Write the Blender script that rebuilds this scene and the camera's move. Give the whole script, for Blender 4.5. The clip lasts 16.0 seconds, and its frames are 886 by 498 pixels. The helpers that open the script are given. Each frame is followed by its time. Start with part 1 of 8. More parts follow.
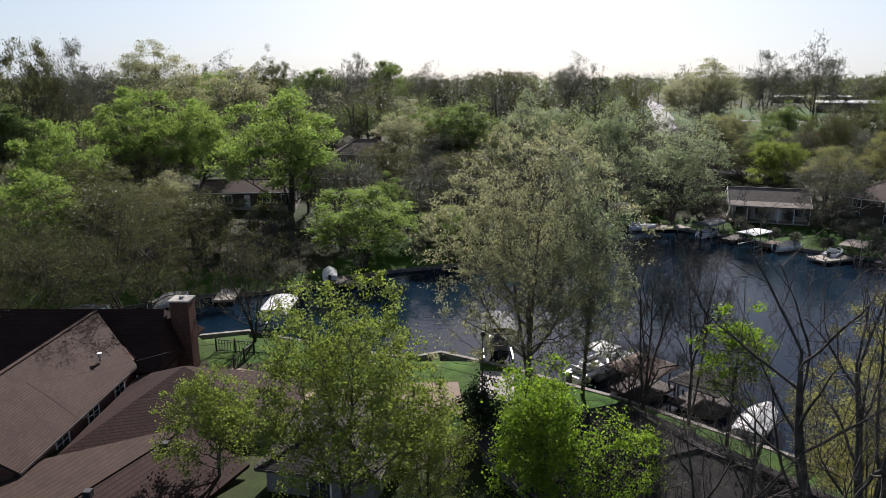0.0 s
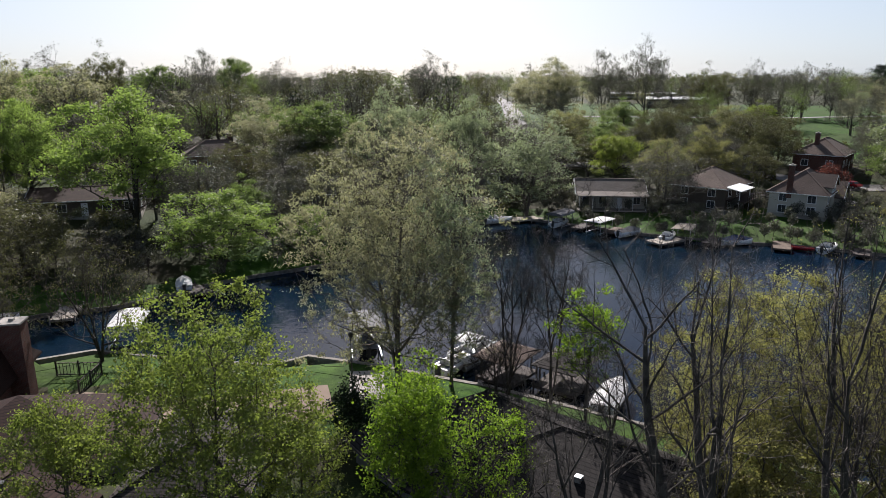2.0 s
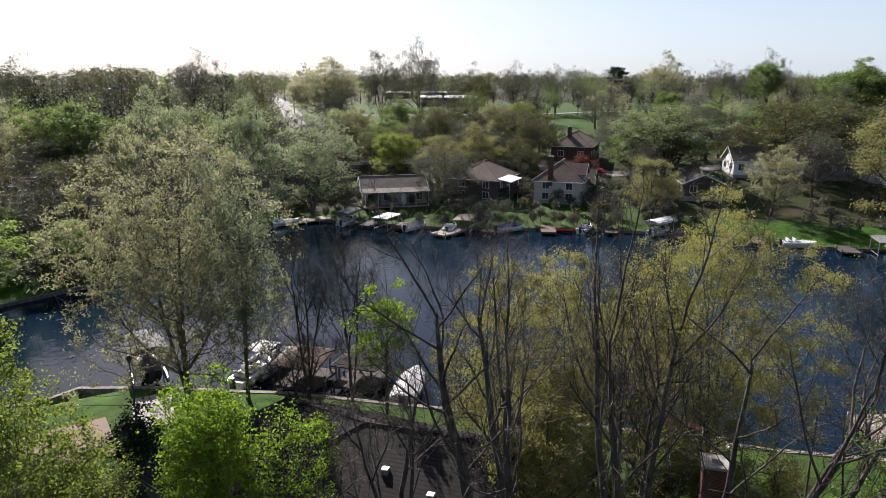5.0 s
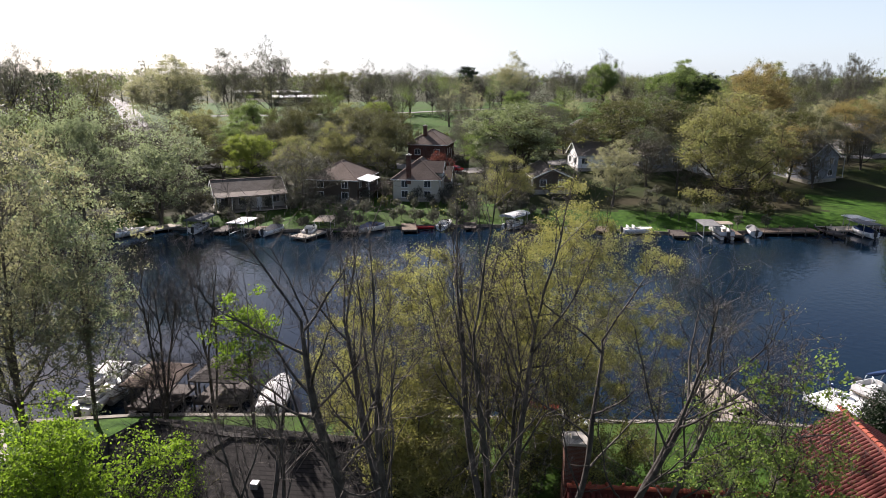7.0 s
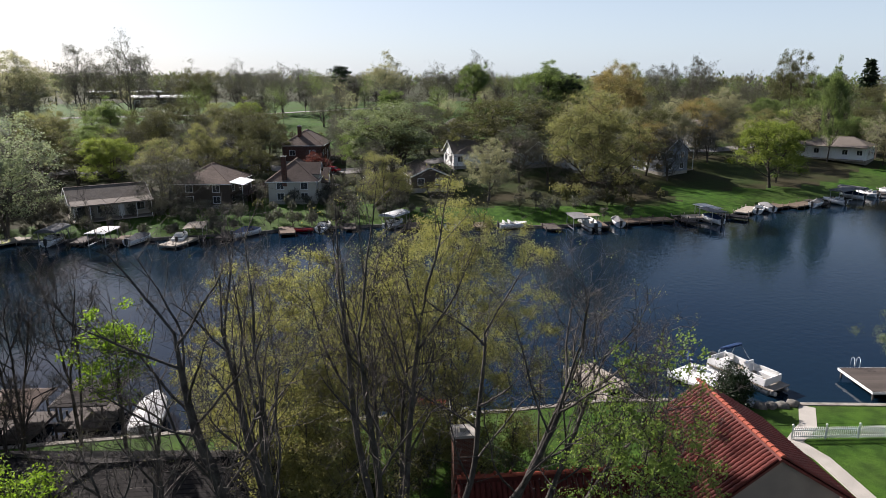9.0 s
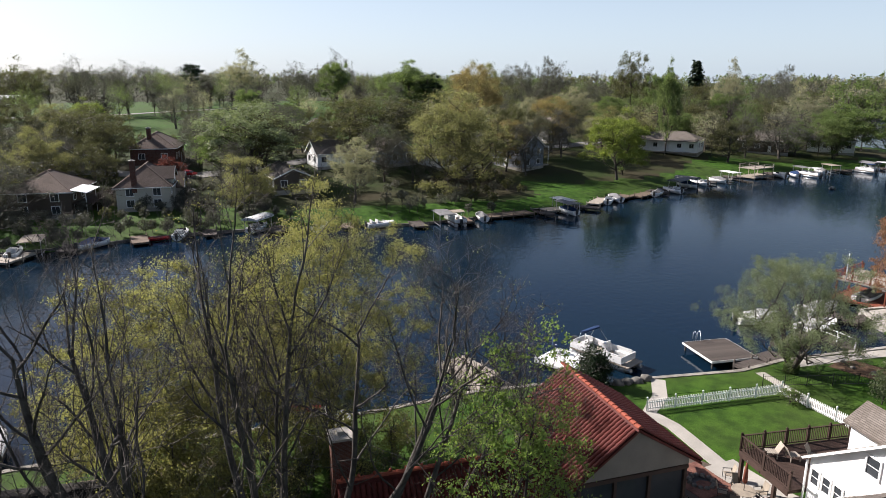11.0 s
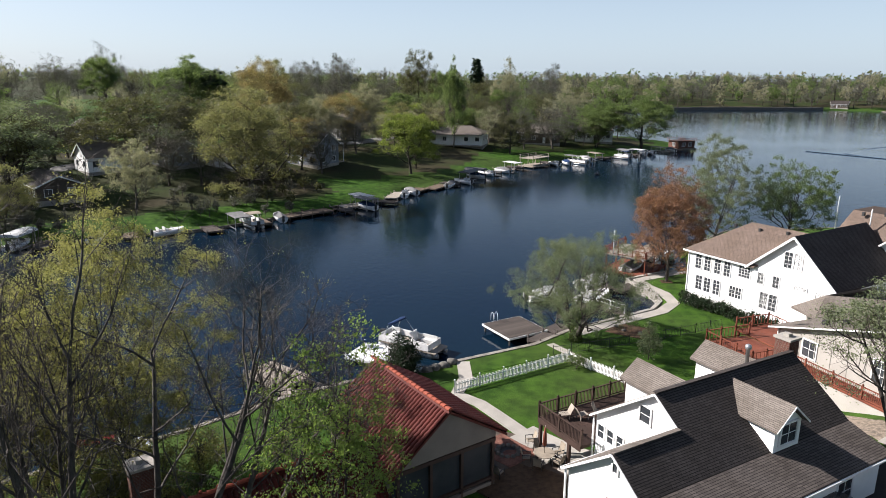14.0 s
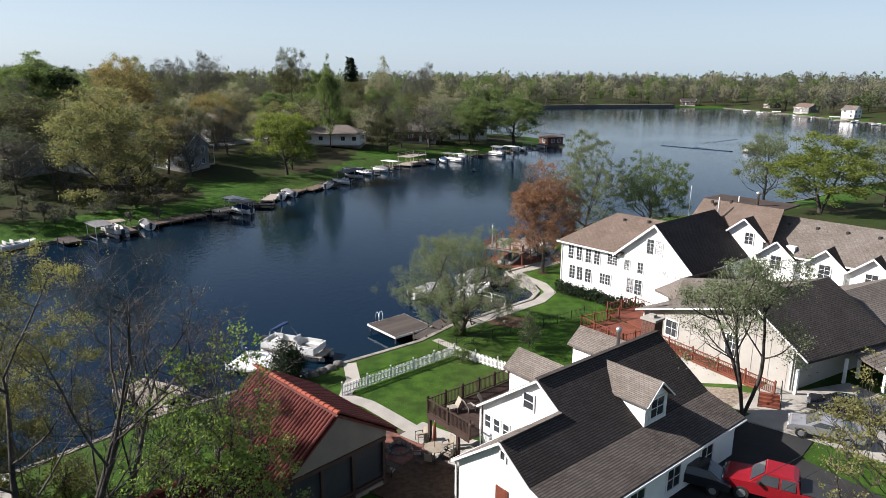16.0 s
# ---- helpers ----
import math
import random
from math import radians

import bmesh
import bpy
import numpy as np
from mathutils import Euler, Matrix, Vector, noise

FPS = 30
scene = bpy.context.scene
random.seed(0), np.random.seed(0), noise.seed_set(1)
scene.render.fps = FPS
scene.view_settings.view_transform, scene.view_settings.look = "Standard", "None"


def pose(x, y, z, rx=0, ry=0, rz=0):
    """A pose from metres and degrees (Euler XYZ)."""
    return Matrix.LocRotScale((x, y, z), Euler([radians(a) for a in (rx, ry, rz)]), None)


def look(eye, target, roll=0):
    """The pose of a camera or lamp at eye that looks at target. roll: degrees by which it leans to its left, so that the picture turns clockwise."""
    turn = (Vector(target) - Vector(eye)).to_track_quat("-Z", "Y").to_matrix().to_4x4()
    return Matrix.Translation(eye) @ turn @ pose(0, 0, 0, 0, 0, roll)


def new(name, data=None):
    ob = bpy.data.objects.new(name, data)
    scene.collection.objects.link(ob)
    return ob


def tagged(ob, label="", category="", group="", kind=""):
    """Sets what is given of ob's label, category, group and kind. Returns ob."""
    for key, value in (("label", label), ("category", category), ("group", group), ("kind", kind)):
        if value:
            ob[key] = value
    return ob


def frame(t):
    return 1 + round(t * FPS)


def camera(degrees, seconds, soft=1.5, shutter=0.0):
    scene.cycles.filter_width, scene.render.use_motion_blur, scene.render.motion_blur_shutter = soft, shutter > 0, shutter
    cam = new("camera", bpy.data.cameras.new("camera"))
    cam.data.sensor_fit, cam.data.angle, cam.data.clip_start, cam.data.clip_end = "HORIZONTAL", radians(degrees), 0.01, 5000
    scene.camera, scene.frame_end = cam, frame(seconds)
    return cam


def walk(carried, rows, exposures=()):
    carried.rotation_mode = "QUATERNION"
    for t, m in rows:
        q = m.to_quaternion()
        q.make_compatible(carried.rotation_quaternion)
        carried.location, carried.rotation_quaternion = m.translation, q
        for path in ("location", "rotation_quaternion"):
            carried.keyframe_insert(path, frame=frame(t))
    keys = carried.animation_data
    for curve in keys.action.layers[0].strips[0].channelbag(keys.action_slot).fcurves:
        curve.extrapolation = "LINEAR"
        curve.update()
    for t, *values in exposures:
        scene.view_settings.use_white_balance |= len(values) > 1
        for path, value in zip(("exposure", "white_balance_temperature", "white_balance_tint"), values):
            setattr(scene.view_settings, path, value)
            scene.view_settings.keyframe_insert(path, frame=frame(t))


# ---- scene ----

# ---- camera ----
EYE = (0.0, 0.0, 26.0)
TURNS = [
    (0.0, 0.0, -13.84, 0.02), (0.5, -3.12, -13.88, 0.02), (1.0, -6.66, -13.92, 0.04), (1.5, -9.47, -13.96, 0.05), (2.0, -12.11, -14.0, 0.07),
    (2.5, -14.98, -14.05, 0.1), (3.0, -17.96, -14.07, 0.1), (3.5, -21.12, -14.07, 0.1), (4.0, -24.29, -14.08, 0.06), (6.5, -39.8, -14.1, -0.01),
    (7.0, -42.77, -14.13, -0.03), (7.5, -45.74, -14.14, -0.03), (8.0, -48.29, -14.15, -0.06), (8.5, -50.72, -14.15, -0.08), (11.0, -64.88, -14.18, -0.17),
    (11.5, -67.94, -14.2, -0.18), (12.0, -70.81, -14.22, -0.18), (12.5, -73.55, -14.26, -0.2), (13.0, -76.49, -14.3, -0.21), (13.5, -79.39, -14.33, -0.22),
    (14.0, -82.32, -14.38, -0.28), (14.5, -85.08, -14.4, -0.3), (15.0, -87.65, -14.4, -0.33), (15.5, -90.32, -14.41, -0.34), (16.0, -92.77, -14.41, -0.37),
]
cam = camera(67.37, 16.0, soft=0.75)
walk(cam, [(t, pose(*EYE, 90 + pitch, roll, yaw)) for t, yaw, pitch, roll in TURNS], [(0.0, 1.02, 6200, 17), (4.0, 1.12, 6250, 18), (7.0, 1.48, 6500, 20), (7.8, 1.36, 6420, 19), (8.6, 1.22, 6380, 18), (11.0, 1.31, 6350, 17), (16.0, 1.21, 6250, 15)])

# ---- light ----
SUN_TURN, SUN_HEIGHT = 6.0, 34.0
world = bpy.data.worlds.new("sky")
world.use_nodes = True
sky = world.node_tree.nodes.new("ShaderNodeTexSky")
sky.sky_type, sky.sun_disc = "NISHITA", False
sky.sun_elevation, sky.sun_rotation = radians(SUN_HEIGHT), radians(SUN_TURN)
sky.air_density, sky.dust_density, sky.ozone_density = 0.8, 1.4, 1.1
world.node_tree.nodes["Background"].inputs["Strength"].default_value = 0.05
# a thin spring haze, thicker towards the horizon
haze = world.node_tree.nodes.new("ShaderNodeMix")
haze.data_type = "RGBA"
haze.inputs[7].default_value = (6.3, 7.7, 8.5, 1.0)
upward = world.node_tree.nodes.new("ShaderNodeSeparateXYZ")
world.node_tree.links.new(world.node_tree.nodes.new("ShaderNodeTexCoord").outputs["Generated"], upward.inputs[0])
thinning = world.node_tree.nodes.new("ShaderNodeMapRange")
thinning.interpolation_type = "SMOOTHSTEP"
for key, value in (("From Min", 0.0), ("From Max", 0.35), ("To Min", 0.62), ("To Max", 0.1)):
    thinning.inputs[key].default_value = value
world.node_tree.links.new(upward.outputs[2], thinning.inputs["Value"])
world.node_tree.links.new(thinning.outputs["Result"], haze.inputs[0])
world.node_tree.links.new(sky.outputs["Color"], haze.inputs[6])
world.node_tree.links.new(haze.outputs[2], world.node_tree.nodes["Background"].inputs["Color"])
scene.world = world
sun = new("sun", bpy.data.lights.new("sun", "SUN"))
sun.data.energy, sun.data.angle, sun.data.color = 5.0, radians(0.55), (1.0, 0.95, 0.87)
a, e = radians(SUN_TURN), radians(SUN_HEIGHT)
sun.matrix_world = look((0, 0, 0), (-math.sin(a) * math.cos(e), -math.cos(a) * math.cos(e), -math.sin(e)))


# ---- materials ----
def material(name, rough=0.8, metal=0.0):
    m = bpy.data.materials.new(name)
    m.use_nodes = True
    b = m.node_tree.nodes["Principled BSDF"]
    b.inputs["Roughness"].default_value, b.inputs["Metallic"].default_value = rough, metal
    b.inputs["Specular IOR Level"].default_value = 0.5 if rough < 0.6 else 0.15
    return m, m.node_tree, b


def add(tree, kind, **values):
    node = tree.nodes.new(kind)
    for key, value in values.items():
        node.inputs[key.replace("_", " ")].default_value = value
    return node


def mixed(tree, factor, c1, c2, blend="MIX"):
    """A colour mix; each of factor, c1 and c2 is a socket or a value."""
    node = tree.nodes.new("ShaderNodeMix")
    node.data_type, node.blend_type = "RGBA", blend
    for socket, value in ((node.inputs[0], factor), (node.inputs[6], c1), (node.inputs[7], c2)):
        if isinstance(value, bpy.types.NodeSocket):
            tree.links.new(value, socket)
        else:
            socket.default_value = value if isinstance(value, (int, float)) else (*value, 1.0)
    return node.outputs[2]


def noised(tree, coords, scale, low=0.35, high=0.65, detail=4.0, stretch=None):
    if stretch:
        mapping = tree.nodes.new("ShaderNodeMapping")
        mapping.inputs["Scale"].default_value = stretch
        tree.links.new(coords, mapping.inputs["Vector"])
        coords = mapping.outputs["Vector"]
    tex = add(tree, "ShaderNodeTexNoise", Scale=scale, Detail=detail)
    tree.links.new(coords, tex.inputs["Vector"])
    ramp = tree.nodes.new("ShaderNodeMapRange")
    ramp.inputs["From Min"].default_value, ramp.inputs["From Max"].default_value = low, high
    tree.links.new(tex.outputs["Fac"], ramp.inputs["Value"])
    return ramp.outputs["Result"]


def bumped(tree, bsdf, height, strength, distance):
    bump = tree.nodes.new("ShaderNodeBump")
    bump.inputs["Strength"].default_value, bump.inputs["Distance"].default_value = strength, distance
    tree.links.new(height, bump.inputs["Height"])
    tree.links.new(bump.outputs["Normal"], bsdf.inputs["Normal"])


def object_coords(tree):
    return tree.nodes.new("ShaderNodeTexCoord").outputs["Object"]


def world_coords(tree):
    return tree.nodes.new("ShaderNodeNewGeometry").outputs["Position"]


def surface(name, c1, c2, scale=3.0, rough=0.8, bump=0.01, metal=0.0, fine=40.0):
    """A plain surface with broad patches and fine grain."""
    m, tree, b = material(name, rough, metal)
    p = object_coords(tree)
    broad, grain = noised(tree, p, scale), noised(tree, p, fine, 0.3, 0.7)
    colour = mixed(tree, broad, c1, c2)
    colour = mixed(tree, grain, colour, mixed(tree, 1.0, colour, (0.78, 0.78, 0.78), "MULTIPLY"))
    tree.links.new(colour, b.inputs["Base Color"])
    bumped(tree, b, grain, 0.6, bump)
    return m


def shingle(name, c1, c2, course=0.075, tab=0.32, groove=0.35):
    """Roofing in courses: heights step with z, tabs vary in colour."""
    m, tree, b = material(name, 0.88)
    p = object_coords(tree)
    split = tree.nodes.new("ShaderNodeSeparateXYZ")
    tree.links.new(p, split.inputs[0])
    along = tree.nodes.new("ShaderNodeMath")
    along.operation = "ADD"
    tree.links.new(split.outputs[0], along.inputs[0]), tree.links.new(split.outputs[1], along.inputs[1])
    join = tree.nodes.new("ShaderNodeCombineXYZ")
    tree.links.new(along.outputs[0], join.inputs[0]), tree.links.new(split.outputs[2], join.inputs[1])
    brick = tree.nodes.new("ShaderNodeTexBrick")
    for key, value in (("Scale", 1.0), ("Mortar Size", course * 0.13), ("Mortar Smooth", 0.3), ("Brick Width", tab), ("Row Height", course), ("Bias", 0.0)):
        brick.inputs[key].default_value = value
    brick.inputs["Color1"].default_value, brick.inputs["Color2"].default_value = (*c1, 1), (*c2, 1)
    brick.inputs["Mortar"].default_value = (*[v * groove for v in c1], 1)
    tree.links.new(join.outputs[0], brick.inputs["Vector"])
    weather = noised(tree, p, 0.5, 0.3, 0.7)
    colour = mixed(tree, weather, brick.outputs["Color"], mixed(tree, 1.0, brick.outputs["Color"], (0.75, 0.73, 0.7), "MULTIPLY"))
    speck = noised(tree, p, 60.0, 0.3, 0.7, 2.0)
    colour = mixed(tree, speck, colour, mixed(tree, 1.0, colour, (1.25, 1.25, 1.25), "MULTIPLY"))
    tree.links.new(colour, b.inputs["Base Color"])
    bumped(tree, b, brick.outputs["Fac"], -0.7, 0.02)
    return m


def siding(name, c, lap=0.18, rough=0.6, depth=0.012):
    """Lapped boards: a shallow step at every lap."""
    m, tree, b = material(name, rough)
    p = object_coords(tree)
    wave = tree.nodes.new("ShaderNodeTexWave")
    wave.bands_direction, wave.wave_profile = "Z", "SAW"
    wave.inputs["Scale"].default_value = 2 * math.pi / lap / 20
    tree.links.new(p, wave.inputs["Vector"])
    stain = noised(tree, p, 0.7, 0.3, 0.75)
    colour = mixed(tree, stain, c, [v * 0.88 for v in c])
    tree.links.new(colour, b.inputs["Base Color"])
    bumped(tree, b, wave.outputs["Fac"], 0.5, depth)
    return m


def brickwork(name, c1, c2, mortar):
    m, tree, b = material(name, 0.85)
    p = object_coords(tree)
    split = tree.nodes.new("ShaderNodeSeparateXYZ")
    tree.links.new(p, split.inputs[0])
    along = tree.nodes.new("ShaderNodeMath")
    tree.links.new(split.outputs[0], along.inputs[0]), tree.links.new(split.outputs[1], along.inputs[1])
    join = tree.nodes.new("ShaderNodeCombineXYZ")
    tree.links.new(along.outputs[0], join.inputs[0]), tree.links.new(split.outputs[2], join.inputs[1])
    brick = tree.nodes.new("ShaderNodeTexBrick")
    for key, value in (("Scale", 1.0), ("Mortar Size", 0.008), ("Brick Width", 0.22), ("Row Height", 0.075)):
        brick.inputs[key].default_value = value
    for key, value in (("Color1", c1), ("Color2", c2), ("Mortar", mortar)):
        brick.inputs[key].default_value = (*value, 1)
    tree.links.new(join.outputs[0], brick.inputs["Vector"])
    dirt = noised(tree, p, 1.2, 0.3, 0.7)
    tree.links.new(mixed(tree, dirt, brick.outputs["Color"], mixed(tree, 1.0, brick.outputs["Color"], (0.7, 0.7, 0.7), "MULTIPLY")), b.inputs["Base Color"])
    bumped(tree, b, brick.outputs["Fac"], -0.5, 0.01)
    return m


def leaves(name, c1, c2, c3, glow=0.5):
    """Leaves: colour varies leaf by leaf and tree by tree; light comes through them."""
    m, tree, b = material(name, 0.55)
    island = tree.nodes.new("ShaderNodeNewGeometry").outputs["Random Per Island"]
    whole = tree.nodes.new("ShaderNodeObjectInfo").outputs["Random"]
    colour = mixed(tree, island, c1, c2)
    patch = noised(tree, world_coords(tree), 0.35, 0.35, 0.65)
    colour = mixed(tree, patch, colour, mixed(tree, 0.6, colour, c3))
    half = tree.nodes.new("ShaderNodeMath")
    half.operation = "MULTIPLY"
    half.inputs[1].default_value = 0.55
    tree.links.new(whole, half.inputs[0])
    colour = mixed(tree, half.outputs[0], colour, mixed(tree, 0.75, colour, c3))
    tree.links.new(colour, b.inputs["Base Color"])
    b.inputs["Specular IOR Level"].default_value = 0.12
    through_leaf = tree.nodes.new("ShaderNodeBsdfTranslucent")
    tree.links.new(mixed(tree, 1.0, colour, (1.55, 1.7, 1.0), "MULTIPLY"), through_leaf.inputs["Color"])
    both = tree.nodes.new("ShaderNodeMixShader")
    both.inputs[0].default_value = glow
    tree.links.new(b.outputs[0], both.inputs[1]), tree.links.new(through_leaf.outputs[0], both.inputs[2])
    tree.links.new(both.outputs[0], tree.nodes["Material Output"].inputs["Surface"])
    return m


def water_surface():
    m, tree, b = material("lake_water", 0.06)
    p = world_coords(tree)
    b.inputs["IOR"].default_value = 1.33
    b.inputs["Specular IOR Level"].default_value = 0.15
    depth = noised(tree, p, 0.03, 0.3, 0.7)
    tree.links.new(mixed(tree, depth, (0.002, 0.0085, 0.0205), (0.0035, 0.012, 0.021)), b.inputs["Base Color"])
    ripple = add(tree, "ShaderNodeTexNoise", Scale=1.1, Detail=4.0)
    calm = noised(tree, p, 0.035, 0.35, 0.7, 2.0)
    tree.links.new(p, ripple.inputs["Vector"])
    strength = tree.nodes.new("ShaderNodeMapRange")
    strength.inputs["To Min"].default_value, strength.inputs["To Max"].default_value = 0.4, 0.85
    tree.links.new(calm, strength.inputs["Value"])
    bump = tree.nodes.new("ShaderNodeBump")
    bump.inputs["Distance"].default_value = 0.05
    tree.links.new(strength.outputs["Result"], bump.inputs["Strength"])
    tree.links.new(ripple.outputs["Fac"], bump.inputs["Height"])
    tree.links.new(bump.outputs["Normal"], b.inputs["Normal"])
    return m


def ground_surface(name, g1, g2, l1, l2, share):
    """Grass with worn and leafy patches; share: how far the litter covers it."""
    m, tree, b = material(name, 0.9)
    p = world_coords(tree)
    blade, tuft, broad = noised(tree, p, 9.0, 0.3, 0.7, 6.0), noised(tree, p, 0.8, 0.35, 0.65), noised(tree, p, 0.06, 0.4, 0.6, 4.0)
    green = mixed(tree, tuft, g1, g2)
    green = mixed(tree, blade, green, mixed(tree, 1.0, green, (0.55, 0.6, 0.5), "MULTIPLY"))
    litter = mixed(tree, blade, l1, l2)
    tree.links.new(mixed(tree, broad, green, mixed(tree, share, green, litter)), b.inputs["Base Color"])
    b.inputs["Specular IOR Level"].default_value = 0.08
    bumped(tree, b, blade, 0.6, 0.03)
    return m


WATER = water_surface()
GRASS = ground_surface("mown_lawn", (0.02, 0.056, 0.006), (0.05, 0.112, 0.012), (0.046, 0.042, 0.02), (0.035, 0.05, 0.013), 0.4)
MEADOW = ground_surface("rough_grass", (0.021, 0.035, 0.009), (0.035, 0.049, 0.013), (0.039, 0.03, 0.018), (0.028, 0.026, 0.013), 0.9)
CONCRETE = surface("pale_concrete", (0.359, 0.335, 0.296), (0.281, 0.265, 0.234), 0.6, 0.85, 0.006)
PATIO = surface("buff_paving", (0.209, 0.157, 0.116), (0.157, 0.116, 0.087), 0.5, 0.85, 0.006)
# asphalt, its colour lowered further to carry the shade of the white house
ASPHALT = surface("worn_shade_dark_asphalt", (0.036, 0.036, 0.036), (0.024, 0.024, 0.024), 0.4, 0.9, 0.008)
ROAD_DUST = surface("pale_road", (0.233, 0.226, 0.213), (0.179, 0.172, 0.165), 0.1, 0.85, 0.006)
WALL_STONE = surface("old_seawall_stone", (0.27, 0.25, 0.215), (0.16, 0.145, 0.125), 1.2, 0.9, 0.03, fine=8.0)
STONE = surface("rough_stone", (0.174, 0.163, 0.145), (0.093, 0.087, 0.076), 2.0, 0.9, 0.05, fine=9.0)
MULCH = surface("bark_mulch", (0.052, 0.032, 0.02), (0.093, 0.058, 0.035), 3.0, 0.95, 0.03, fine=12.0)
BARK = surface("grey_bark", (0.045, 0.038, 0.033), (0.07, 0.06, 0.052), 2.5, 0.9, 0.02, fine=18.0)
BARK_TWIG = surface("grey_twig_bark", (0.04, 0.035, 0.031), (0.092, 0.082, 0.073), 2.0, 0.85, 0.02, fine=18.0)
BARK_DULL = surface("dull_twig_bark", (0.075, 0.066, 0.056), (0.11, 0.098, 0.084), 2.0, 0.9, 0.02, fine=18.0)
BARK_PALE = surface("pale_bark", (0.116, 0.101, 0.084), (0.076, 0.065, 0.055), 1.5, 0.9, 0.02, fine=18.0)
WHITE_SIDING = siding("white_lap_siding", (0.8, 0.8, 0.78))
BEIGE_SIDING = siding("beige_lap_siding", (0.452, 0.421, 0.351))
GREY_SIDING = siding("grey_lap_siding", (0.17, 0.166, 0.16))
BLUE_SIDING = siding("blue_grey_siding", (0.2, 0.22, 0.25))
TAN_SIDING = siding("tan_lap_siding", (0.087, 0.068, 0.053))
STUCCO = surface("beige_stucco", (0.38, 0.362, 0.325), (0.33, 0.31, 0.275), 0.5, 0.9, 0.01)
TAUPE = surface("taupe_stucco", (0.202, 0.176, 0.154), (0.158, 0.141, 0.123), 0.6, 0.9, 0.01)
RUBBLE = surface("tan_river_stones", (0.27, 0.22, 0.17), (0.14, 0.115, 0.09), 3.5, 0.9, 0.06, fine=7.0)
RED_GRAVEL = surface("red_lava_gravel", (0.21, 0.1, 0.072), (0.12, 0.055, 0.042), 2.5, 0.95, 0.03, fine=10.0)
GRAVEL = surface("brown_gravel", (0.114, 0.088, 0.07), (0.075, 0.058, 0.047), 2.0, 0.95, 0.03, fine=14.0)
TRIM = surface("white_trim", (0.8, 0.8, 0.79), (0.74, 0.74, 0.72), 1.0, 0.5, 0.002)
BRICK = brickwork("red_brick", (0.116, 0.04, 0.026), (0.081, 0.029, 0.02), (0.145, 0.128, 0.11))
# dark roofs, and the shaded slopes of lighter ones with shade in the colour
ROOF_DARK_AND_SHADED = shingle("dark_and_shaded_shingle", (0.06, 0.052, 0.048), (0.042, 0.036, 0.034), 0.085, 0.3, 0.16)
# that shingle on a low pitch, coloured lighter because more sun reaches it
ROOF_LOW_LIT = shingle("lit_low_shingle", (0.1, 0.086, 0.078), (0.064, 0.055, 0.05), 0.045, 0.3, 0.22)
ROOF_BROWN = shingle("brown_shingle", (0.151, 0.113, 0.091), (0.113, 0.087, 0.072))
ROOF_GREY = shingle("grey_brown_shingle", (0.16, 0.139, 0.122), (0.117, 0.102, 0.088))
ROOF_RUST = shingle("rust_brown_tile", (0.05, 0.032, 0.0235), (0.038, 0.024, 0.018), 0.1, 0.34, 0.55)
# dark red-brown tile; also used to colour shade onto slopes of rust-brown roofs
TILE_BROWN_AND_SHADED = shingle("red_brown_and_shaded_tile", (0.036, 0.018, 0.0135), (0.026, 0.013, 0.0105), 0.1, 0.34, 0.3)
ROOF_OLD = shingle("weathered_dark_shingle", (0.027, 0.024, 0.0225), (0.018, 0.016, 0.0155), 0.1, 0.34, 0.3)
CLAY = surface("red_clay_tile", (0.1, 0.019, 0.0135), (0.062, 0.0125, 0.0095), 1.2, 0.65, 0.006)
CLAY_CAP = surface("pale_clay_cap", (0.264, 0.066, 0.037), (0.194, 0.044, 0.026), 1.2, 0.65, 0.006)
GLASS = surface("dark_window_glass", (0.03, 0.035, 0.04), (0.05, 0.055, 0.06), 0.6, 0.08, 0.0)
DECK_WOOD = surface("brown_deck_boards", (0.064, 0.04, 0.032), (0.044, 0.029, 0.023), 1.0, 0.75, 0.01)
RED_WOOD = surface("red_stained_wood", (0.19, 0.06, 0.036), (0.13, 0.042, 0.026), 1.0, 0.7, 0.008)
GREY_WOOD = surface("weathered_dock_wood", (0.087, 0.073, 0.064), (0.052, 0.044, 0.039), 1.4, 0.85, 0.01)
DOCK_BROWN = surface("brown_dock_wood", (0.15, 0.112, 0.082), (0.095, 0.072, 0.055), 1.4, 0.85, 0.01)
PALE_WOOD = surface("bleached_dock_wood", (0.328, 0.289, 0.242), (0.25, 0.218, 0.179), 1.4, 0.85, 0.01)
WHITE_PAINT = surface("white_paint", (0.8, 0.8, 0.78), (0.72, 0.72, 0.7), 2.0, 0.5, 0.002)
METAL = surface("galvanised_metal", (0.5, 0.51, 0.52), (0.4, 0.41, 0.42), 2.0, 0.4, 0.002, 0.8)
BLACK = surface("black_paint", (0.02, 0.02, 0.02), (0.03, 0.03, 0.03), 2.0, 0.5, 0.002)
GELCOAT = surface("white_gelcoat", (0.78, 0.78, 0.77), (0.68, 0.68, 0.67), 1.5, 0.25, 0.0)
BLUE_CANVAS = surface("blue_canvas", (0.016, 0.039, 0.101), (0.012, 0.027, 0.07), 2.0, 0.8, 0.004)
TAN_CANVAS = surface("tan_canvas", (0.289, 0.247, 0.192), (0.226, 0.192, 0.151), 2.0, 0.85, 0.004)
GREY_CANVAS = surface("grey_canvas", (0.174, 0.174, 0.174), (0.116, 0.116, 0.116), 2.0, 0.85, 0.004)
WHITE_CANVAS = surface("white_canvas", (0.6, 0.6, 0.58), (0.45, 0.45, 0.44), 1.5, 0.8, 0.004)
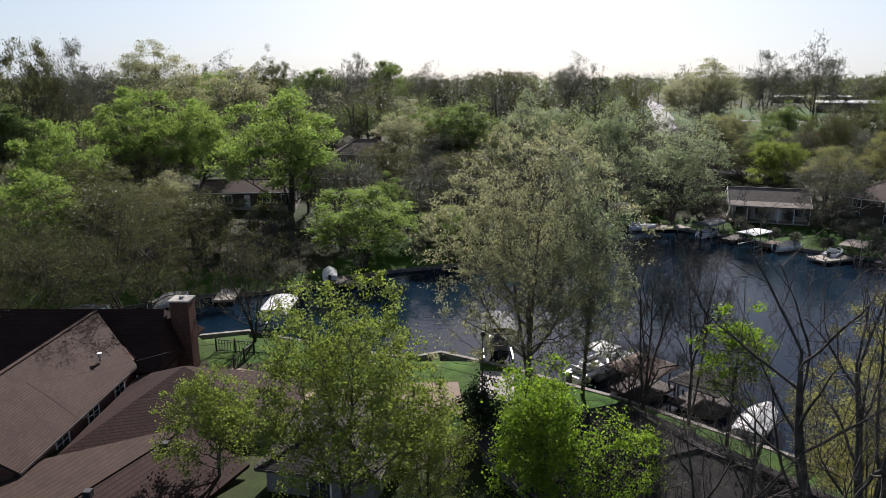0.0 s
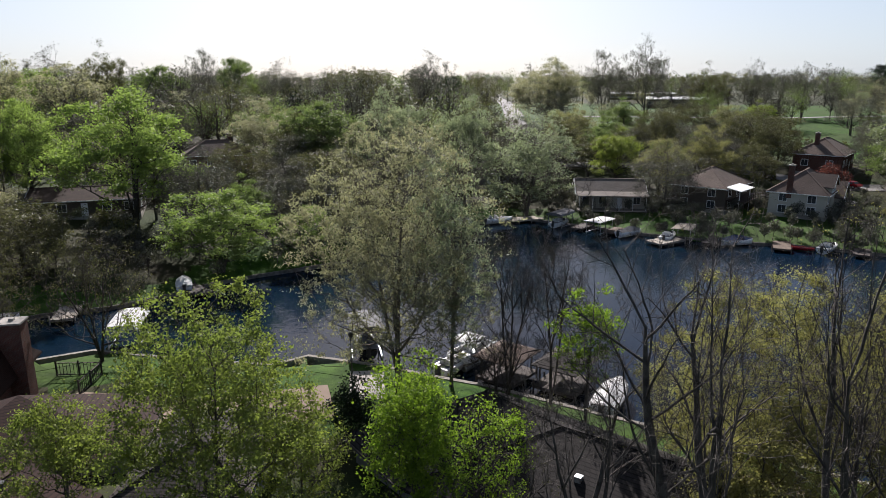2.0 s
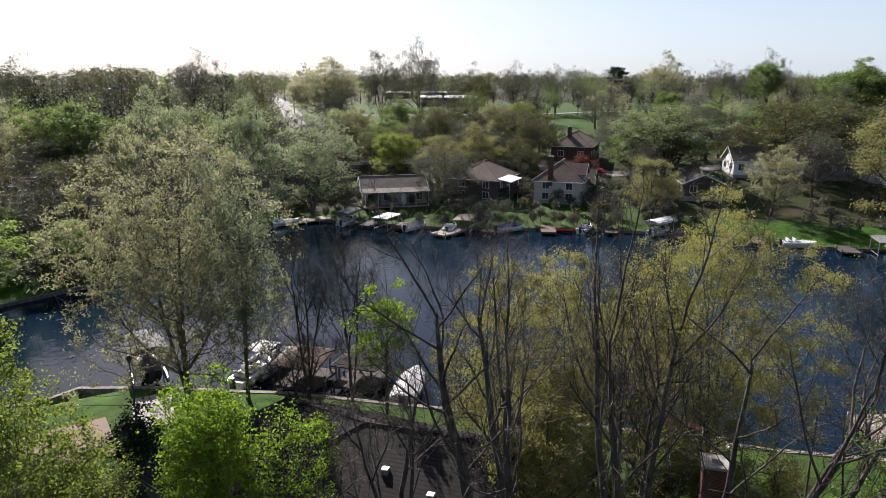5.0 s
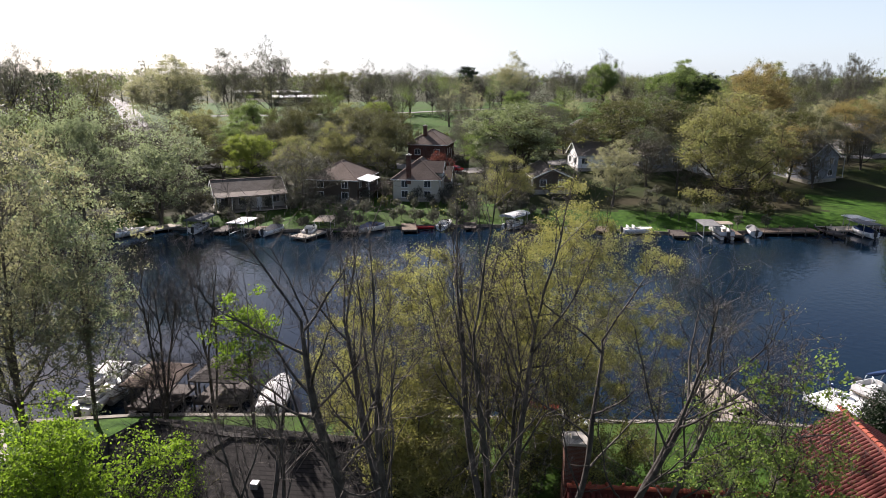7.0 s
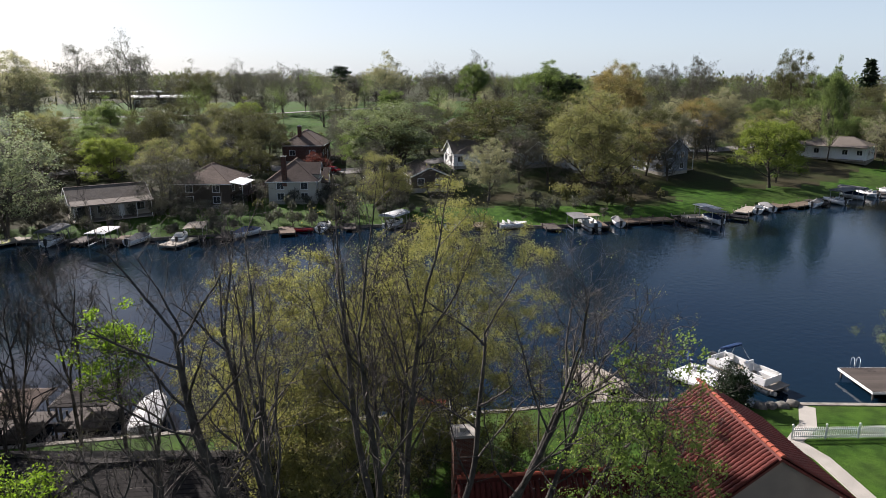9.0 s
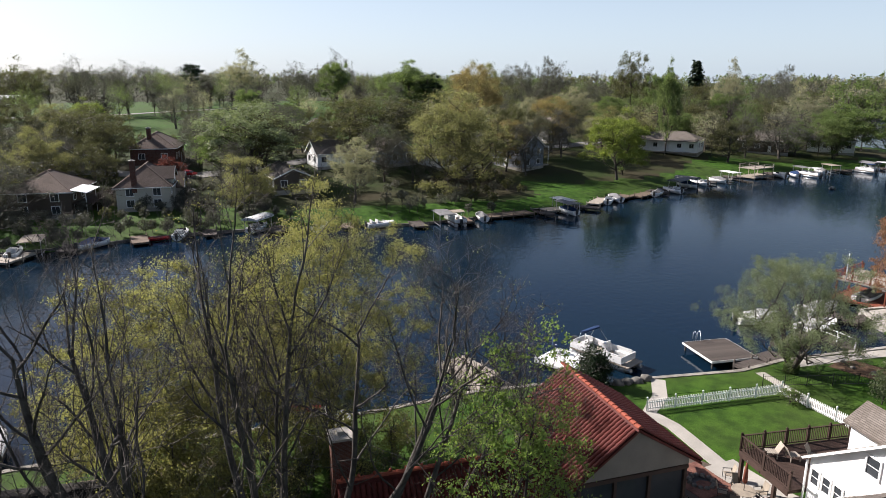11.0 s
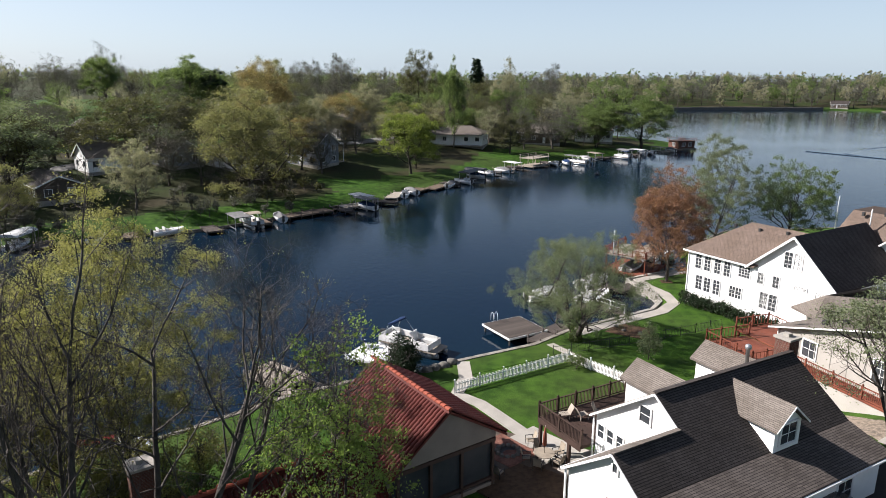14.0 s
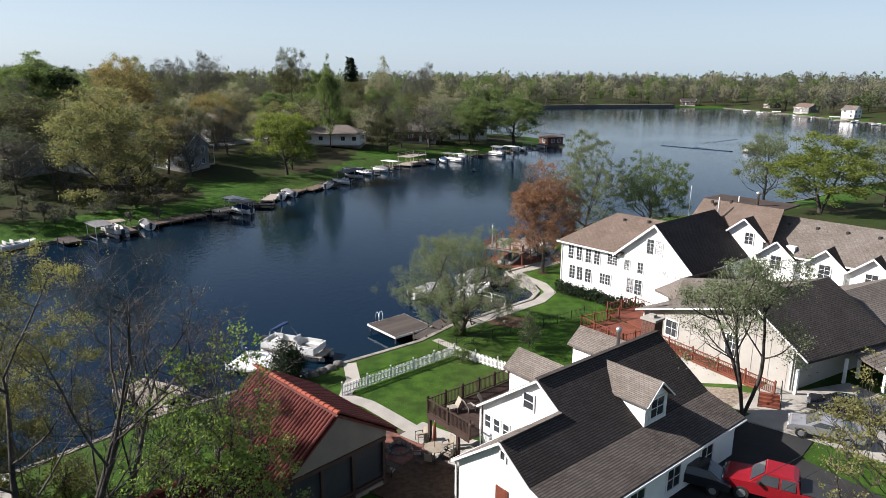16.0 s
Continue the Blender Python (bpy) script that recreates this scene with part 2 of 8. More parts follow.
RED_PAINT = surface("red_car_paint", (0.25, 0.009, 0.016), (0.218, 0.008, 0.014), 1.0, 0.22, 0.0)
DARK_PAINT = surface("dark_car_paint", (0.02, 0.022, 0.028), (0.025, 0.027, 0.032), 1.0, 0.2, 0.0)
SILVER_PAINT = surface("silver_car_paint", (0.4, 0.4, 0.41), (0.35, 0.35, 0.36), 1.0, 0.25, 0.0, 0.5)
RUBBER = surface("tyre_rubber", (0.02, 0.02, 0.02), (0.03, 0.03, 0.03), 3.0, 0.9, 0.003)
LEAF = {
    "lime": leaves("lime_leaves", (0.125, 0.148, 0.036), (0.165, 0.185, 0.05), (0.095, 0.122, 0.034)),
    "vivid": leaves("vivid_green_leaves", (0.125, 0.185, 0.022), (0.165, 0.235, 0.032), (0.1, 0.155, 0.02)),
    "green": leaves("spring_green_leaves", (0.082, 0.118, 0.045), (0.118, 0.155, 0.06), (0.088, 0.108, 0.05)),
    "amber": leaves("amber_brown_leaves", (0.165, 0.122, 0.066), (0.215, 0.155, 0.082), (0.14, 0.112, 0.064)),
    "olive": leaves("olive_buds", (0.062, 0.066, 0.029), (0.092, 0.092, 0.04), (0.07, 0.065, 0.036), 0.3),
    "gold": leaves("yellow_green_leaves", (0.192, 0.178, 0.078), (0.25, 0.225, 0.1), (0.158, 0.15, 0.068)),
    "khaki": leaves("olive_tan_leaves", (0.14, 0.13, 0.07), (0.185, 0.168, 0.092), (0.118, 0.115, 0.062)),
    "tan": leaves("tan_buds", (0.185, 0.17, 0.138), (0.245, 0.222, 0.18), (0.165, 0.16, 0.122), 0.5),
    "silver": leaves("silver_green_leaves", (0.16, 0.178, 0.145), (0.23, 0.243, 0.205), (0.125, 0.143, 0.108), 0.5),
    "fresh": leaves("fresh_green_leaves", (0.125, 0.17, 0.05), (0.165, 0.21, 0.07), (0.105, 0.145, 0.045), 0.55),
    "bare": leaves("grey_brown_buds", (0.075, 0.0735, 0.063), (0.117, 0.111, 0.093), (0.069, 0.072, 0.057), 0.15),
    "orange": leaves("rust_orange_leaves", (0.205, 0.105, 0.068), (0.265, 0.136, 0.088), (0.175, 0.096, 0.066), 0.4),
    "willowy": leaves("pale_olive_leaves", (0.135, 0.155, 0.095), (0.18, 0.2, 0.125), (0.115, 0.135, 0.08), 0.35),
    "pine": leaves("dark_needles", (0.0132, 0.0264, 0.0108), (0.0216, 0.036, 0.0144), (0.0156, 0.0264, 0.0132), 0.1),
    "plum": leaves("plum_red_leaves", (0.0572, 0.0156, 0.0195), (0.078, 0.0221, 0.0247), (0.0494, 0.0169, 0.0195)),
}


# ---- mesh building ----
class Build:
    """Collects faces of one mesh."""

    def __init__(self):
        self.v, self.f, self.soft = [], [], []

    def face(self, pts, soft=False):
        k = len(self.v)
        self.v += [tuple(p) for p in pts]
        self.f.append(tuple(range(k, k + len(pts))))
        self.soft.append(soft)
        return self

    def box(self, x0, x1, y0, y1, z0, z1):
        k = len(self.v)
        self.v += [(x, y, z) for z in (z0, z1) for y in (y0, y1) for x in (x0, x1)]
        self.f += [tuple(k + i for i in q) for q in ((0, 2, 3, 1), (4, 5, 7, 6), (0, 1, 5, 4), (1, 3, 7, 5), (3, 2, 6, 7), (2, 0, 4, 6))]
        self.soft += [False] * 6
        return self

    def beam(self, p, q, w, h=None, sides=4):
        """A bar from p to q."""
        p, q, h = Vector(p), Vector(q), h or w
        d = (q - p).normalized()
        side = d.cross(Vector((0, 0, 1))) if abs(d.z) < 0.99 else Vector((1, 0, 0))
        side.normalize()
        up = side.cross(d)
        k = len(self.v)
        turn = math.pi / sides
        for c in (p, q):
            for i in range(sides):
                t = turn + 2 * math.pi * i / sides
                s = 1 / math.cos(math.pi / sides)
                self.v.append(tuple(c + side * (math.cos(t) * w / 2 * s) + up * (math.sin(t) * h / 2 * s)))
        self.f += [tuple((k + i, k + (i + 1) % sides, k + sides + (i + 1) % sides, k + sides + i)) for i in range(sides)]
        self.f += [tuple(k + i for i in reversed(range(sides))), tuple(k + sides + i for i in range(sides))]
        self.soft += [sides > 4] * sides + [False] * 2
        return self

    def slab(self, pts, thick):
        """A plate: the polygon and the same polygon lowered."""
        n, k = len(pts), len(self.v)
        self.v += [tuple(p) for p in pts] + [(p[0], p[1], p[2] - thick) for p in pts]
        self.f += [tuple(range(k, k + n)), tuple(k + n + i for i in reversed(range(n)))]
        self.f += [(k + i, k + n + i, k + n + (i + 1) % n, k + (i + 1) % n) for i in range(n)]
        self.soft += [False] * (n + 2)
        return self

    def prism(self, outline, x0, x1):
        """An outline in (y, z), drawn out along x."""
        n, k = len(outline), len(self.v)
        self.v += [(x0, y, z) for y, z in outline] + [(x1, y, z) for y, z in outline]
        self.f += [tuple(range(k, k + n)), tuple(k + n + i for i in reversed(range(n)))]
        self.f += [(k + i, k + n + i, k + n + (i + 1) % n, k + (i + 1) % n) for i in range(n)]
        self.soft += [False] * (n + 2)
        return self

    def ring(self, profile, segments=12, at=(0, 0, 0), smooth=True):
        """A turned body from (radius, z) pairs."""
        k, n = len(self.v), len(profile)
        for r, z in profile:
            for i in range(segments):
                t = 2 * math.pi * i / segments
                self.v.append((at[0] + r * math.cos(t), at[1] + r * math.sin(t), at[2] + z))
        for j in range(n - 1):
            for i in range(segments):
                i2 = (i + 1) % segments
                self.f.append((k + j * segments + i, k + j * segments + i2, k + (j + 1) * segments + i2, k + (j + 1) * segments + i))
                self.soft.append(smooth)
        self.f.append(tuple(k + i for i in reversed(range(segments))))
        self.f.append(tuple(k + (n - 1) * segments + i for i in range(segments)))
        self.soft += [False, False]
        return self

    def mesh(self, name, mat):
        me = bpy.data.meshes.new(name)
        me.from_pydata(self.v, [], self.f)
        bm = bmesh.new()
        bm.from_mesh(me)
        bmesh.ops.recalc_face_normals(bm, faces=bm.faces)
        bm.to_mesh(me)
        bm.free()
        me.polygons.foreach_set("use_smooth", self.soft)
        me.materials.append(mat)
        return me


def array_mesh(name, verts, faces, mat, smooth=False):
    """A mesh from arrays: verts (n, 3), faces (m, k)."""
    me = bpy.data.meshes.new(name)
    m, k = faces.shape
    me.vertices.add(len(verts))
    me.vertices.foreach_set("co", np.asarray(verts, np.float32).ravel())
    me.loops.add(m * k)
    me.loops.foreach_set("vertex_index", faces.astype(np.int32).ravel())
    me.polygons.add(m)
    me.polygons.foreach_set("loop_start", np.arange(m, dtype=np.int32) * k)
    me.update(calc_edges=True)
    me.polygons.foreach_set("use_smooth", np.full(m, smooth))
    me.materials.append(mat)
    return me


def part(name, shape, mat, parent, label="", m=None):
    """Links a Build, or a mesh, as one object under a thing or a part."""
    ob = new(name, shape.mesh(name, mat) if isinstance(shape, Build) else shape)
    ob.parent = parent
    if m is not None:
        ob.matrix_basis = m
    return tagged(ob, label)


def thing(name, m, label, category, group="", kind=""):
    ob = new(name)
    ob.empty_display_size = 0.3
    ob.matrix_basis = m
    return tagged(ob, label, category, group, kind)


def setting(name, shape, mat, label="", category=""):
    ob = new(name, shape.mesh(name, mat) if isinstance(shape, Build) else shape)
    return tagged(ob, label, category, kind="structure")


# ---- ground and water ----
FAR_SHORE = [(-160,80),(-110,72),(-75,69.5),(-53.4,70.5),(-46,72),(-39,74.5),(-30,80),(-23,81.2),(-18,84),(-12,89),(-6.7,91.5),(5.5,96),(16,110),
    (28,121),(36,121),(42,121.5),(50,113.5),(57,105),(62.3,100.5),(68,96),(77.5,91),(87.5,82.5),(98,69),(107,55.5),(117,48),(124,42.3)]
FAR_SHORE_EAST = [(136,32),(149,31),(157,24.3),(174,18),(197,8.7),(210,0),(226,-17),(235,-28),(251,-43),(268,-56),(284,-62),
    (300,-55),(330,-30),(420,0),(520,-40),(613,-100),(640,-180),(653,-257)]
RIGHT_SHORE = [(632,-298),(521,-301),(436,-291),(397,-290),(340,-280),(260,-230),(200,-170),(165,-120),(140,-85),(125,-55),(119,-34),(104,-23)]
NEAR_SHORE = [(92,-22.3),(88.6,-17.0),(85.4,-12.8),(82.0,-13.8),(79.4,-15.3),(76.6,-15.5),(73.6,-14.0),(71,-10.8),(65.5,-4.3),(61.3,-.9),(56.2,6.2),(53.2,9.5),(50.5,15),(47,19.3),(41,24.5),
    (33,33),(24.3,41.5),(20,45.4),(14.7,50.3),(10.5,53.2),(6,56.6),(-.2,60.2),(-3.4,58.8),(-10,61),(-20.5,66),(-25.3,64.6),(-35,66),(-50,62),(-75,58),(-110,54),(-160,52)]
def shore_distance(px, py, line):
    d=np.full(px.shape,1e9)
    for (x0,y0),(x1,y1) in zip(line,line[1:]):
        ux,uy=x1-x0,y1-y0; k=np.clip(((px-x0)*ux+(py-y0)*uy)/(ux*ux+uy*uy),0,1)
        d=np.minimum(d,np.hypot(px-x0-k*ux,py-y0-k*uy))
    return d
def in_water(px,py):
    poly=FAR_SHORE+FAR_SHORE_EAST+RIGHT_SHORE+NEAR_SHORE; inside=np.zeros(px.shape,bool)
    for (x0,y0),(x1,y1) in zip(poly,poly[1:]+poly[:1]):
        c=(y0>py)!=(y1>py)
        with np.errstate(divide='ignore',invalid='ignore'): inside^=c&(px<(x1-x0)*(py-y0)/((y1-y0) or 1e-9)+x0)
    return inside
def smooth(v): v=np.clip(v,0,1); return v*v*(3-2*v)
def land_height(px,py):
    px=np.asarray(px,float);py=np.asarray(py,float)
    dn=shore_distance(px,py,NEAR_SHORE); df=shore_distance(px,py,FAR_SHORE+FAR_SHORE_EAST+RIGHT_SHORE)
    near=0.85+0.3*smooth(dn/14)+2.0*smooth((dn-14)/16)
    far=0.5+1.2*smooth(df/10)+4.5*smooth((df-8)/60)+7.5*smooth((df-45)/200)+4*smooth((df-300)/900)
    dip=1.7*np.exp(-((px-50.0)**2+(py+22.4)**2)/16)
    h=np.where(dn<df,near-dip,far)
    roll=0.25*np.sin(px*.051+1)*np.sin(py*.043+2)*smooth(df/60)
    h=h+np.where(dn<df,0,roll)
    return np.where(in_water(px,py),-1.6,h)


def height_at(x, y):
    return float(land_height(x, y))


def build_ground():
    turns = np.concatenate([np.arange(-55, 145, 0.6), np.arange(145, 305, 4.0)])
    rings = np.concatenate([np.linspace(0.002, 22, 9), np.arange(24, 150, 2.0), np.geomspace(152, 4800, 90)])
    tt, rr = np.meshgrid(np.radians(turns), rings)
    x, y = rr * np.sin(tt), rr * np.cos(tt)
    z = land_height(x, y)
    n, m = len(turns), len(rings)
    i, j = np.meshgrid(np.arange(n), np.arange(m - 1))
    a, b = j * n + i, j * n + (i + 1) % n
    faces = np.stack([a, b, b + n, a + n], -1).reshape(-1, 4)
    verts = np.stack([x, y, z], -1).reshape(-1, 3)
    me = array_mesh("ground", verts, faces, GRASS, True)
    me.materials.append(MEADOW)
    mid = verts[faces].mean(1)
    near = shore_distance(mid[:, 0], mid[:, 1], NEAR_SHORE)
    far = shore_distance(mid[:, 0], mid[:, 1], FAR_SHORE + FAR_SHORE_EAST + RIGHT_SHORE)
    wild = (far < near) & (far > 13 + 6 * np.sin(mid[:, 0] * 0.09) + 4 * np.sin(mid[:, 1] * 0.13)) | (mid[:, 0] < 28) & (near < 60) & (mid[:, 1] < 44) & (mid[:, 1] > 0) | (mid[:, 0] < -12) & (mid[:, 1] < 57) & (near < 60)
    wild |= (np.hypot(mid[:, 0], mid[:, 1]) > 430) & (far > 6)
    wild &= ~((mid[:, 0] > 70) & (mid[:, 1] > 90) & (np.hypot(mid[:, 0], mid[:, 1]) > 200) & (np.hypot(mid[:, 0], mid[:, 1]) < 430))
    me.polygons.foreach_set("material_index", wild.astype(np.int32))
    return setting("ground", me, None, "spring grass with leafy bare patches beside a lake", "ground")


build_ground()
setting("water", array_mesh("water", np.array([(-400, -420, 0), (900, -420, 0), (900, 300, 0), (-400, 300, 0)], float), np.array([[0, 1, 2, 3]]), WATER),
        None, "dark blue lake water with small ripples", "lake")


def strip(name, line, width, mat, lift=0.05, depth=0.12, label="", category="", step=1.5, level=None):
    """A paved band along a line, laid on the ground."""
    pts = [Vector(line[0])]
    for p, q in zip(line, line[1:]):
        p, q = Vector(p), Vector(q)
        n = max(1, int((q - p).length / step))
        pts += [p.lerp(q, (i + 1) / n) for i in range(n)]
    b, k = Build(), 0
    sides = []
    for i, p in enumerate(pts):
        d = (pts[min(i + 1, len(pts) - 1)] - pts[max(i - 1, 0)]).normalized()
        s = Vector((-d.y, d.x)) * width / 2
        z = [level if level is not None else height_at(c.x, c.y) + lift for c in (p + s, p - s)]
        sides.append(((p.x + s.x, p.y + s.y, z[0]), (p.x - s.x, p.y - s.y, z[1])))
    for (a0, b0), (a1, b1) in zip(sides, sides[1:]):
        b.face((a0, b0, b1, a1))
        low = [(*c[:2], c[2] - depth) for c in (a0, b0, b1, a1)]
        b.face((a0, a1, low[3], low[0])), b.face((b1, b0, low[1], low[2]))
    for e in (sides[0], sides[-1]):
        b.face((e[0], e[1], (*e[1][:2], e[1][2] - depth), (*e[0][:2], e[0][2] - depth)))
    return setting(name, b, mat, label, category)


def seawall(line, top, mat, label):
    """A low retaining wall along a shore."""
    strip("seawall", [Vector(p) for p in line], 0.45, mat, depth=top + 0.9, level=top, label=label, category="seawall", step=4.0)


def lawn_edge(line):
    """A grass verge that closes the ground up to the wall."""
    pts = [Vector(p) for p in line]
    inner = []
    for i, p in enumerate(pts):
        d = (pts[min(i + 1, len(pts) - 1)] - pts[max(i - 1, 0)]).normalized()
        inner.append(p + Vector((-d.y, d.x)) * 1.6)
    strip("verge", inner, 3.1, GRASS, depth=1.2, lift=0.03, label="mown grass verge along the seawall", category="grass")


for line in (NEAR_SHORE[7:], FAR_SHORE, FAR_SHORE_EAST[:11]):
    lawn_edge(line)
seawall(NEAR_SHORE[7:], 0.95, WALL_STONE, "grey-brown stone seawall along the mown lake bank")
seawall(NEAR_SHORE[:8], 0.95, CONCRETE, "pale concrete seawall round a small boat cove")
seawall(FAR_SHORE, 0.5, STONE, "weathered stone seawall below the lake gardens")
seawall(FAR_SHORE_EAST[:11], 0.5, STONE, "low rubble stone wall along the lake gardens")
seawall(RIGHT_SHORE, 0.5, STONE, "low rubble stone wall along the lake bank")
strip("dam", [(560, -66), (613, -100), (640, -180), (653, -257)], 6, STONE, depth=4, level=2.6, label="long stone faced dam across the lake's end", category="dam")


# ---- trees ----
def grown(rng, height, width, base, tips, trunk, stems=1, lean=0.0, step=0.7, sparse=0.35, top=0.75, fan=0.16, rise=0.35, bow=0.06):
    """Branch nodes of a tree: places, parents and how many tips each carries. Tips fill a crown; each joins the nearest branch that keeps its way to the root short."""
    pos, par, way = [np.zeros(3)], [-1], [0.0]
    for s in range(stems):
        turn = rng.uniform(0, 6.28) + s * 6.28 / stems
        out = np.array([math.cos(turn), math.sin(turn), 0]) * (width * fan * (stems > 1))
        last, n = 0, max(3, int(height * top / step))
        bend = rng.normal(0, 1, 2) * 0.01 * height
        for i in range(1, n + 1):
            k = i / n
            p = out * k ** 1.2 + np.array([lean * height * k + bend[0] * math.sin(3 * k), bend[1] * math.sin(3.5 * k), height * top * k])
            if stems == 1 and k > base / height:
                p[:2] += rng.normal(0, 0.008 * width, 2)
            pos.append(p), par.append(last), way.append(way[last] + np.linalg.norm(p - pos[last]))
            last = len(pos) - 1
    mid, half = (height + base) / 2, (height - base) / 2
    q = rng.normal(0, 1, (tips, 3))
    q /= np.linalg.norm(q, axis=1)[:, None]
    lobes = 1 + 0.22 * np.sin(q[:, 0] * 4 + rng.uniform(0, 6)) * np.sin(q[:, 1] * 4 + rng.uniform(0, 6)) + 0.12 * np.sin(q[:, 2] * 7 + rng.uniform(0, 6))
    q *= (rng.uniform(0.05, 1, tips) ** 0.45 * lobes)[:, None]
    taper = 1 - 0.18 * q[:, 2]
    goals = np.stack([q[:, 0] * width / 2 * taper + lean * height * 0.8, q[:, 1] * width / 2 * taper, mid + q[:, 2] * half], 1)
    goals = goals[np.argsort(np.linalg.norm(goals - [lean * height * 0.6, 0, base], axis=1) + rng.normal(0, 0.08 * height, tips))]
    room = len(pos) + tips * 14
    P, W = np.empty((room, 3)), np.empty(room)
    n = len(pos)
    P[:n], W[:n] = pos, way
    low = base * 0.75
    for g in goals:
        d = g - P[:n]
        far = np.sqrt((d * d).sum(1))
        cost = far * (1 + (0.6 + rise) * np.clip(rise - d[:, 2] / (far + 1e-6), 0, 2)) + sparse * W[:n] + 50 * (P[:n, 2] < low)
        b = int(np.argmin(cost))
        gap = far[b]
        m = max(1, min(12, int(gap / step + 0.5)))
        sag = np.array([0, 0, bow * gap])
        last, start = b, P[b].copy()
        for i in range(1, m + 1):
            k = i / m
            p = start + (g - start) * k - sag * math.sin(math.pi * k) + (rng.normal(0, 0.05 * step, 3) if i < m else 0)
            P[n], W[n] = p, W[last] + gap / m
            par.append(last)
            last, n = n, n + 1
    P, par = P[:n], np.array(par)
    load = np.zeros(n)
    kids = np.bincount(par[1:], minlength=n)
    load[kids == 0] = 1
    for i in range(n - 1, 0, -1):
        load[par[i]] += load[i]
    return P, par, load, kids


def forked(rng, height, width, stems, lean, fan, step=0.6, limbs=7):
    """Branch nodes of an open tree: rising stems that fork again and again, each shoot straighter and shorter than the last."""
    pos, par = [np.zeros(3)], [-1]

    def shoot(root, aim, length, level):
        n = max(3, int(length / step))
        last, way, turn = root, [], rng.uniform(0, 6.28)
        for i in range(n):
            aim = aim + rng.normal(0, (0.05, 0.09, 0.1, 0.1)[level], 3) + np.array([0, 0, 0.035 if level else 0.015])
            aim /= np.linalg.norm(aim)
            pos.append(pos[last] + aim * (length / n)), par.append(last)
            last = len(pos) - 1
            way.append((last, aim))
        if level == 3:
            return
        low = (0.34 if stems > 2 else 0.42) if level == 0 else 0.25
        for j in range((limbs, 6, 4)[level]):
            k = low + (1 - low) * (j + rng.uniform(0.2, 1.0)) / (limbs, 6, 4)[level]
            node, ahead = way[min(n - 1, int(k * n))]
            turn += 2.4 + rng.normal(0, 0.4)
            side = np.cross(ahead, [math.cos(turn), math.sin(turn), 0.3])
            side /= np.linalg.norm(side)
            spread = math.radians(rng.uniform(32, 58) if level == 0 else rng.uniform(32, 62))
            shoot(node, ahead * math.cos(spread) + side * math.sin(spread), length * (0.5, 0.56, 0.56)[level] * (1.1 - 0.5 * k) * rng.uniform(0.75, 1.15), level + 1)

    for s in range(stems):
        turn = rng.uniform(0, 0.8) + s * 6.28 / stems
        out = np.array([math.cos(turn), math.sin(turn), 0]) * (fan * 1.3 * (stems > 1)) + np.array([lean * 1.1, 0, 1.0])
        shoot(0, out / np.linalg.norm(out), height * rng.uniform(0.72, 0.9), 0)
    P, par = np.array(pos), np.array(par)
    P[:, 2] *= height / P[:, 2].max()
    axis = lean * P[:, 2]
    away = np.hypot(P[:, 0] - axis, P[:, 1])
    squeeze = min(1.3, max(0.5, width / 2 / np.quantile(away, 0.96)))
    P[:, 0], P[:, 1] = axis + (P[:, 0] - axis) * squeeze, P[:, 1] * squeeze
    load = np.zeros(len(P))
    kids = np.bincount(par[1:], minlength=len(P))
    load[kids == 0] = 1
    for i in range(len(P) - 1, 0, -1):
        load[par[i]] += load[i]
    return P, par, load, kids


def tubes(p, q, r0, r1, sides):
    """Tapered tubes, one for each pair of ends."""
    d = q - p
    d /= np.linalg.norm(d, axis=1)[:, None] + 1e-9
    ref = np.where(np.abs(d[:, 2:3]) < 0.9, [[0, 0, 1.0]], [[1.0, 0, 0]])
    s = np.cross(d, ref)
    s /= np.linalg.norm(s, axis=1)[:, None]
    u = np.cross(s, d)
    t = np.arange(sides) * 2 * np.pi / sides
    c, sn = np.cos(t)[None, :, None], np.sin(t)[None, :, None]
    spoke = s[:, None] * c + u[:, None] * sn
    v = np.concatenate([p[:, None] + spoke * r0[:, None, None], q[:, None] + spoke * r1[:, None, None]], 1).reshape(-1, 3)
    k = np.arange(len(p))[:, None] * 2 * sides
    i = np.arange(sides)
    j = (i + 1) % sides
    f = np.stack([k + i, k + j, k + sides + j, k + sides + i], -1).reshape(-1, 4)
    return v, f


def stacked(pieces):
    vs, fs, k = [], [], 0
    for v, f in pieces:
        vs.append(v), fs.append(f + k)
        k += len(v)
    return np.concatenate(vs), np.concatenate(fs)


def blades(rng, at, size, length=1.5, droop=0.0):
    """Leaves: a kite each, turned at random, about the given places."""
    n = len(at)
    a = rng.normal(0, 1, (n, 3))
    a[:, 2] -= droop
    a /= np.linalg.norm(a, axis=1)[:, None]
    b = np.cross(a, rng.normal(0, 1, (n, 3)))
    b /= np.linalg.norm(b, axis=1)[:, None] + 1e-9
    s = size * rng.uniform(0.6, 1.4, (n, 1))
    v = np.stack([at - a * s * length / 2, at + b * s / 2, at + a * s * length / 2, at - b * s / 2], 1).reshape(-1, 3)
    return v, np.arange(4 * n).reshape(-1, 4)


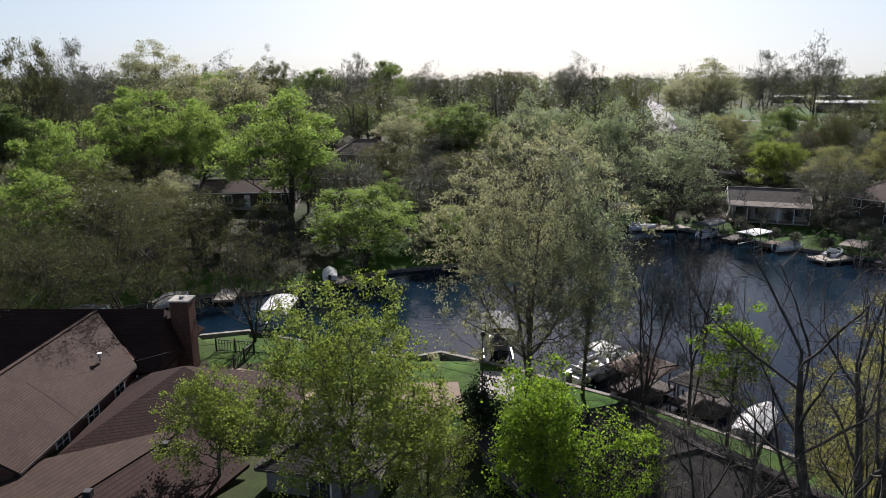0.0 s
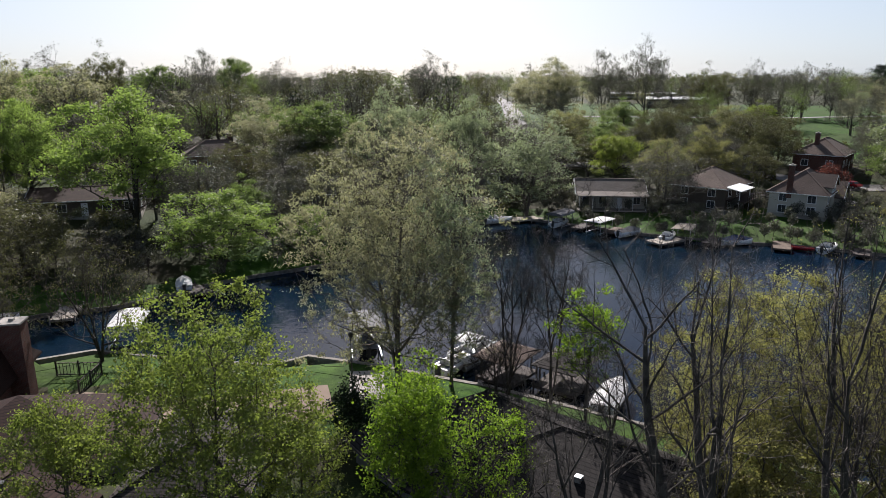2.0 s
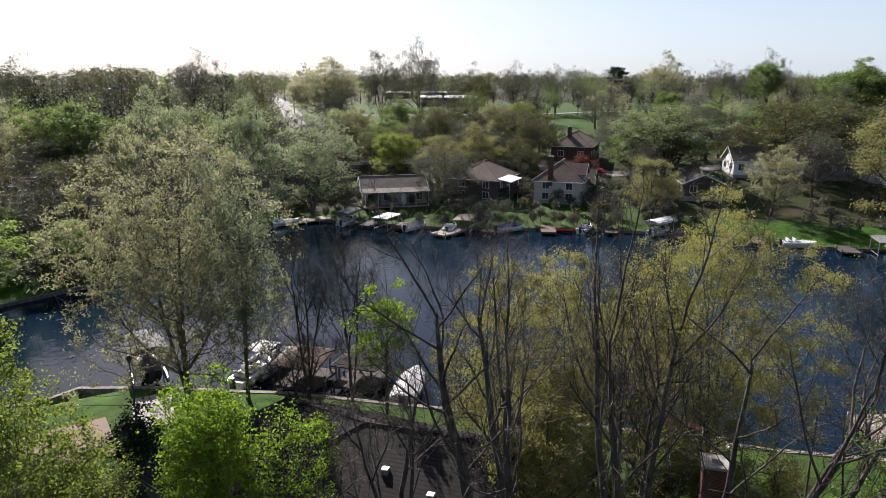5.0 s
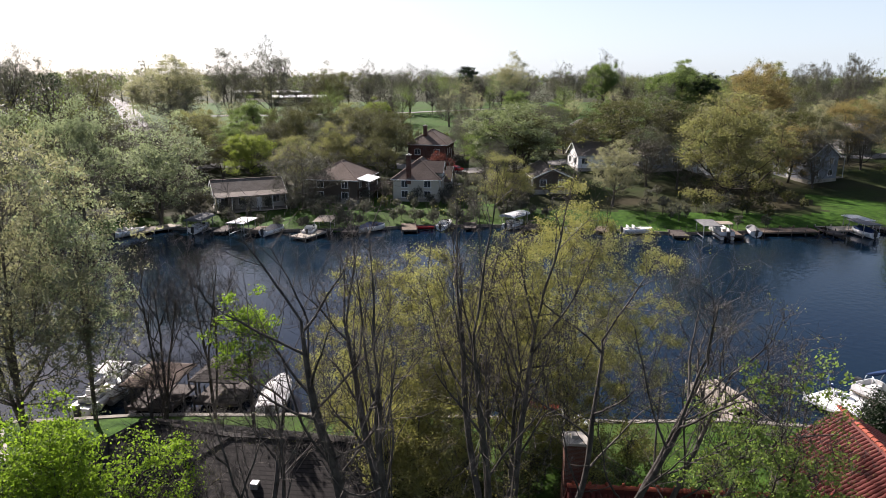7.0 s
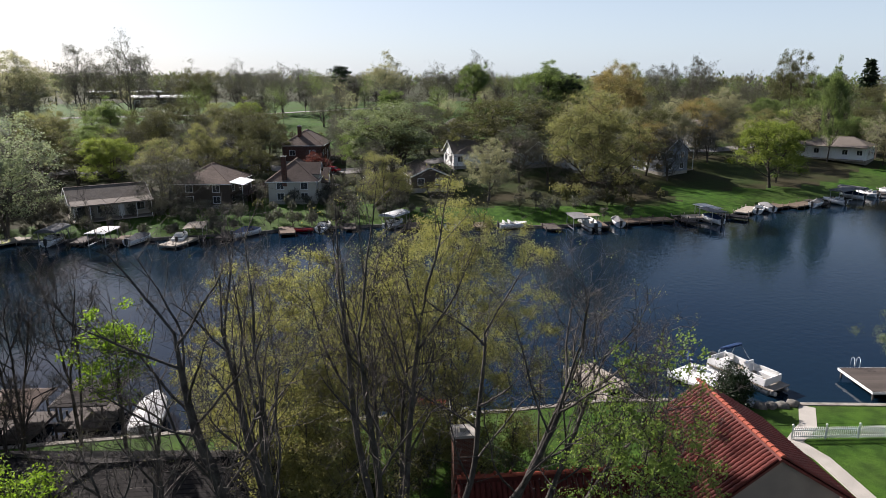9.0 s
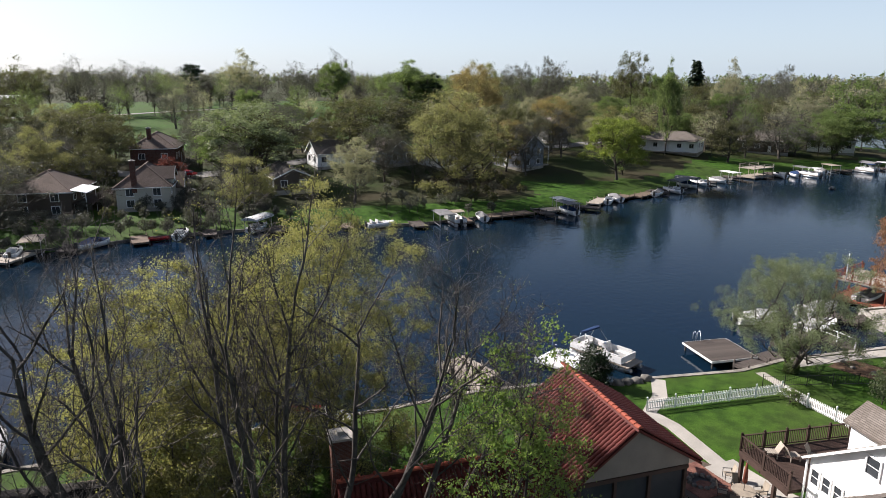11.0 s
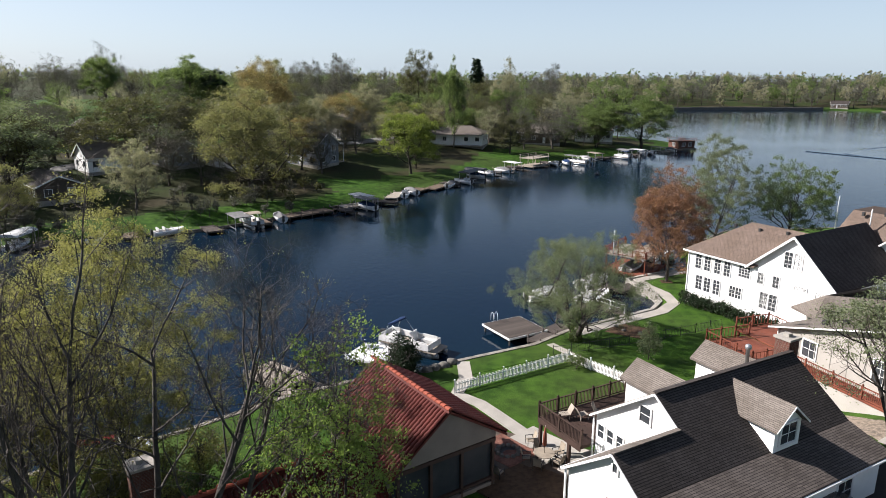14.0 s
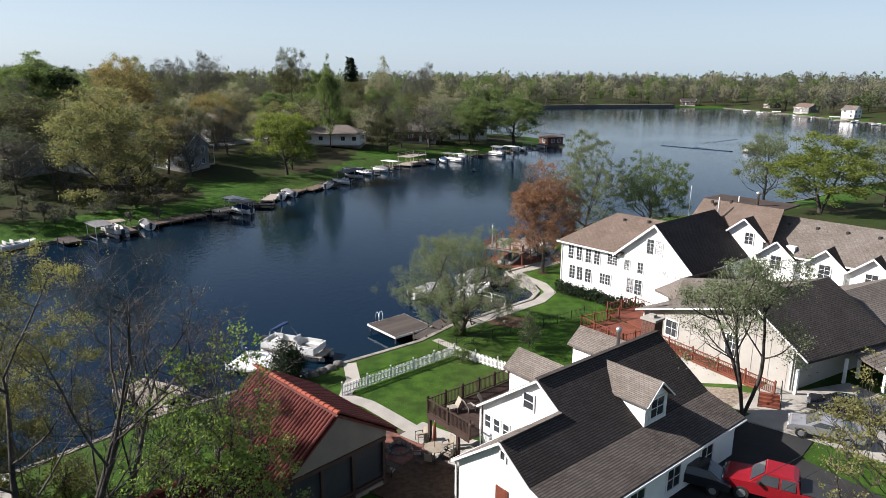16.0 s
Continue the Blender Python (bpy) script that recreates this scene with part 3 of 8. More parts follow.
def tree_meshes(seed, height, width, base, tips, trunk, leaf_count, leaf_size, kind, stems=1, lean=0.0, step=0.7, twigs=0, twig_length=0.6, spread=0.5, bark=None, sparse=0.35, droop=0.0, tip_radius=0.011, top=0.75, length=1.5, fan=0.16, clump=0, rise=0.35, bow=0.06, limbs=0):
    rng = np.random.default_rng(seed)
    P, par, load, kids = forked(rng, height, width, stems, lean, fan, step, limbs) if limbs else grown(rng, height, width, base, tips, trunk, stems, lean, step, sparse, top, fan, rise, bow)
    power = math.log(trunk / tip_radius) / math.log(load[0])
    r = tip_radius * np.maximum(load, 1) ** power
    i = np.arange(1, len(P))
    p, q, r1 = P[par[i]], P[i], r[i]
    r0 = np.minimum(r[par[i]], r1 * 1.35 + 0.002)
    pieces = []
    for low, high, sides in ((0, 0.035, 3), (0.035, 0.09, 5), (0.09, 9, 8)):
        k = (r1 >= low) & (r1 < high)
        if k.any():
            pieces.append(tubes(p[k], q[k], r0[k], r1[k], sides))
    ends = P[kids == 0]
    if twigs:
        root = np.repeat(ends, twigs, 0)
        aim = rng.normal(0, 1, root.shape) + [0, 0, 0.7]
        aim *= twig_length * rng.uniform(0.4, 1, (len(root), 1)) / np.linalg.norm(aim, axis=1)[:, None]
        pieces.append(tubes(root, root + aim, np.full(len(root), tip_radius * 0.9), np.full(len(root), tip_radius * 0.4), 3))
        ends = np.concatenate([ends, root + aim])
    wood = array_mesh("trunk", *stacked(pieces), bark or BARK, True)
    if clump:
        # leaves gather in sprays, with gaps between them
        n, q = max(1, leaf_count // clump), ends * (5.5 / width) + rng.uniform(0, 6, 3)
        thickness = np.clip(1.0 + 0.6 * np.sin(q[:, 0] + 0.7 * q[:, 2]) * np.sin(q[:, 1] - 0.5 * q[:, 2]) + 0.35 * np.sin(q[:, 2] * 1.7 + q[:, 0]), 0.25, 2)
        centre = ends[rng.choice(len(ends), n, p=thickness / thickness.sum())]
        leaf_count = n * clump
        at = np.repeat(centre, clump, 0) + rng.normal(0, spread, (leaf_count, 3)) * np.repeat(rng.uniform(0.55, 1.35, (n, 1)), clump, 0) * [1, 1, 0.65]
    else:
        at = ends[rng.integers(0, len(ends), leaf_count)] + rng.normal(0, spread, (leaf_count, 3))
    if droop:
        at[:, 2] -= droop * rng.uniform(0, 1, leaf_count) ** 2 * 2
    crown = array_mesh("crown", *blades(rng, at, leaf_size, length, droop), LEAF[kind])
    return wood, crown


def conifer_meshes(seed, height, width, kind="pine"):
    rng = np.random.default_rng(seed)
    pieces = [tubes(np.array([[0, 0, 0.0]]), np.array([[0, 0, height]]), np.array([height * 0.018]), np.array([0.01]), 6)]
    n = 260
    z = rng.uniform(0.1, 0.98, n)
    turn = rng.uniform(0, 6.28, n)
    reach = width / 2 * (1 - z) ** 0.8 * rng.uniform(0.7, 1.1, n)
    root = np.stack([0 * z, 0 * z, z * height], 1)
    tip = np.stack([reach * np.cos(turn), reach * np.sin(turn), z * height - reach * 0.15 + 0.1 * height * (1 - z) * 0.2], 1)
    pieces.append(tubes(root, tip, np.full(n, 0.03), np.full(n, 0.008), 3))
    k = rng.uniform(0.25, 1.05, (n, 9, 1))
    at = (root[:, None] + (tip - root)[:, None] * k).reshape(-1, 3) + rng.normal(0, 0.04 * width, (n * 9, 3))
    return array_mesh("trunk", *stacked(pieces), BARK, True), array_mesh("crown", *blades(rng, at, 0.05 * width + 0.08, 1.9, 0.4), LEAF[kind])


def planted(meshes, x, y, label, group="", scale=(1, 1, 1), turn=0.0, category="tree", name="tree", z=None):
    ob = thing(name, Matrix.LocRotScale((x, y, (height_at(x, y) if z is None else z) - 0.1), Euler((0, 0, turn)), scale), label, category, group)
    part("trunk", meshes[0], None, ob), part("crown", meshes[1], None, ob)
    return ob


WEST_BANK_TREES = [
    ("fresh", -58.4, 127.3, 19.9, 16.7), ("fresh", -45.7, 127.0, 18.9, 13.8), ("fresh", -26.5, 114.0, 22.2, 20.4), ("fresh", -58.8, 102.3, 17.5, 13.5),
    ("green", -81.9, 125.7, 17.2, 15.3), ("fresh", -52.0, 83.1, 13.7, 13.3), ("olive", -46.3, 85.3, 12.2, 14.8), ("olive", -39.7, 85.2, 12.0, 12.8),
    ("olive", -35.5, 92.4, 10.3, 14.3), ("fresh", -11.2, 92.3, 11.5, 14.6), ("fresh", 0.3, 98.0, 7.4, 8.7), ("tan", -8.1, 164.8, 14.9, 18.2),
    ("green", 3.9, 150.0, 18.7, 19.1),
]
WEST_HILL_TREES = [
    ("silver", 32.5, 130.0, 20.8, 14.8), ("silver", 43.1, 122.6, 19.4, 18.8), ("silver", 18.8, 140.8, 21.5, 15.7), ("tan", -88.1, 212.5, 28.2, 25.4),
    ("olive", -83.1, 139.1, 27.7, 13.8), ("tan", -59.5, 191.0, 21.4, 25.5), ("fresh", -67.7, 204.1, 21.4, 14.6), ("bare", -33.7, 267.9, 26.7, 13.8),
    ("green", -23.2, 279.0, 25.2, 15.5), ("bare", 53.0, 274.9, 26.9, 21.4), ("bare", -76.7, 140.4, 26.3, 12.2), ("olive", -63.6, 252.1, 26.5, 15.5),
    ("bare", -75.7, 238.3, 25.1, 19.1), ("tan", -109.9, 167.1, 20.3, 15.3), ("bare", -96.3, 186.6, 22.7, 19.6), ("green", -45.2, 245.9, 22.6, 17.0),
    ("bare", -5.1, 259.9, 23.6, 17.7), ("bare", -39.9, 206.2, 15.5, 25.0), ("bare", -27.7, 218.2, 18.0, 26.2), ("olive", 25.6, 268.8, 22.4, 27.5),
]
NORTH_BANK_TREES = [
    ("tan", 95.9, 252.4, 22.9, 28.7), ("bare", 115.7, 243.9, 26.0, 16.1), ("bare", 129.2, 237.1, 31.1, 18.4), ("bare", 197.3, 235.1, 20.2, 18.3),
    ("bare", 174.6, 185.3, 13.5, 15.2), ("pine", 242.7, 244.3, 20.7, 10.2), ("tan", 260.9, 230.6, 24.1, 19.2), ("willowy", 121.1, 105.3, 17.5, 25.9),
    ("olive", 145.1, 89.1, 17.8, 25.3), ("gold", 131.7, 58.4, 22.5, 23.3), ("amber", 191.5, 78.9, 25.5, 17.6), ("green", 262.1, 139.2, 21.8, 30.3),
    ("green", 267.6, 180.8, 22.7, 16.5), ("bare", 281.4, 190.5, 26.4, 17.3), ("olive", 107.6, 143.4, 14.7, 18.3),
]
NORTH_BANK_BACK_TREES = [
    ("bare", 107.0, 158.3, 10.9, 13.0), ("tan", 93.1, 243.3, 23.0, 24.4), ("olive", 79.7, 160.0, 9.3, 10.6), ("bare", 98.0, 167.3, 11.7, 13.2),
    ("bare", 389.8, 135.4, 24.9, 24.6), ("bare", 304.1, 88.1, 24.9, 21.5), ("bare", 184.7, 247.5, 21.7, 18.4), ("olive", 163.6, 249.3, 20.6, 20.3),
    ("lime", 140.0, 184.9, 12.3, 9.9), ("green", 84.2, 171.9, 9.9, 14.6), ("olive", 95.6, 169.5, 8.6, 19.9), ("bare", 252.4, 191.5, 21.3, 21.5),
    ("pine", 260.4, 128.5, 19.6, 9.9),
]
POINT_TREES = [
    ("lime", 171.3, 31.4, 17.0, 15.5), ("olive", 286.0, 49.0, 29.8, 16.0), ("green", 225.5, 26.6, 27.4, 7.7), 
    ("tan", 284.8, 11.7, 25.0, 12.1), ("bare", 269.9, 88.9, 24.6, 7.2), ("bare", 283.9, 83.3, 25.9, 10.1), ("amber", 200.7, 57.3, 17.3, 16.0),
    ("olive", 223.8, 7.6, 13.0, 13.3), ("bare", 241.1, -6.9, 12.9, 20.5), ("green", 258.5, -24.6, 17.5, 17.7), ("green", 255.5, -39.8, 19.5, 23.1),
    ("green", 284.9, 150.5, 22.2, 21.9), ("gold", 260.6, 105.2, 24.7, 19.1), ("bare", 290.5, 64.8, 20.9, 15.2), ("green", 276.1, 34.8, 23.7, 14.2),
    ("olive", 335.3, -2.6, 16.4, 20.0),
]
POINT_BACK_TREES = [
    ("bare", 133.1, 77.3, 13.0, 12.0), ("bare", 136.0, 71.5, 12.0, 11.0), ("olive", 148.0, 66.0, 12.5, 11.0), ("bare", 160.0, 66.5, 12.0, 12.0), ("tan", 186.0, 60.0, 15.0, 13.0), ("amber", 163.5, 58.5, 14.0, 13.0), ("bare", 193.1, 52.0, 13.0, 12.0),
    ("spruce", 452.1, 38.5, 33.5, 19.0),
    ("bare", 475.7, -12.6, 32.1, 14.2), ("tan", 358.9, -17.7, 19.0, 27.5), ("green", 259.1, 125.8, 15.4, 9.8), ("bare", 455.4, -6.5, 28.6, 23.2),
    ("bare", 235.5, 3.1, 14.0, 8.0), ("olive", 327.3, 25.5, 19.8, 16.7), ("green", 280.9, 12.8, 16.0, 14.3), ("tan", 247.9, 62.6, 16.9, 15.2),
    ("bare", 154.6, 86.1, 18.6, 9.0), ("olive", 156.0, 82.4, 16.3, 12.0), ("olive", 168.3, 59.5, 18.5, 12.1),
]
EAST_BANK_TREES = [
    ("willowy", 131.0, -72.2, 16.5, 11.5), ("lime", 119.5, -77.1, 14.2, 18.0),
    ("willowy", 124.0, -93.0, 14.0, 12.8), ("willowy", 118.0, -96.0, 11.0, 9.0),
]
TREE_LABELS = {
    "amber": "broad tree in amber-brown new leaf",
    "spruce": "dark conical spruce on the skyline",
    "fresh": "broad tree in fresh light green leaf",
    "lime": "tall broad tree in fresh yellow-green leaf", "green": "full tree in mid-green spring leaf", "olive": "twiggy tree with olive-brown opening buds",
    "gold": "large spreading tree in thin yellow-green leaf", "tan": "round tree covered in tan-brown buds", "silver": "tall tree with pale silvery new leaves",
    "bare": "nearly bare grey-brown tree with fine twigs", "willowy": "open spreading tree with pale olive leaves", "pine": "dark green pine tree on the hill",
}


def template(seed, kind):
    """A tree 10 m high and 8 m wide, to be scaled."""
    if kind == "spruce":
        return conifer_meshes(seed, 10, 4.2)
    if kind == "pine":
        return tree_meshes(seed, 10, 4.2, 5.0, 150, 0.16, 6000, 0.13, kind, step=0.5, spread=0.26, clump=40)
    dense, size, clump = {"lime": (24000, 0.115, 60), "fresh": (24000, 0.105, 60), "green": (24000, 0.115, 60), "olive": (15000, 0.08, 24), "gold": (32000, 0.078, 30), "amber": (28000, 0.08, 30), "tan": (17000, 0.08, 24),
                          "silver": (15000, 0.1, 24), "bare": (10000, 0.045, 8), "willowy": (17000, 0.1, 40)}[kind]
    twiggy = kind in ("bare", "olive", "tan", "silver")
    return tree_meshes(seed, 10, 8, 1.4 if kind == "gold" else 1.8, 300 if twiggy else 260, 0.2, dense, size, "khaki" if kind == "gold" else kind, stems=(seed % 3) + 1, step=0.7, twigs=4 if twiggy else 1,
                       twig_length=0.8 if twiggy else 0.5, spread=0.28 if twiggy else 0.34, tip_radius=0.013, sparse=0.3, clump=clump, rise=0.5, bow=0.03,
                       bark=BARK_PALE if kind == "silver" else BARK_DULL if kind in ("bare", "tan") else BARK, length={"bare": 6.0, "olive": 2.4, "tan": 2.2}.get(kind, 1.5))


BANKS = ((WEST_BANK_TREES, "trees on the far bank"), (WEST_HILL_TREES, "trees on the hill"), (NORTH_BANK_TREES, "trees on the far bank"), (NORTH_BANK_BACK_TREES, "trees on the hill"),
         (POINT_TREES, "trees on the point"), (POINT_BACK_TREES, "trees on the point"), (EAST_BANK_TREES, "trees behind the white houses"))
kept, rng = {}, random.Random(4)
for rows, group in BANKS:
    for kind, x, y, h, w in rows:
        key = (kind, rng.randrange(3))
        if key not in kept:
            kept[key] = template(len(kept) + 11, kind)
        wide = w / 4.2 if kind in ("pine", "spruce") else w / 8
        planted(kept[key], x, y, TREE_LABELS[kind], group, (wide, wide, h / 10), rng.uniform(0, 6.28))


# more trees between the houses
SPOTS = []


def clear_spot(x, y):
    """True where no house or road stands."""
    houses = ((60.5, 123), (79.5, 117), (93, 107.5), (119, 133), (118.5, 94), (181, 129.5), (140.5, 97), (152.5, 87), (172, 58.5), (157, 74), (234, 26), (252, -2), (266.5, -23),
              (-19, 166), (-36, 124), (7.5, 133), (-24, 137), (104.5, 145.5), (62, 178), (40, 150), (222, 66))
    for hx, hy in houses[:8]:
        # the lawns between these houses and the water are open
        far = math.hypot(hx, hy)
        ahead, aside = ((hx - x) * hx + (hy - y) * hy) / far, abs((hx - x) * hy - (hy - y) * hx) / far
        if 0 < ahead < 28 and aside < 6.5:
            return False
    road = abs(x - (60 + (y - 165) * 0.28)) < 7 and y > 160
    return not road and all(math.hypot(x - hx, y - hy) > 9.5 for hx, hy in houses) and all(math.hypot(x - sx, y - sy) > 5.5 for sx, sy in SPOTS)


for seed, n, turn0, turn1, near, far in ((31, 42, 16, 59, 118, 190), (32, 30, 14, 72, 180, 270), (33, 22, 68, 97, 165, 300), (34, 30, -46, 14, 104, 150), (35, 20, -46, 14, 150, 215)):
    r = random.Random(seed)
    for i in range(n):
        for attempt in range(20):
            t, d = radians(r.uniform(turn0, turn1)), r.uniform(near, far)
            x, y = d * math.sin(t), d * math.cos(t)
            if height_at(x, y) > 1.4 and clear_spot(x, y):
                break
        else:
            continue
        SPOTS.append((x, y))
        kind = r.choices(("bare", "olive", "tan", "green", "gold", "lime"), (50, 34, 8, 3, 4, 1) if d < 160 else (32, 26, 14, 14, 8, 6))[0]
        key = (kind, r.randrange(3))
        if key not in kept:
            kept[key] = template(len(kept) + 11, kind)
        h = r.uniform(8, 14.5)
        w = h * r.uniform(0.75, 1.1)
        planted(kept[key], x, y, TREE_LABELS[kind], "trees between the houses", (w / 8, w / 8, h / 10), r.uniform(0, 6.28))


# ---- the trees near the eye, each grown for itself ----
NEAR_TREES = [
    # x, y, height, width, base, tips, trunk, leaves, leaf size, kind
    (-5.2, 31.6, 13.5, 9.8, 2.4, 1400, 0.17, 36000, 0.08, "lime", 3),
    (-13.3, 35.2, 7.6, 5.4, 1.5, 500, 0.10, 12000, 0.078, "lime", 2),
    (-0.9, 32.2, 7.6, 4.6, 1.4, 450, 0.09, 8500, 0.078, "lime", 2),
    (4.9, 30.6, 11.0, 4.5, 2.5, 700, 0.13, 16000, 0.085, "vivid", 1),
    (8.2, 29.1, 9.6, 4.4, 2.0, 600, 0.11, 4500, 0.08, "vivid", 2),
    (18.4, 38.8, 11.8, 4.4, 5.5, 420, 0.12, 3600, 0.11, "vivid", 1),
    (25.2, 31.1, 13.8, 11.4, 0.5, 1300, 0.16, 90000, 0.062, "gold", 3),
    (34.0, 24.4, 18.6, 13.0, 1.5, 1500, 0.22, 90000, 0.056, "gold", 3),
    (31.0, 27.5, 14.0, 9.4, 0.6, 1000, 0.16, 52000, 0.065, "gold", 3),
    (22.0, 26.2, 9.4, 7.4, 0.4, 700, 0.12, 34000, 0.062, "gold", 3),
]
NEAR_TREE_LABELS = [
    "slender tree in fresh yellow-green leaf beside the terrace", "small tree in yellow-green leaf by the rust-brown roof", "small twiggy tree with dull olive buds",
    "compact tree in vivid lime-green leaf", "low twiggy tree in thin lime-green leaf", "slim tree with a few bright green sprays",
    "round tree covered in fine yellow-green leaf", "tall tree in thin yellow-green leaf near the shore", "twiggy tree in thin yellow-green leaf",
    "low bushy tree in fine yellow-green leaf",
]
for i, (x, y, h, w, base, tips, trunk, count, size, kind, stems) in enumerate(NEAR_TREES):
    planted(tree_meshes(100 + i, h, w, base, tips, trunk, int(count * 1.2), size * 1.15, kind, stems, step=0.55, twigs=2, twig_length=0.45, spread=0.24, tip_radius=0.008, clump=16 if kind == "gold" else 24, rise=0.6, bow=0.03),
            x, y, NEAR_TREE_LABELS[i], "trees by the near shore", turn=i * 1.3)

BARE_TREES = [
    # x, y, height, width, base, tips, trunk, leaves, stems, lean, fan, its turn
    (15.4, 22.4, 20.5, 12.5, 7.0, 420, 0.27, 150, 1, 0.16, 0.14, 146.0),
    (16.4, 21.4, 21.0, 11.0, 5.5, 440, 0.30, 200, 2, 0.02, 0.16, 20.0),
    (20.0, 18.1, 21.6, 13.5, 5.0, 640, 0.33, 500, 3, 0.02, 0.2, -35.0),
    (22.4, 16.6, 19.0, 15.0, 4.5, 620, 0.30, 400, 3, 0.34, 0.26, -54.0),
    (25.0, 14.0, 16.4, 11.5, 4.0, 420, 0.20, 300, 2, 0.4, 0.25, -58.0),
    (22.6, 20.2, 18.0, 10.0, 3.5, 500, 0.16, 2500, 2, 0.0, 0.25, 40.0),
    (15.9, 48.2, 14.1, 5.2, 4.0, 420, 0.14, 60, 3, 0.0, 0.16, 0.0),
    (18.7, 46.0, 14.2, 5.2, 4.0, 420, 0.14, 60, 3, 0.0, 0.16, 60.0),
    (13.6, 27.6, 13.0, 8.5, 2.5, 400, 0.13, 200, 1, 0.0, 0.25, 10.0),
    (10.4, 29.4, 8.6, 7.5, 2.0, 400, 0.11, 300, 2, 0.0, 0.3, 80.0),
    (12.2, 24.0, 13.5, 8.0, 3.5, 520, 0.15, 300, 2, 0.0, 0.25, 20.0),
    (-41.0, 61.8, 13.1, 15.5, 2.0, 1100, 0.24, 26000, 3, 0.0, 0.3, 0.0),
    (-31.0, 63.0, 15.1, 17.4, 2.0, 1200, 0.26, 24000, 3, 0.0, 0.3, 20.0),
    (-19.0, 63.0, 12.3, 10.5, 2.0, 700, 0.2, 4000, 3, 0.0, 0.3, 40.0),
    (-49.0, 58.5, 11.4, 11.6, 2.0, 800, 0.2, 20000, 3, 0.0, 0.3, 60.0),
    (13.4, 42.9, 8.0, 8.0, 2.5, 520, 0.14, 500, 3, 0.0, 0.16, 100.0),
]
for i, (x, y, h, w, base, tips, trunk, count, stems, lean, fan, turn) in enumerate(BARE_TREES):
    planted(tree_meshes(200 + i, h, w, base, tips, trunk, count * (2 if 1 < i < 6 else 1), 0.045 if y < 58 else 0.085, "gold" if 1 < i < 6 else "olive", stems, lean, step=0.6, twigs=5, twig_length=0.9, limbs=(5 if h < 14 else 12 if stems < 2 else 9 if stems < 3 else 7) if y < 30 else 5 if y < 58 else 0, spread=0.16 if y < 58 else 0.3,
                        tip_radius=0.008 if y < 30 else 0.0115, sparse=0.4, top=0.72, fan=fan, bark=BARK_TWIG if y < 30 else BARK, clump=8, rise=0.5, bow=0.02),
            x, y, "tall bare dark-barked tree with fine twigs" if h > 16 else "bare twiggy tree near the water", "bare trees by the near shore", turn=radians(turn))

planted(tree_meshes(301, 21.8, 16.5, 2.5, 2200, 0.32, 56000, 0.078, "tan", 3, step=0.8, twigs=4, twig_length=0.8, spread=0.25, clump=14, rise=0.6, bow=0.03, tip_radius=0.011, bark=BARK_PALE, length=3.0),
        7.4, 53.4, "tall round tree with taupe buds at the seawall", "trees by the near shore")
planted(tree_meshes(302, 19.5, 7.4, 3.5, 900, 0.2, 15000, 0.11, "silver", 2, step=0.8, twigs=3, twig_length=0.7, spread=0.28, clump=20, rise=0.6, bow=0.03, tip_radius=0.011, bark=BARK_PALE),
        11.6, 50.8, "tall tree in silvery green leaf at the seawall", "trees by the near shore")
planted(tree_meshes(303, 10.4, 13.0, 1.8, 850, 0.4, 68000, 0.064, "willowy", 3, fan=0.3, top=0.55, step=0.6, twigs=2, twig_length=0.5, spread=0.24, droop=0.3, clump=40, rise=0.25, bow=-0.04, tip_radius=0.01),
        62.9, -4.9, "spreading ivy-trunked tree in pale olive leaf beside the dock", "trees by the near shore")
planted(tree_meshes(304, 14.4, 9.2, 2.2, 1300, 0.2, 46000, 0.1, "orange", 1, step=0.7, twigs=3, twig_length=0.6, spread=0.25, clump=18, rise=0.6, bow=0.03, tip_radius=0.011),
        84.6, -17.6, "upright tree in rusty orange new leaf on the lawn", "trees by the near shore")
planted(tree_meshes(305, 13.2, 7.0, 2.0, 800, 0.15, 13000, 0.09, "fresh", 3, step=0.6, twigs=2, twig_length=0.5, spread=0.2, clump=24, rise=0.6, bow=0.03, tip_radius=0.009),
        26.3, 8.7, "leafy bright green tree in front of the red tile roof", "trees by the near shore")
planted(tree_meshes(306, 11.8, 9.6, 3.6, 700, 0.22, 16000, 0.085, "willowy", 3, limbs=6, fan=0.22, step=0.6, twigs=2, twig_length=0.6, spread=0.3, clump=20, rise=0.6, bow=0.03, tip_radius=0.01),
        41.2, -23.2, "open dark-stemmed tree in sparse green leaf by the drive", "trees by the near shore")
planted(tree_meshes(307, 10.6, 7.0, 2.5, 700, 0.15, 9000, 0.085, "gold", 2, step=0.6, twigs=2, twig_length=0.5, spread=0.18, clump=20, rise=0.6, bow=0.03, tip_radius=0.009),
        26.4, -22.2, "tree in small yellow-green leaf beside the driveway", "trees by the near shore")
planted(tree_meshes(313, 16.6, 11.6, 2.5, 700, 0.3, 46000, 0.09, "willowy", 3, step=0.7, twigs=2, twig_length=0.6, spread=0.26, clump=26, rise=0.6, bow=0.03, tip_radius=0.011, fan=0.24),
        104.3, -27.9, "round open tree in fine yellow-green leaf by the water", "trees by the near shore")
planted(tree_meshes(314, 13.4, 11.4, 2.2, 700, 0.34, 36000, 0.095, "green", 3, step=0.7, twigs=2, twig_length=0.6, spread=0.26, clump=30, rise=0.4, bow=0.0, tip_radius=0.011, fan=0.3),
        103.1, -38.3, "dark-stemmed spreading tree in green leaf by the water", "trees by the near shore")
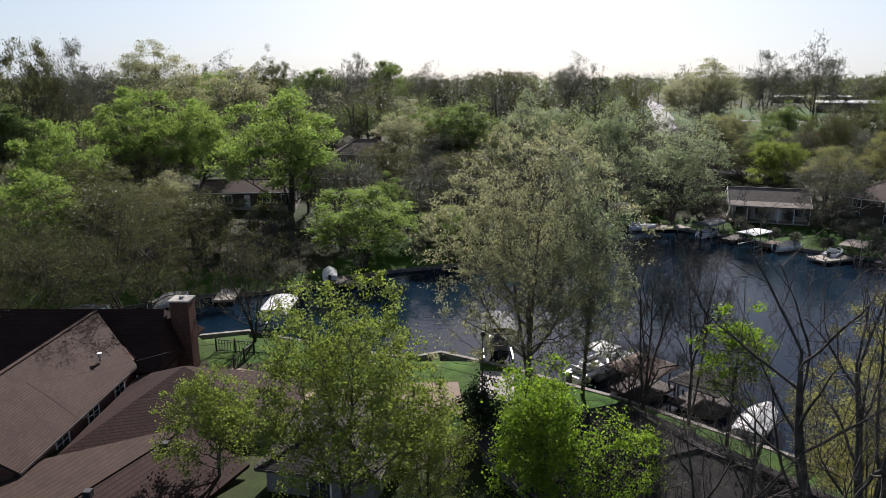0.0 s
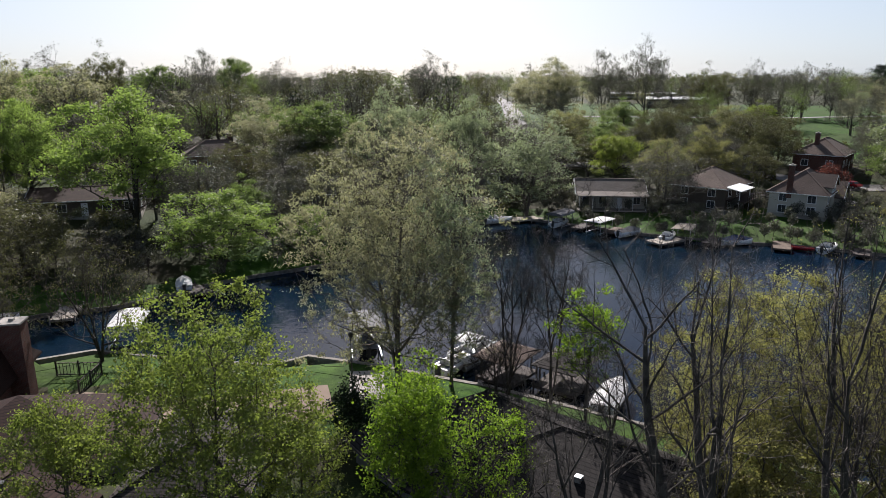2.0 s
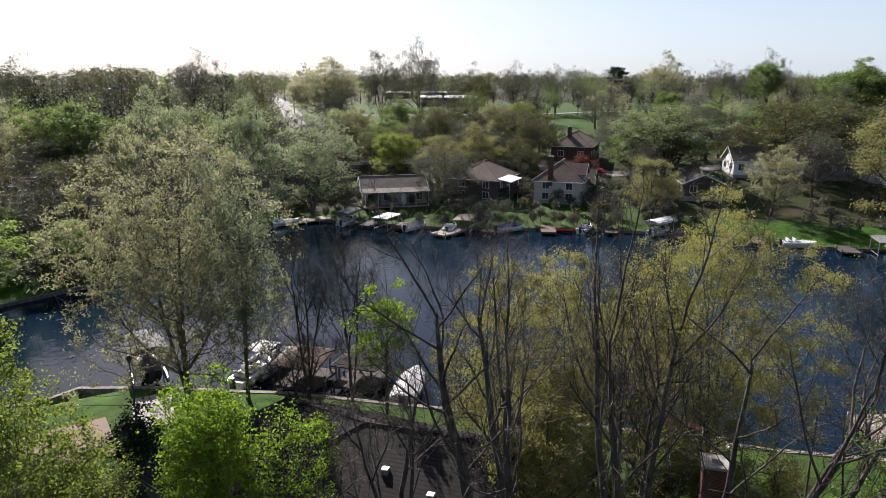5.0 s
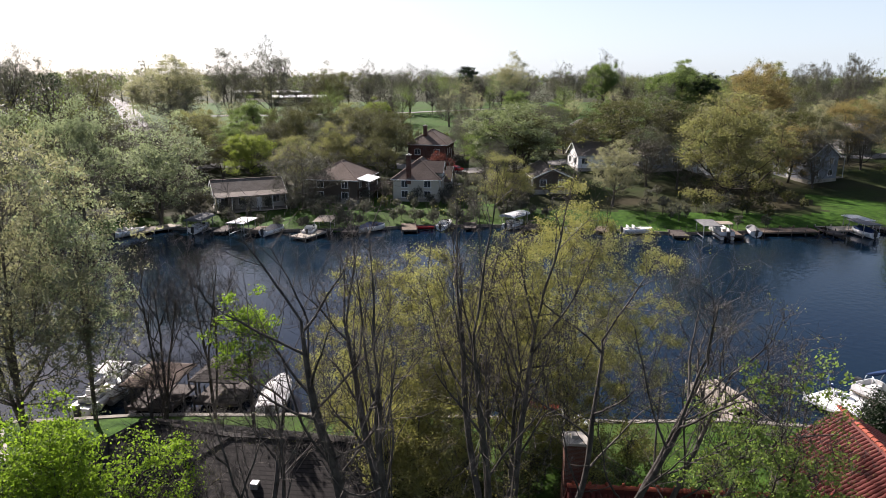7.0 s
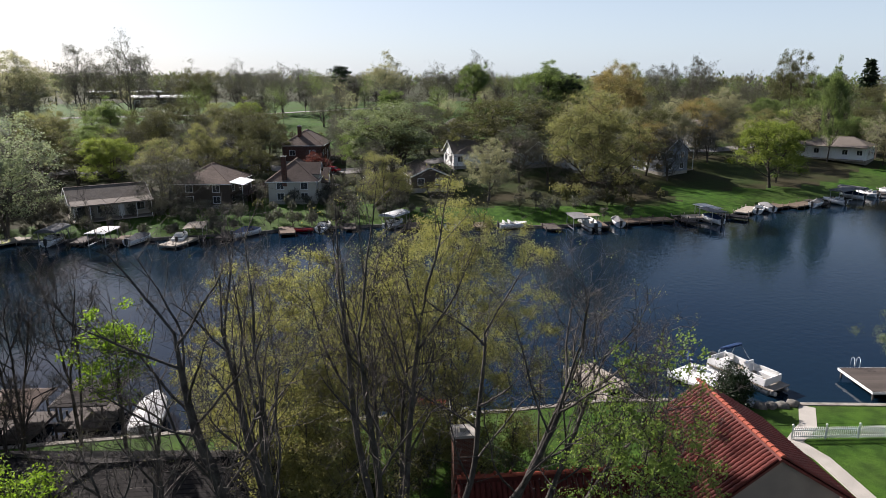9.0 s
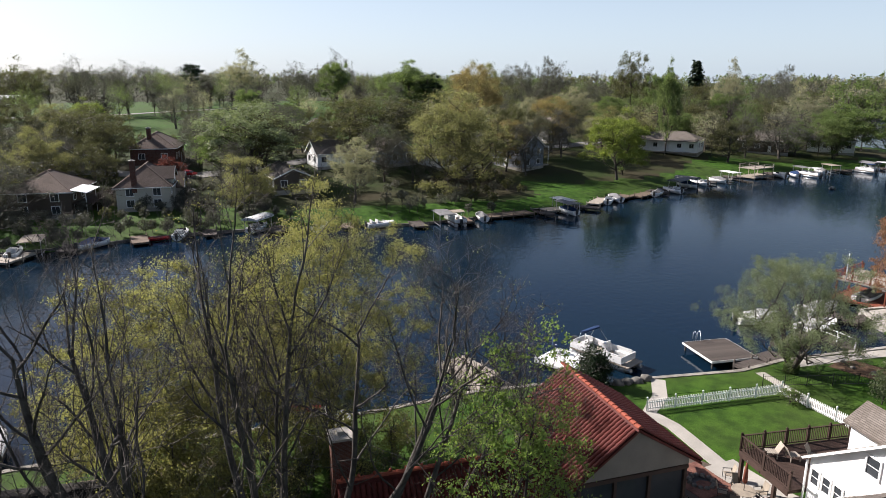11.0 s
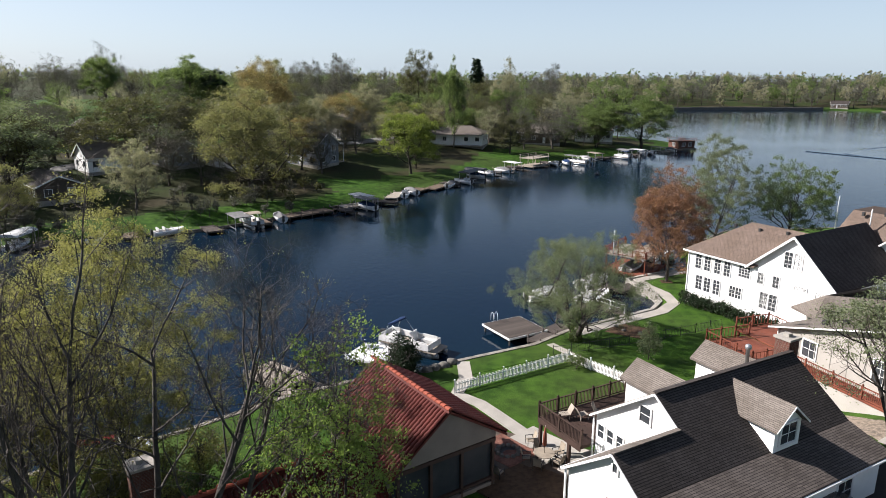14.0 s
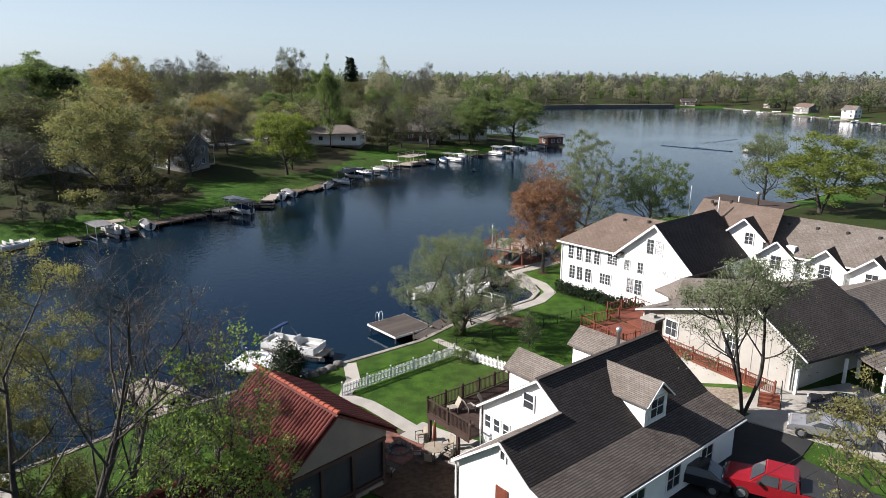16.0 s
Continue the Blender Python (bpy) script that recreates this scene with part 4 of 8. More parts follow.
planted(tree_meshes(308, 3.4, 2.1, 0.4, 200, 0.05, 1800, 0.1, "willowy", 1, step=0.4, twigs=1, twig_length=0.3, spread=0.12, tip_radius=0.006),
        58.6, -11.2, "young pale green tree on the lawn")
planted(tree_meshes(309, 5.6, 3.5, 0.2, 300, 0.08, 13000, 0.11, "pine", 2, step=0.4, twigs=1, twig_length=0.35, spread=0.22), 53.3, 10.7, "dark bushy evergreen beside the boat dock", category="bush", name="bush")
planted(tree_meshes(310, 4.6, 3.4, 0.3, 260, 0.07, 4200, 0.12, "pine", 3, step=0.4, twigs=1, twig_length=0.3, spread=0.2), 2.8, 43.6, "dense dark evergreen bush beside the terrace", category="bush", name="bush")
planted(tree_meshes(311, 5.6, 6.4, 0.5, 300, 0.09, 3000, 0.22, "plum", 3, step=0.6, twigs=1, twig_length=0.4, spread=0.3), 106.5, 116.5, "round ornamental tree in dark plum-red leaf")
planted(tree_meshes(312, 1.4, 1.7, 0.1, 120, 0.03, 1200, 0.07, "green", 3, step=0.25, twigs=1, twig_length=0.2, spread=0.1), 56.0, -4.6, "round green shrub at the fence corner", category="bush", name="bush")


def ivy(x, y, height, radius, seed):
    r = np.random.default_rng(seed)
    n = 2600
    t, z = r.uniform(0, 6.28, n), r.uniform(0, 1, n) ** 1.3 * height
    rad = radius * (1.15 - 0.5 * z / height) * r.uniform(0.7, 1.15, n)
    at = np.stack([x + rad * np.cos(t), y + rad * np.sin(t), height_at(x, y) + z], 1)
    ob = new("ivy", array_mesh("ivy", *blades(r, at, 0.12, 1.2), LEAF["green"]))
    tagged(ob, "dark green ivy climbing a tree trunk", "ivy", kind="stuff")


ivy(62.9, -4.9, 3.4, 0.55, 77)


def hedge(line, height, width, seed, label, gap=0.9):
    """A row of clipped bushes."""
    r = np.random.default_rng(seed)
    line = [Vector(p) for p in line]
    total = (line[-1] - line[0]).length
    n = int(total / gap)
    for i in range(n):
        p = line[0].lerp(line[-1], (i + 0.5) / n)
        planted(HEDGE_BUSH, p.x, p.y, label, "hedge by the white house", (width, width, height * r.uniform(0.85, 1.1)), r.uniform(0, 6), "bush", "bush")


HEDGE_BUSH = tree_meshes(313, 1.0, 1.1, 0.05, 60, 0.03, 900, 0.07, "pine", 3, step=0.25, twigs=1, twig_length=0.15, spread=0.08)
hedge([(76.45, -17.8), (71.4, -21.9)], 1.6, 1.4, 5, "dark clipped evergreen bush below white siding")
hedge([(70.9, -21.8), (65.2, -26.5)], 1.5, 1.3, 6, "low green bush along white siding", 1.0)


# ---- far woods ----
def woods(name, seed, kind, places, height, leaf, count, limbs, label):
    """Many simple trees as one: limbs and small clumps of leaf in uneven crowns."""
    r = np.random.default_rng(seed)
    at, stem0, stem1, thick = [], [], [], []
    for x, y in places:
        z = float(land_height(x, y))
        if z < 0.3:
            continue
        h = height * r.uniform(0.65, 1.2)
        w = h * r.uniform(0.32, 0.5)
        lump = 4 if kind == "bare" else 9
        n = max(6, count // lump)
        q = r.normal(0, 1, (n, 3))
        q /= np.linalg.norm(q, axis=1)[:, None]
        q *= (0.85 * r.uniform(0.1, 1, n) ** 0.4)[:, None]
        q = np.repeat(q, lump, 0) + r.normal(0, 0.1, (n * lump, 3))
        at.append(np.array([x, y, z + h * 0.58]) + q * [w, w, h * 0.4])
        stem0.append([[x, y, z - 0.3]]), stem1.append([[x, y, z + h * 0.7]]), thick.append([0.02 * h])
        k = r.integers(0, n * lump, limbs)
        stem0.append(np.array([x, y, z]) + np.array([0, 0, 1.0]) * (h * r.uniform(0.2, 0.65, (limbs, 1)))), stem1.append(at[-1][k]), thick.append(np.full(limbs, 0.006 * h))
    at, stem0, stem1, thick = (np.concatenate(v) for v in (at, stem0, stem1, thick))
    v, f = blades(r, at, leaf * (0.5 if kind == "bare" else 0.8 if kind == "olive" else 1.0), 5.0 if kind == "bare" else 2.2 if kind == "olive" else 1.4)
    ob = tagged(new(name, array_mesh(name, v, f, LEAF[kind])), label, "woods", kind="stuff")
    part("branches", array_mesh("branches", *tubes(stem0, stem1, thick, thick * 0.35, 3), BARK), None, ob)


def scattered(seed, n, turn0, turn1, near, far, bias=1.0, keep=None):
    r = np.random.default_rng(seed)
    t, d = np.radians(r.uniform(turn0, turn1, n)), near + (far - near) * r.uniform(0, 1, n) ** bias
    pts = np.stack([d * np.sin(t), d * np.cos(t)], 1)
    return [p for p in pts if keep is None or keep(*p)]


woods("hill_woods", 1, "bare", scattered(1, 110, -52, 16, 175, 330), 21, 0.31, 960, 34, "bare grey-brown woods on the hillside")
woods("hill_woods", 2, "olive", scattered(2, 62, -52, 24, 170, 340), 19, 0.31, 960, 26, "budding olive-brown woods on the hillside")
woods("hill_woods", 3, "green", scattered(3, 45, -52, 16, 165, 330), 18, 0.3, 1152, 25, "fresh green woods on the hillside")
woods("hill_woods", 4, "pine", scattered(4, 16, -52, 14, 200, 330), 20, 0.36, 912, 20, "dark evergreens among the hillside woods")
woods("ridge_woods", 5, "bare", scattered(5, 190, -55, 62, 380, 800), 22, 0.58, 552, 14, "bare woods along the skyline")
woods("ridge_woods", 6, "olive", scattered(6, 150, -55, 100, 380, 800), 20, 0.58, 520, 9, "budding woods along the skyline")
woods("ridge_woods", 7, "green", scattered(7, 90, -55, 100, 400, 800), 19, 0.58, 552, 8, "green woods along the skyline")
woods("plain_trees", 8, "bare", scattered(8, 45, 24, 80, 250, 420), 15, 0.24, 950, 60, "scattered bare trees across the open grass")
woods("plain_trees", 9, "tan", scattered(9, 30, 24, 92, 230, 400), 14, 0.24, 1209, 30, "scattered budding trees across the open grass")
woods("plain_trees", 10, "green", scattered(10, 30, 24, 92, 230, 400), 14, 0.24, 1468, 20, "scattered green trees across the open grass")
woods("point_woods", 11, "bare", scattered(11, 60, 70, 97, 255, 420), 14, 0.25, 792, 60, "bare trees on the wooded point")
woods("point_woods", 12, "olive", scattered(12, 45, 70, 97, 255, 420), 14, 0.27, 1008, 30, "budding trees on the wooded point")
woods("point_woods", 13, "tan", scattered(13, 30, 66, 97, 240, 420), 14, 0.27, 1008, 30, "tan budding trees on the wooded point")
woods("point_woods", 14, "green", scattered(14, 25, 70, 100, 260, 420), 13, 0.27, 1224, 20, "green trees on the wooded point")
woods("far_shore_woods", 15, "bare", scattered(15, 330, 92, 150, 560, 1000, 1.3), 19, 0.81, 249, 20, "bare woods beyond the end of the lake")
woods("far_shore_woods", 16, "green", scattered(16, 240, 92, 150, 560, 1000, 1.3), 18, 0.86, 332, 10, "green woods beyond the end of the lake")
woods("far_shore_woods", 17, "tan", scattered(17, 240, 92, 150, 600, 1000, 1.3), 18, 0.86, 332, 10, "tan woods beyond the end of the lake")
woods("ridge_woods", 22, "olive", scattered(22, 120, 58, 100, 330, 620), 17, 0.35, 455, 10, "budding woods beyond the wooded point")
woods("ridge_woods", 23, "green", scattered(23, 60, 58, 100, 330, 620), 17, 0.35, 487, 10, "green woods beyond the wooded point")
for i, kind in enumerate(("bare", "tan", "green")):
    woods("horizon_woods", 41 + i, kind, scattered(41 + i, 520, -55, 150, 950, 1700), 24, 1.7, 80, 3, "hazy line of woods on the horizon")
woods("bank_brush", 18, "bare", scattered(18, 170, -42, 12, 95, 150, keep=clear_spot), 4.5, 0.21, 306, 40, "brown brushwood among the gardens")
woods("bank_brush", 19, "olive", scattered(19, 90, -42, 10, 95, 165, keep=clear_spot), 5.5, 0.22, 360, 30, "olive brushwood among the gardens")
woods("bank_brush", 24, "bare", scattered(24, 150, -42, 16, 78, 122, keep=clear_spot), 4.2, 0.2, 300, 50, "dark brown brushwood along the far bank")
woods("bank_brush", 25, "bare", scattered(25, 230, 16, 52, 112, 150), 3.2, 0.18, 420, 60, "purple-grey brushwood before the lake houses")
woods("bank_brush", 20, "bare", scattered(20, 300, 17, 70, 126, 215, keep=clear_spot), 3.6, 0.22, 234, 26, "brown brushwood between the lake houses")
woods("bank_brush", 21, "olive", scattered(21, 190, 17, 72, 128, 225, keep=clear_spot), 3.8, 0.24, 270, 20, "olive brushwood between the lake houses")


def off_the_wing(x, y):
    """True away from the red house's low wing and the dark-shingled house."""
    k = min(1.0, max(0.0, ((x - 23.3) * 8.4 + (y - 16.1) * -9.2) / 155.2))
    return math.hypot(x - 23.3 - 8.4 * k, y - 16.1 + 9.2 * k) > 4.2 and height_at(x, y) > 0.5


def boxed(seed, n, x0, x1, y0, y1):
    r = np.random.default_rng(seed)
    pts = np.stack([r.uniform(x0, x1, n), r.uniform(y0, y1, n)], 1)
    return [q for q in pts if off_the_wing(*q)]


woods("undergrowth", 31, "gold", boxed(31, 34, 22, 37, 14, 28), 3.6, 0.08, 979, 30, "pale yellow-green undergrowth below bare trees")
woods("undergrowth", 32, "olive", boxed(32, 26, 20, 36, 14, 29), 3.0, 0.08, 700, 40, "twiggy olive undergrowth below bare trees")


# ---- houses ----
WINDOWS = {}


def window(parent, x, y, z, w, h, face, cols=2, rows=2, dark=None):
    """A framed window centred at x, y, z. face: 0 looks to -y, 90 to +x, 180 to +y, 270 to -x."""
    key = (w, h)
    if key not in WINDOWS:
        f, g = Build(), Build()
        outer, inner = [(-w / 2 - 0.1, -h / 2 - 0.1), (w / 2 + 0.1, -h / 2 - 0.1), (w / 2 + 0.1, h / 2 + 0.1), (-w / 2 - 0.1, h / 2 + 0.1)], [(-w / 2, -h / 2), (w / 2, -h / 2), (w / 2, h / 2), (-w / 2, h / 2)]
        f.v = [(px, d, pz) for d in (-0.07, 0.03) for px, pz in outer + inner]
        for i in range(4):
            j = (i + 1) % 4
            f.f += [(i, j, 4 + j, 4 + i), (8 + i, 12 + i, 12 + j, 8 + j), (i, 8 + i, 8 + j, j), (4 + i, 4 + j, 12 + j, 12 + i)]
        f.soft = [False] * 16
        g.box(-w / 2, w / 2, -0.02, 0.02, -h / 2, h / 2)
        WINDOWS[key] = (f.mesh("window", TRIM), g.mesh("pane", GLASS), Build().box(-0.016, 0.016, -0.05, -0.021, -h / 2, h / 2).mesh("glazing_bar", TRIM), Build().box(-w / 2, w / 2, -0.046, -0.021, -0.016, 0.016).mesh("glazing_bar", TRIM))
    frame_mesh, pane_mesh, upright, level = WINDOWS[key]
    ob = part("window", frame_mesh, None, parent, m=pose(x, y, z, 0, 0, face))
    part("pane", pane_mesh, None, ob)
    for i in range(1, cols):
        part("glazing_bar", upright, None, ob, m=Matrix.Translation((-w / 2 + w * i / cols, 0, 0)))
    for i in range(1, rows):
        part("glazing_bar", level, None, ob, m=Matrix.Translation((0, 0, -h / 2 + h * i / rows)))
    return ob


def door(parent, x, y, z, w, h, face, mat):
    ob = part("door", Build().box(-w / 2, w / 2, -0.06, 0.02, -h / 2, h / 2).box(-w / 2 + 0.12, w / 2 - 0.12, -0.075, -0.05, 0.05, h / 2 - 0.12), mat, parent, m=pose(x, y, z, 0, 0, face))
    part("door_handle", Build().box(w / 2 - 0.14, w / 2 - 0.08, -0.14, -0.06, -0.08, 0.02), METAL, ob)


def roof_plate(parent, pts, mat, thick=0.2, label=""):
    return part("roof", Build().slab(pts, thick), mat, parent, label)


def gable_roof(parent, x0, x1, y0, y1, eave, ridge, mat, over=0.4, fascia=True):
    """A roof whose ridge runs along x."""
    mid, p = (y0 + y1) / 2, (ridge - eave) / ((y1 - y0) / 2)
    for y, s in ((y0, -1), (y1, 1)):
        low = eave - over * p
        r = roof_plate(parent, [(x0 - over, mid, ridge), (x1 + over, mid, ridge), (x1 + over, y + s * over, low), (x0 - over, y + s * over, low)], mat)
        if fascia:
            part("gutter", Build().beam((x0 - over, y + s * (over + 0.04), low - 0.1), (x1 + over, y + s * (over + 0.04), low - 0.1), 0.1, 0.14), TRIM, r)
    part("ridge_cap", Build().beam((x0 - over, mid, ridge + 0.02), (x1 + over, mid, ridge + 0.02), 0.28, 0.06), mat, parent)
    if fascia:
        for x in (x0 - over - 0.03, x1 + over + 0.03):
            for y, s in ((y0, -1), (y1, 1)):
                part("bargeboard", Build().beam((x, mid, ridge - 0.12), (x, y + s * over, eave - over * p - 0.12), 0.06, 0.24), TRIM, parent)


def hip_roof(parent, x0, x1, y0, y1, eave, ridge, mat, over=0.45):
    """A roof that slopes to all four sides, its ridge along x."""
    x0, x1, y0, y1 = x0 - over, x1 + over, y0 - over, y1 + over
    mid, run = (y0 + y1) / 2, min((y1 - y0) / 2, (x1 - x0) / 2 - 0.1)
    a, b = (x0 + run, mid, ridge), (x1 - run, mid, ridge)
    c = [(x0, y0, eave), (x1, y0, eave), (x1, y1, eave), (x0, y1, eave)]
    for pts in ([c[0], c[1], b, a], [c[2], c[3], a, b], [c[1], c[2], b], [c[3], c[0], a]):
        roof_plate(parent, pts, mat, 0.16)
    for p, q in ((a, b), (a, c[0]), (a, c[3]), (b, c[1]), (b, c[2])):
        part("ridge_cap", Build().beam((*p[:2], p[2] + 0.03), (*q[:2], q[2] + 0.03), 0.26, 0.06), mat, parent)
    part("gutter", Build().beam((x0, y0 - 0.03, eave - 0.1), (x1, y0 - 0.03, eave - 0.1), 0.1, 0.14).beam((x0, y1 + 0.03, eave - 0.1), (x1, y1 + 0.03, eave - 0.1), 0.1, 0.14)
         .beam((x0 - 0.03, y0, eave - 0.1), (x0 - 0.03, y1, eave - 0.1), 0.1, 0.14).beam((x1 + 0.03, y0, eave - 0.1), (x1 + 0.03, y1, eave - 0.1), 0.1, 0.14), TRIM, parent)


def chimney(parent, x, y, z0, z1, w=0.9, mat=None):
    c = part("chimney", Build().box(x - w / 2, x + w / 2, y - w / 2, y + w / 2, z0, z1), mat or BRICK, parent, "square chimney stack")
    part("chimney_cap", Build().box(x - w / 2 - 0.1, x + w / 2 + 0.1, y - w / 2 - 0.1, y + w / 2 + 0.1, z1, z1 + 0.14).box(x - 0.18, x + 0.18, y - 0.18, y + 0.18, z1 + 0.14, z1 + 0.35), CONCRETE, c)


def house(x, y, turn, length, width, eave, ridge, wall, roof, label, hip=False, stack=None, storeys=1, porch=False, group="lake houses"):
    """A plain house, its ridge along its own x; the eave and ridge are heights over its ground."""
    ob = thing("house", pose(x, y, height_at(x, y), 0, 0, turn), label, "house", group)
    x0, x1, y0, y1 = -length / 2, length / 2, -width / 2, width / 2
    if hip:
        part("wall", Build().box(x0, x1, y0, y1, -1.0, eave - 0.1), wall, ob)
        hip_roof(ob, x0, x1, y0, y1, eave, ridge, roof)
    else:
        part("wall", Build().prism([(y0, -1.0), (y0, eave - 0.15), (0, ridge - 0.22), (y1, eave - 0.15), (y1, -1.0)], x0, x1), wall, ob)
        gable_roof(ob, x0, x1, y0, y1, eave, ridge, roof)
    part("foundation", Build().box(x0 - 0.06, x1 + 0.06, y0 - 0.06, y1 + 0.06, -1.2, 0.25), CONCRETE, ob)
    floor_height = eave / storeys
    for s in range(storeys):
        z = s * floor_height + floor_height * 0.55
        n = max(2, int(length / 3.2))
        for i in range(n):
            c = x0 + length * (i + 0.5) / n
            for yy, face in ((y0, 0), (y1, 180)):
                if s == 0 and i == n // 2:
                    door(ob, c, yy, 1.3, 1.0, 2.1, face, TRIM)
                else:
                    window(ob, c, yy, z, 1.3, 1.3, face, 2, 1)
        m = max(1, int(width / 4))
        for i in range(m):
            c = y0 + width * (i + 0.5) / m
            window(ob, x0, c, z, 1.3, 1.3, 270, 2, 1), window(ob, x1, c, z, 1.3, 1.3, 90, 2, 1)
    if stack:
        chimney(ob, stack[0], stack[1], eave - 1, ridge + 1.1)
    if porch:
        p = part("porch", Build().box(x0, x1, y0 - 2.6, y0, 0.1, 0.3), PALE_WOOD, ob)
        for i in range(6):
            c = x0 + 0.2 + (length - 0.4) * i / 5
            part("porch_post", Build().box(c - 0.06, c + 0.06, y0 - 2.5, y0 - 2.38, 0.3, eave - 0.3), TRIM, p)
        part("porch_roof", Build().slab([(x0 - 0.2, y0 - 2.9, eave - 0.2), (x1 + 0.2, y0 - 2.9, eave - 0.2), (x1 + 0.2, y0, eave + 0.25), (x0 - 0.2, y0, eave + 0.25)], 0.14), roof, p)
    return ob


# houses across the water
house(60.5, 123.0, -18, 13, 8.5, 3.4, 5.6, BEIGE_SIDING, ROOF_GREY, "pale single-storey house with a grey-brown roof by the lake", porch=True)
tan_house = house(79.5, 117.0, 35, 12.5, 10.5, 4.4, 7.6, TAN_SIDING, ROOF_BROWN, "tan house with brown shingle roof by the lake", storeys=2, hip=True)
part("awning", Build().slab([(-6.2, -8.0, 4.2), (1.0, -8.0, 4.2), (1.0, -5.0, 4.75), (-6.2, -5.0, 4.75)], 0.1), WHITE_PAINT, tan_house, "white metal awning over the lower storey")
part("deck", Build().box(-6.0, 6.0, -8.6, -5.3, 2.1, 2.25), DECK_WOOD, tan_house, "dark wooden deck under the awning")
for i in range(13):
    part("baluster", Build().box(-6.0 + i - 0.05, -6.0 + i + 0.05, -8.6, -8.5, -0.6 if i % 3 == 0 else 2.25, 3.2), DECK_WOOD, tan_house)
for x in (-5.4, 0.0):
    part("awning_post", Build().beam((x, -7.5, -0.2), (x, -7.5, 4.1), 0.12), TRIM, tan_house)
gabled_house = house(93.0, 107.5, 40, 13, 9.5, 4.2, 8.0, BEIGE_SIDING, ROOF_BROWN, "tan gabled house with brick chimney by the lake", storeys=2, hip=True, stack=(-6.2, 1.5))
for x, y, z, half in ((-1.6, -4.4, 7.3, 2.4), (3.4, -5.6, 5.6, 3.2)):
    wing = part("gable", Build().prism([(x - half, -0.8), (x - half, z - half * 0.75), (x, z), (x + half, z - half * 0.75), (x + half, -0.8)], 0, 1), BEIGE_SIDING, gabled_house, "pale front gable")
    wing.data.transform(Matrix(((0, 1, 0, 0), (4.5, 0, 0, y - 0.6), (0, 0, 1, 0), (0, 0, 0, 1))))
    for s in (-1, 1):
        part("roof", Build().slab([(x, y - 1.0, z + 0.2), (x, y + 4.2, z + 0.2), (x + s * (half + 0.4), y + 4.2, z - half * 0.75 - 0.1), (x + s * (half + 0.4), y - 1.0, z - half * 0.75 - 0.1)], 0.16), ROOF_BROWN, wing)
        part("bargeboard", Build().beam((x, y - 1.02, z + 0.1), (x + s * (half + 0.4), y - 1.02, z - half * 0.75 - 0.2), 0.05, 0.16), TRIM, wing)
    for k in (-1, 0, 1):
        window(gabled_house, x + k * half * 0.55, y - 0.6, z - half * 0.75 - 1.2, 0.9, 1.2, 0, 2, 2)
house(119.0, 133.0, 38, 14, 10, 4.2, 7.6, BRICK, ROOF_BROWN, "brown hip-roofed brick house on the slope", hip=True, stack=(-4, 1))
house(108.5, 100.0, 45, 4, 3.5, 2.6, 3.6, BRICK, ROOF_GREY, "small red-brick shed beside the lawn")
house(118.5, 94.0, 50, 15, 8, 3.0, 4.8, TAN_SIDING, ROOF_GREY, "long low house with grey-brown roof")
house(181.0, 129.5, 45, 13, 9, 3.6, 6.4, GREY_SIDING, ROOF_DARK_AND_SHADED, "grey house with a dark roof on the slope")
house(140.5, 97.0, 145, 10, 8, 3.6, 6.4, WHITE_SIDING, ROOF_GREY, "white gabled house on the slope")
house(152.5, 87.0, 62, 12, 8.5, 3.4, 6.0, BLUE_SIDING, ROOF_GREY, "blue-grey house between bare trees")
house(172.0, 58.5, 70, 11, 9, 5.6, 8.6, BLUE_SIDING, ROOF_GREY, "two-storey blue-grey house above the lawn", storeys=2, porch=True)
house(157.0, 74.0, 65, 12, 8, 3.2, 5.4, WHITE_SIDING, ROOF_GREY, "long white house above the lake")
house(234.0, 26.0, -96, 19, 10, 4.2, 6.6, WHITE_SIDING, ROOF_GREY, "white house with a glazed lake front", hip=True, porch=True)
house(252.0, -2.0, -90, 15, 10, 4.0, 6.8, TAN_SIDING, ROOF_GREY, "tan house with a wide roof by the lake", hip=True)
house(266.5, -23.0, -92, 14, 10, 4.4, 6.6, WHITE_SIDING, ROOF_BROWN, "cream lake house with a brown hip roof", hip=True)
house(263.5, 93.0, 70, 13, 9, 5.4, 8.4, BLUE_SIDING, ROOF_DARK_AND_SHADED, "two-storey blue house among the trees", storeys=2)
house(222.0, 66.0, 60, 13, 9, 5.0, 8.0, GREY_SIDING, ROOF_GREY, "grey house among budding trees", storeys=2)
house(300.0, 40.0, 80, 14, 9, 4.0, 6.6, BRICK, ROOF_BROWN, "low red-brick house among the trees")
house(-19.0, 166.0, 8, 15, 10, 3.6, 6.8, BRICK, ROOF_BROWN, "brick house with a brown hip roof in the woods", hip=True, stack=(3, 2))
house(-36.0, 124.0, 5, 17, 9, 3.0, 4.6, TAN_SIDING, ROOF_RUST, "low tan house with a rust-brown roof")
house(7.5, 133.0, 0, 13, 9, 3.2, 5.6, TAN_SIDING, ROOF_GREY, "tan house hidden by budding trees")
house(-24.0, 137.0, -4, 14, 8, 3.2, 5.4, GREY_SIDING, ROOF_GREY, "grey house behind the tall lime-green tree")
house(-148.0, 250.0, 20, 14, 9, 3.6, 6.4, BLUE_SIDING, ROOF_GREY, "pale blue house among hillside trees")
house(104.5, 145.5, 35, 12, 8, 3.4, 6.0, GREY_SIDING, ROOF_GREY, "grey house on the upper street")
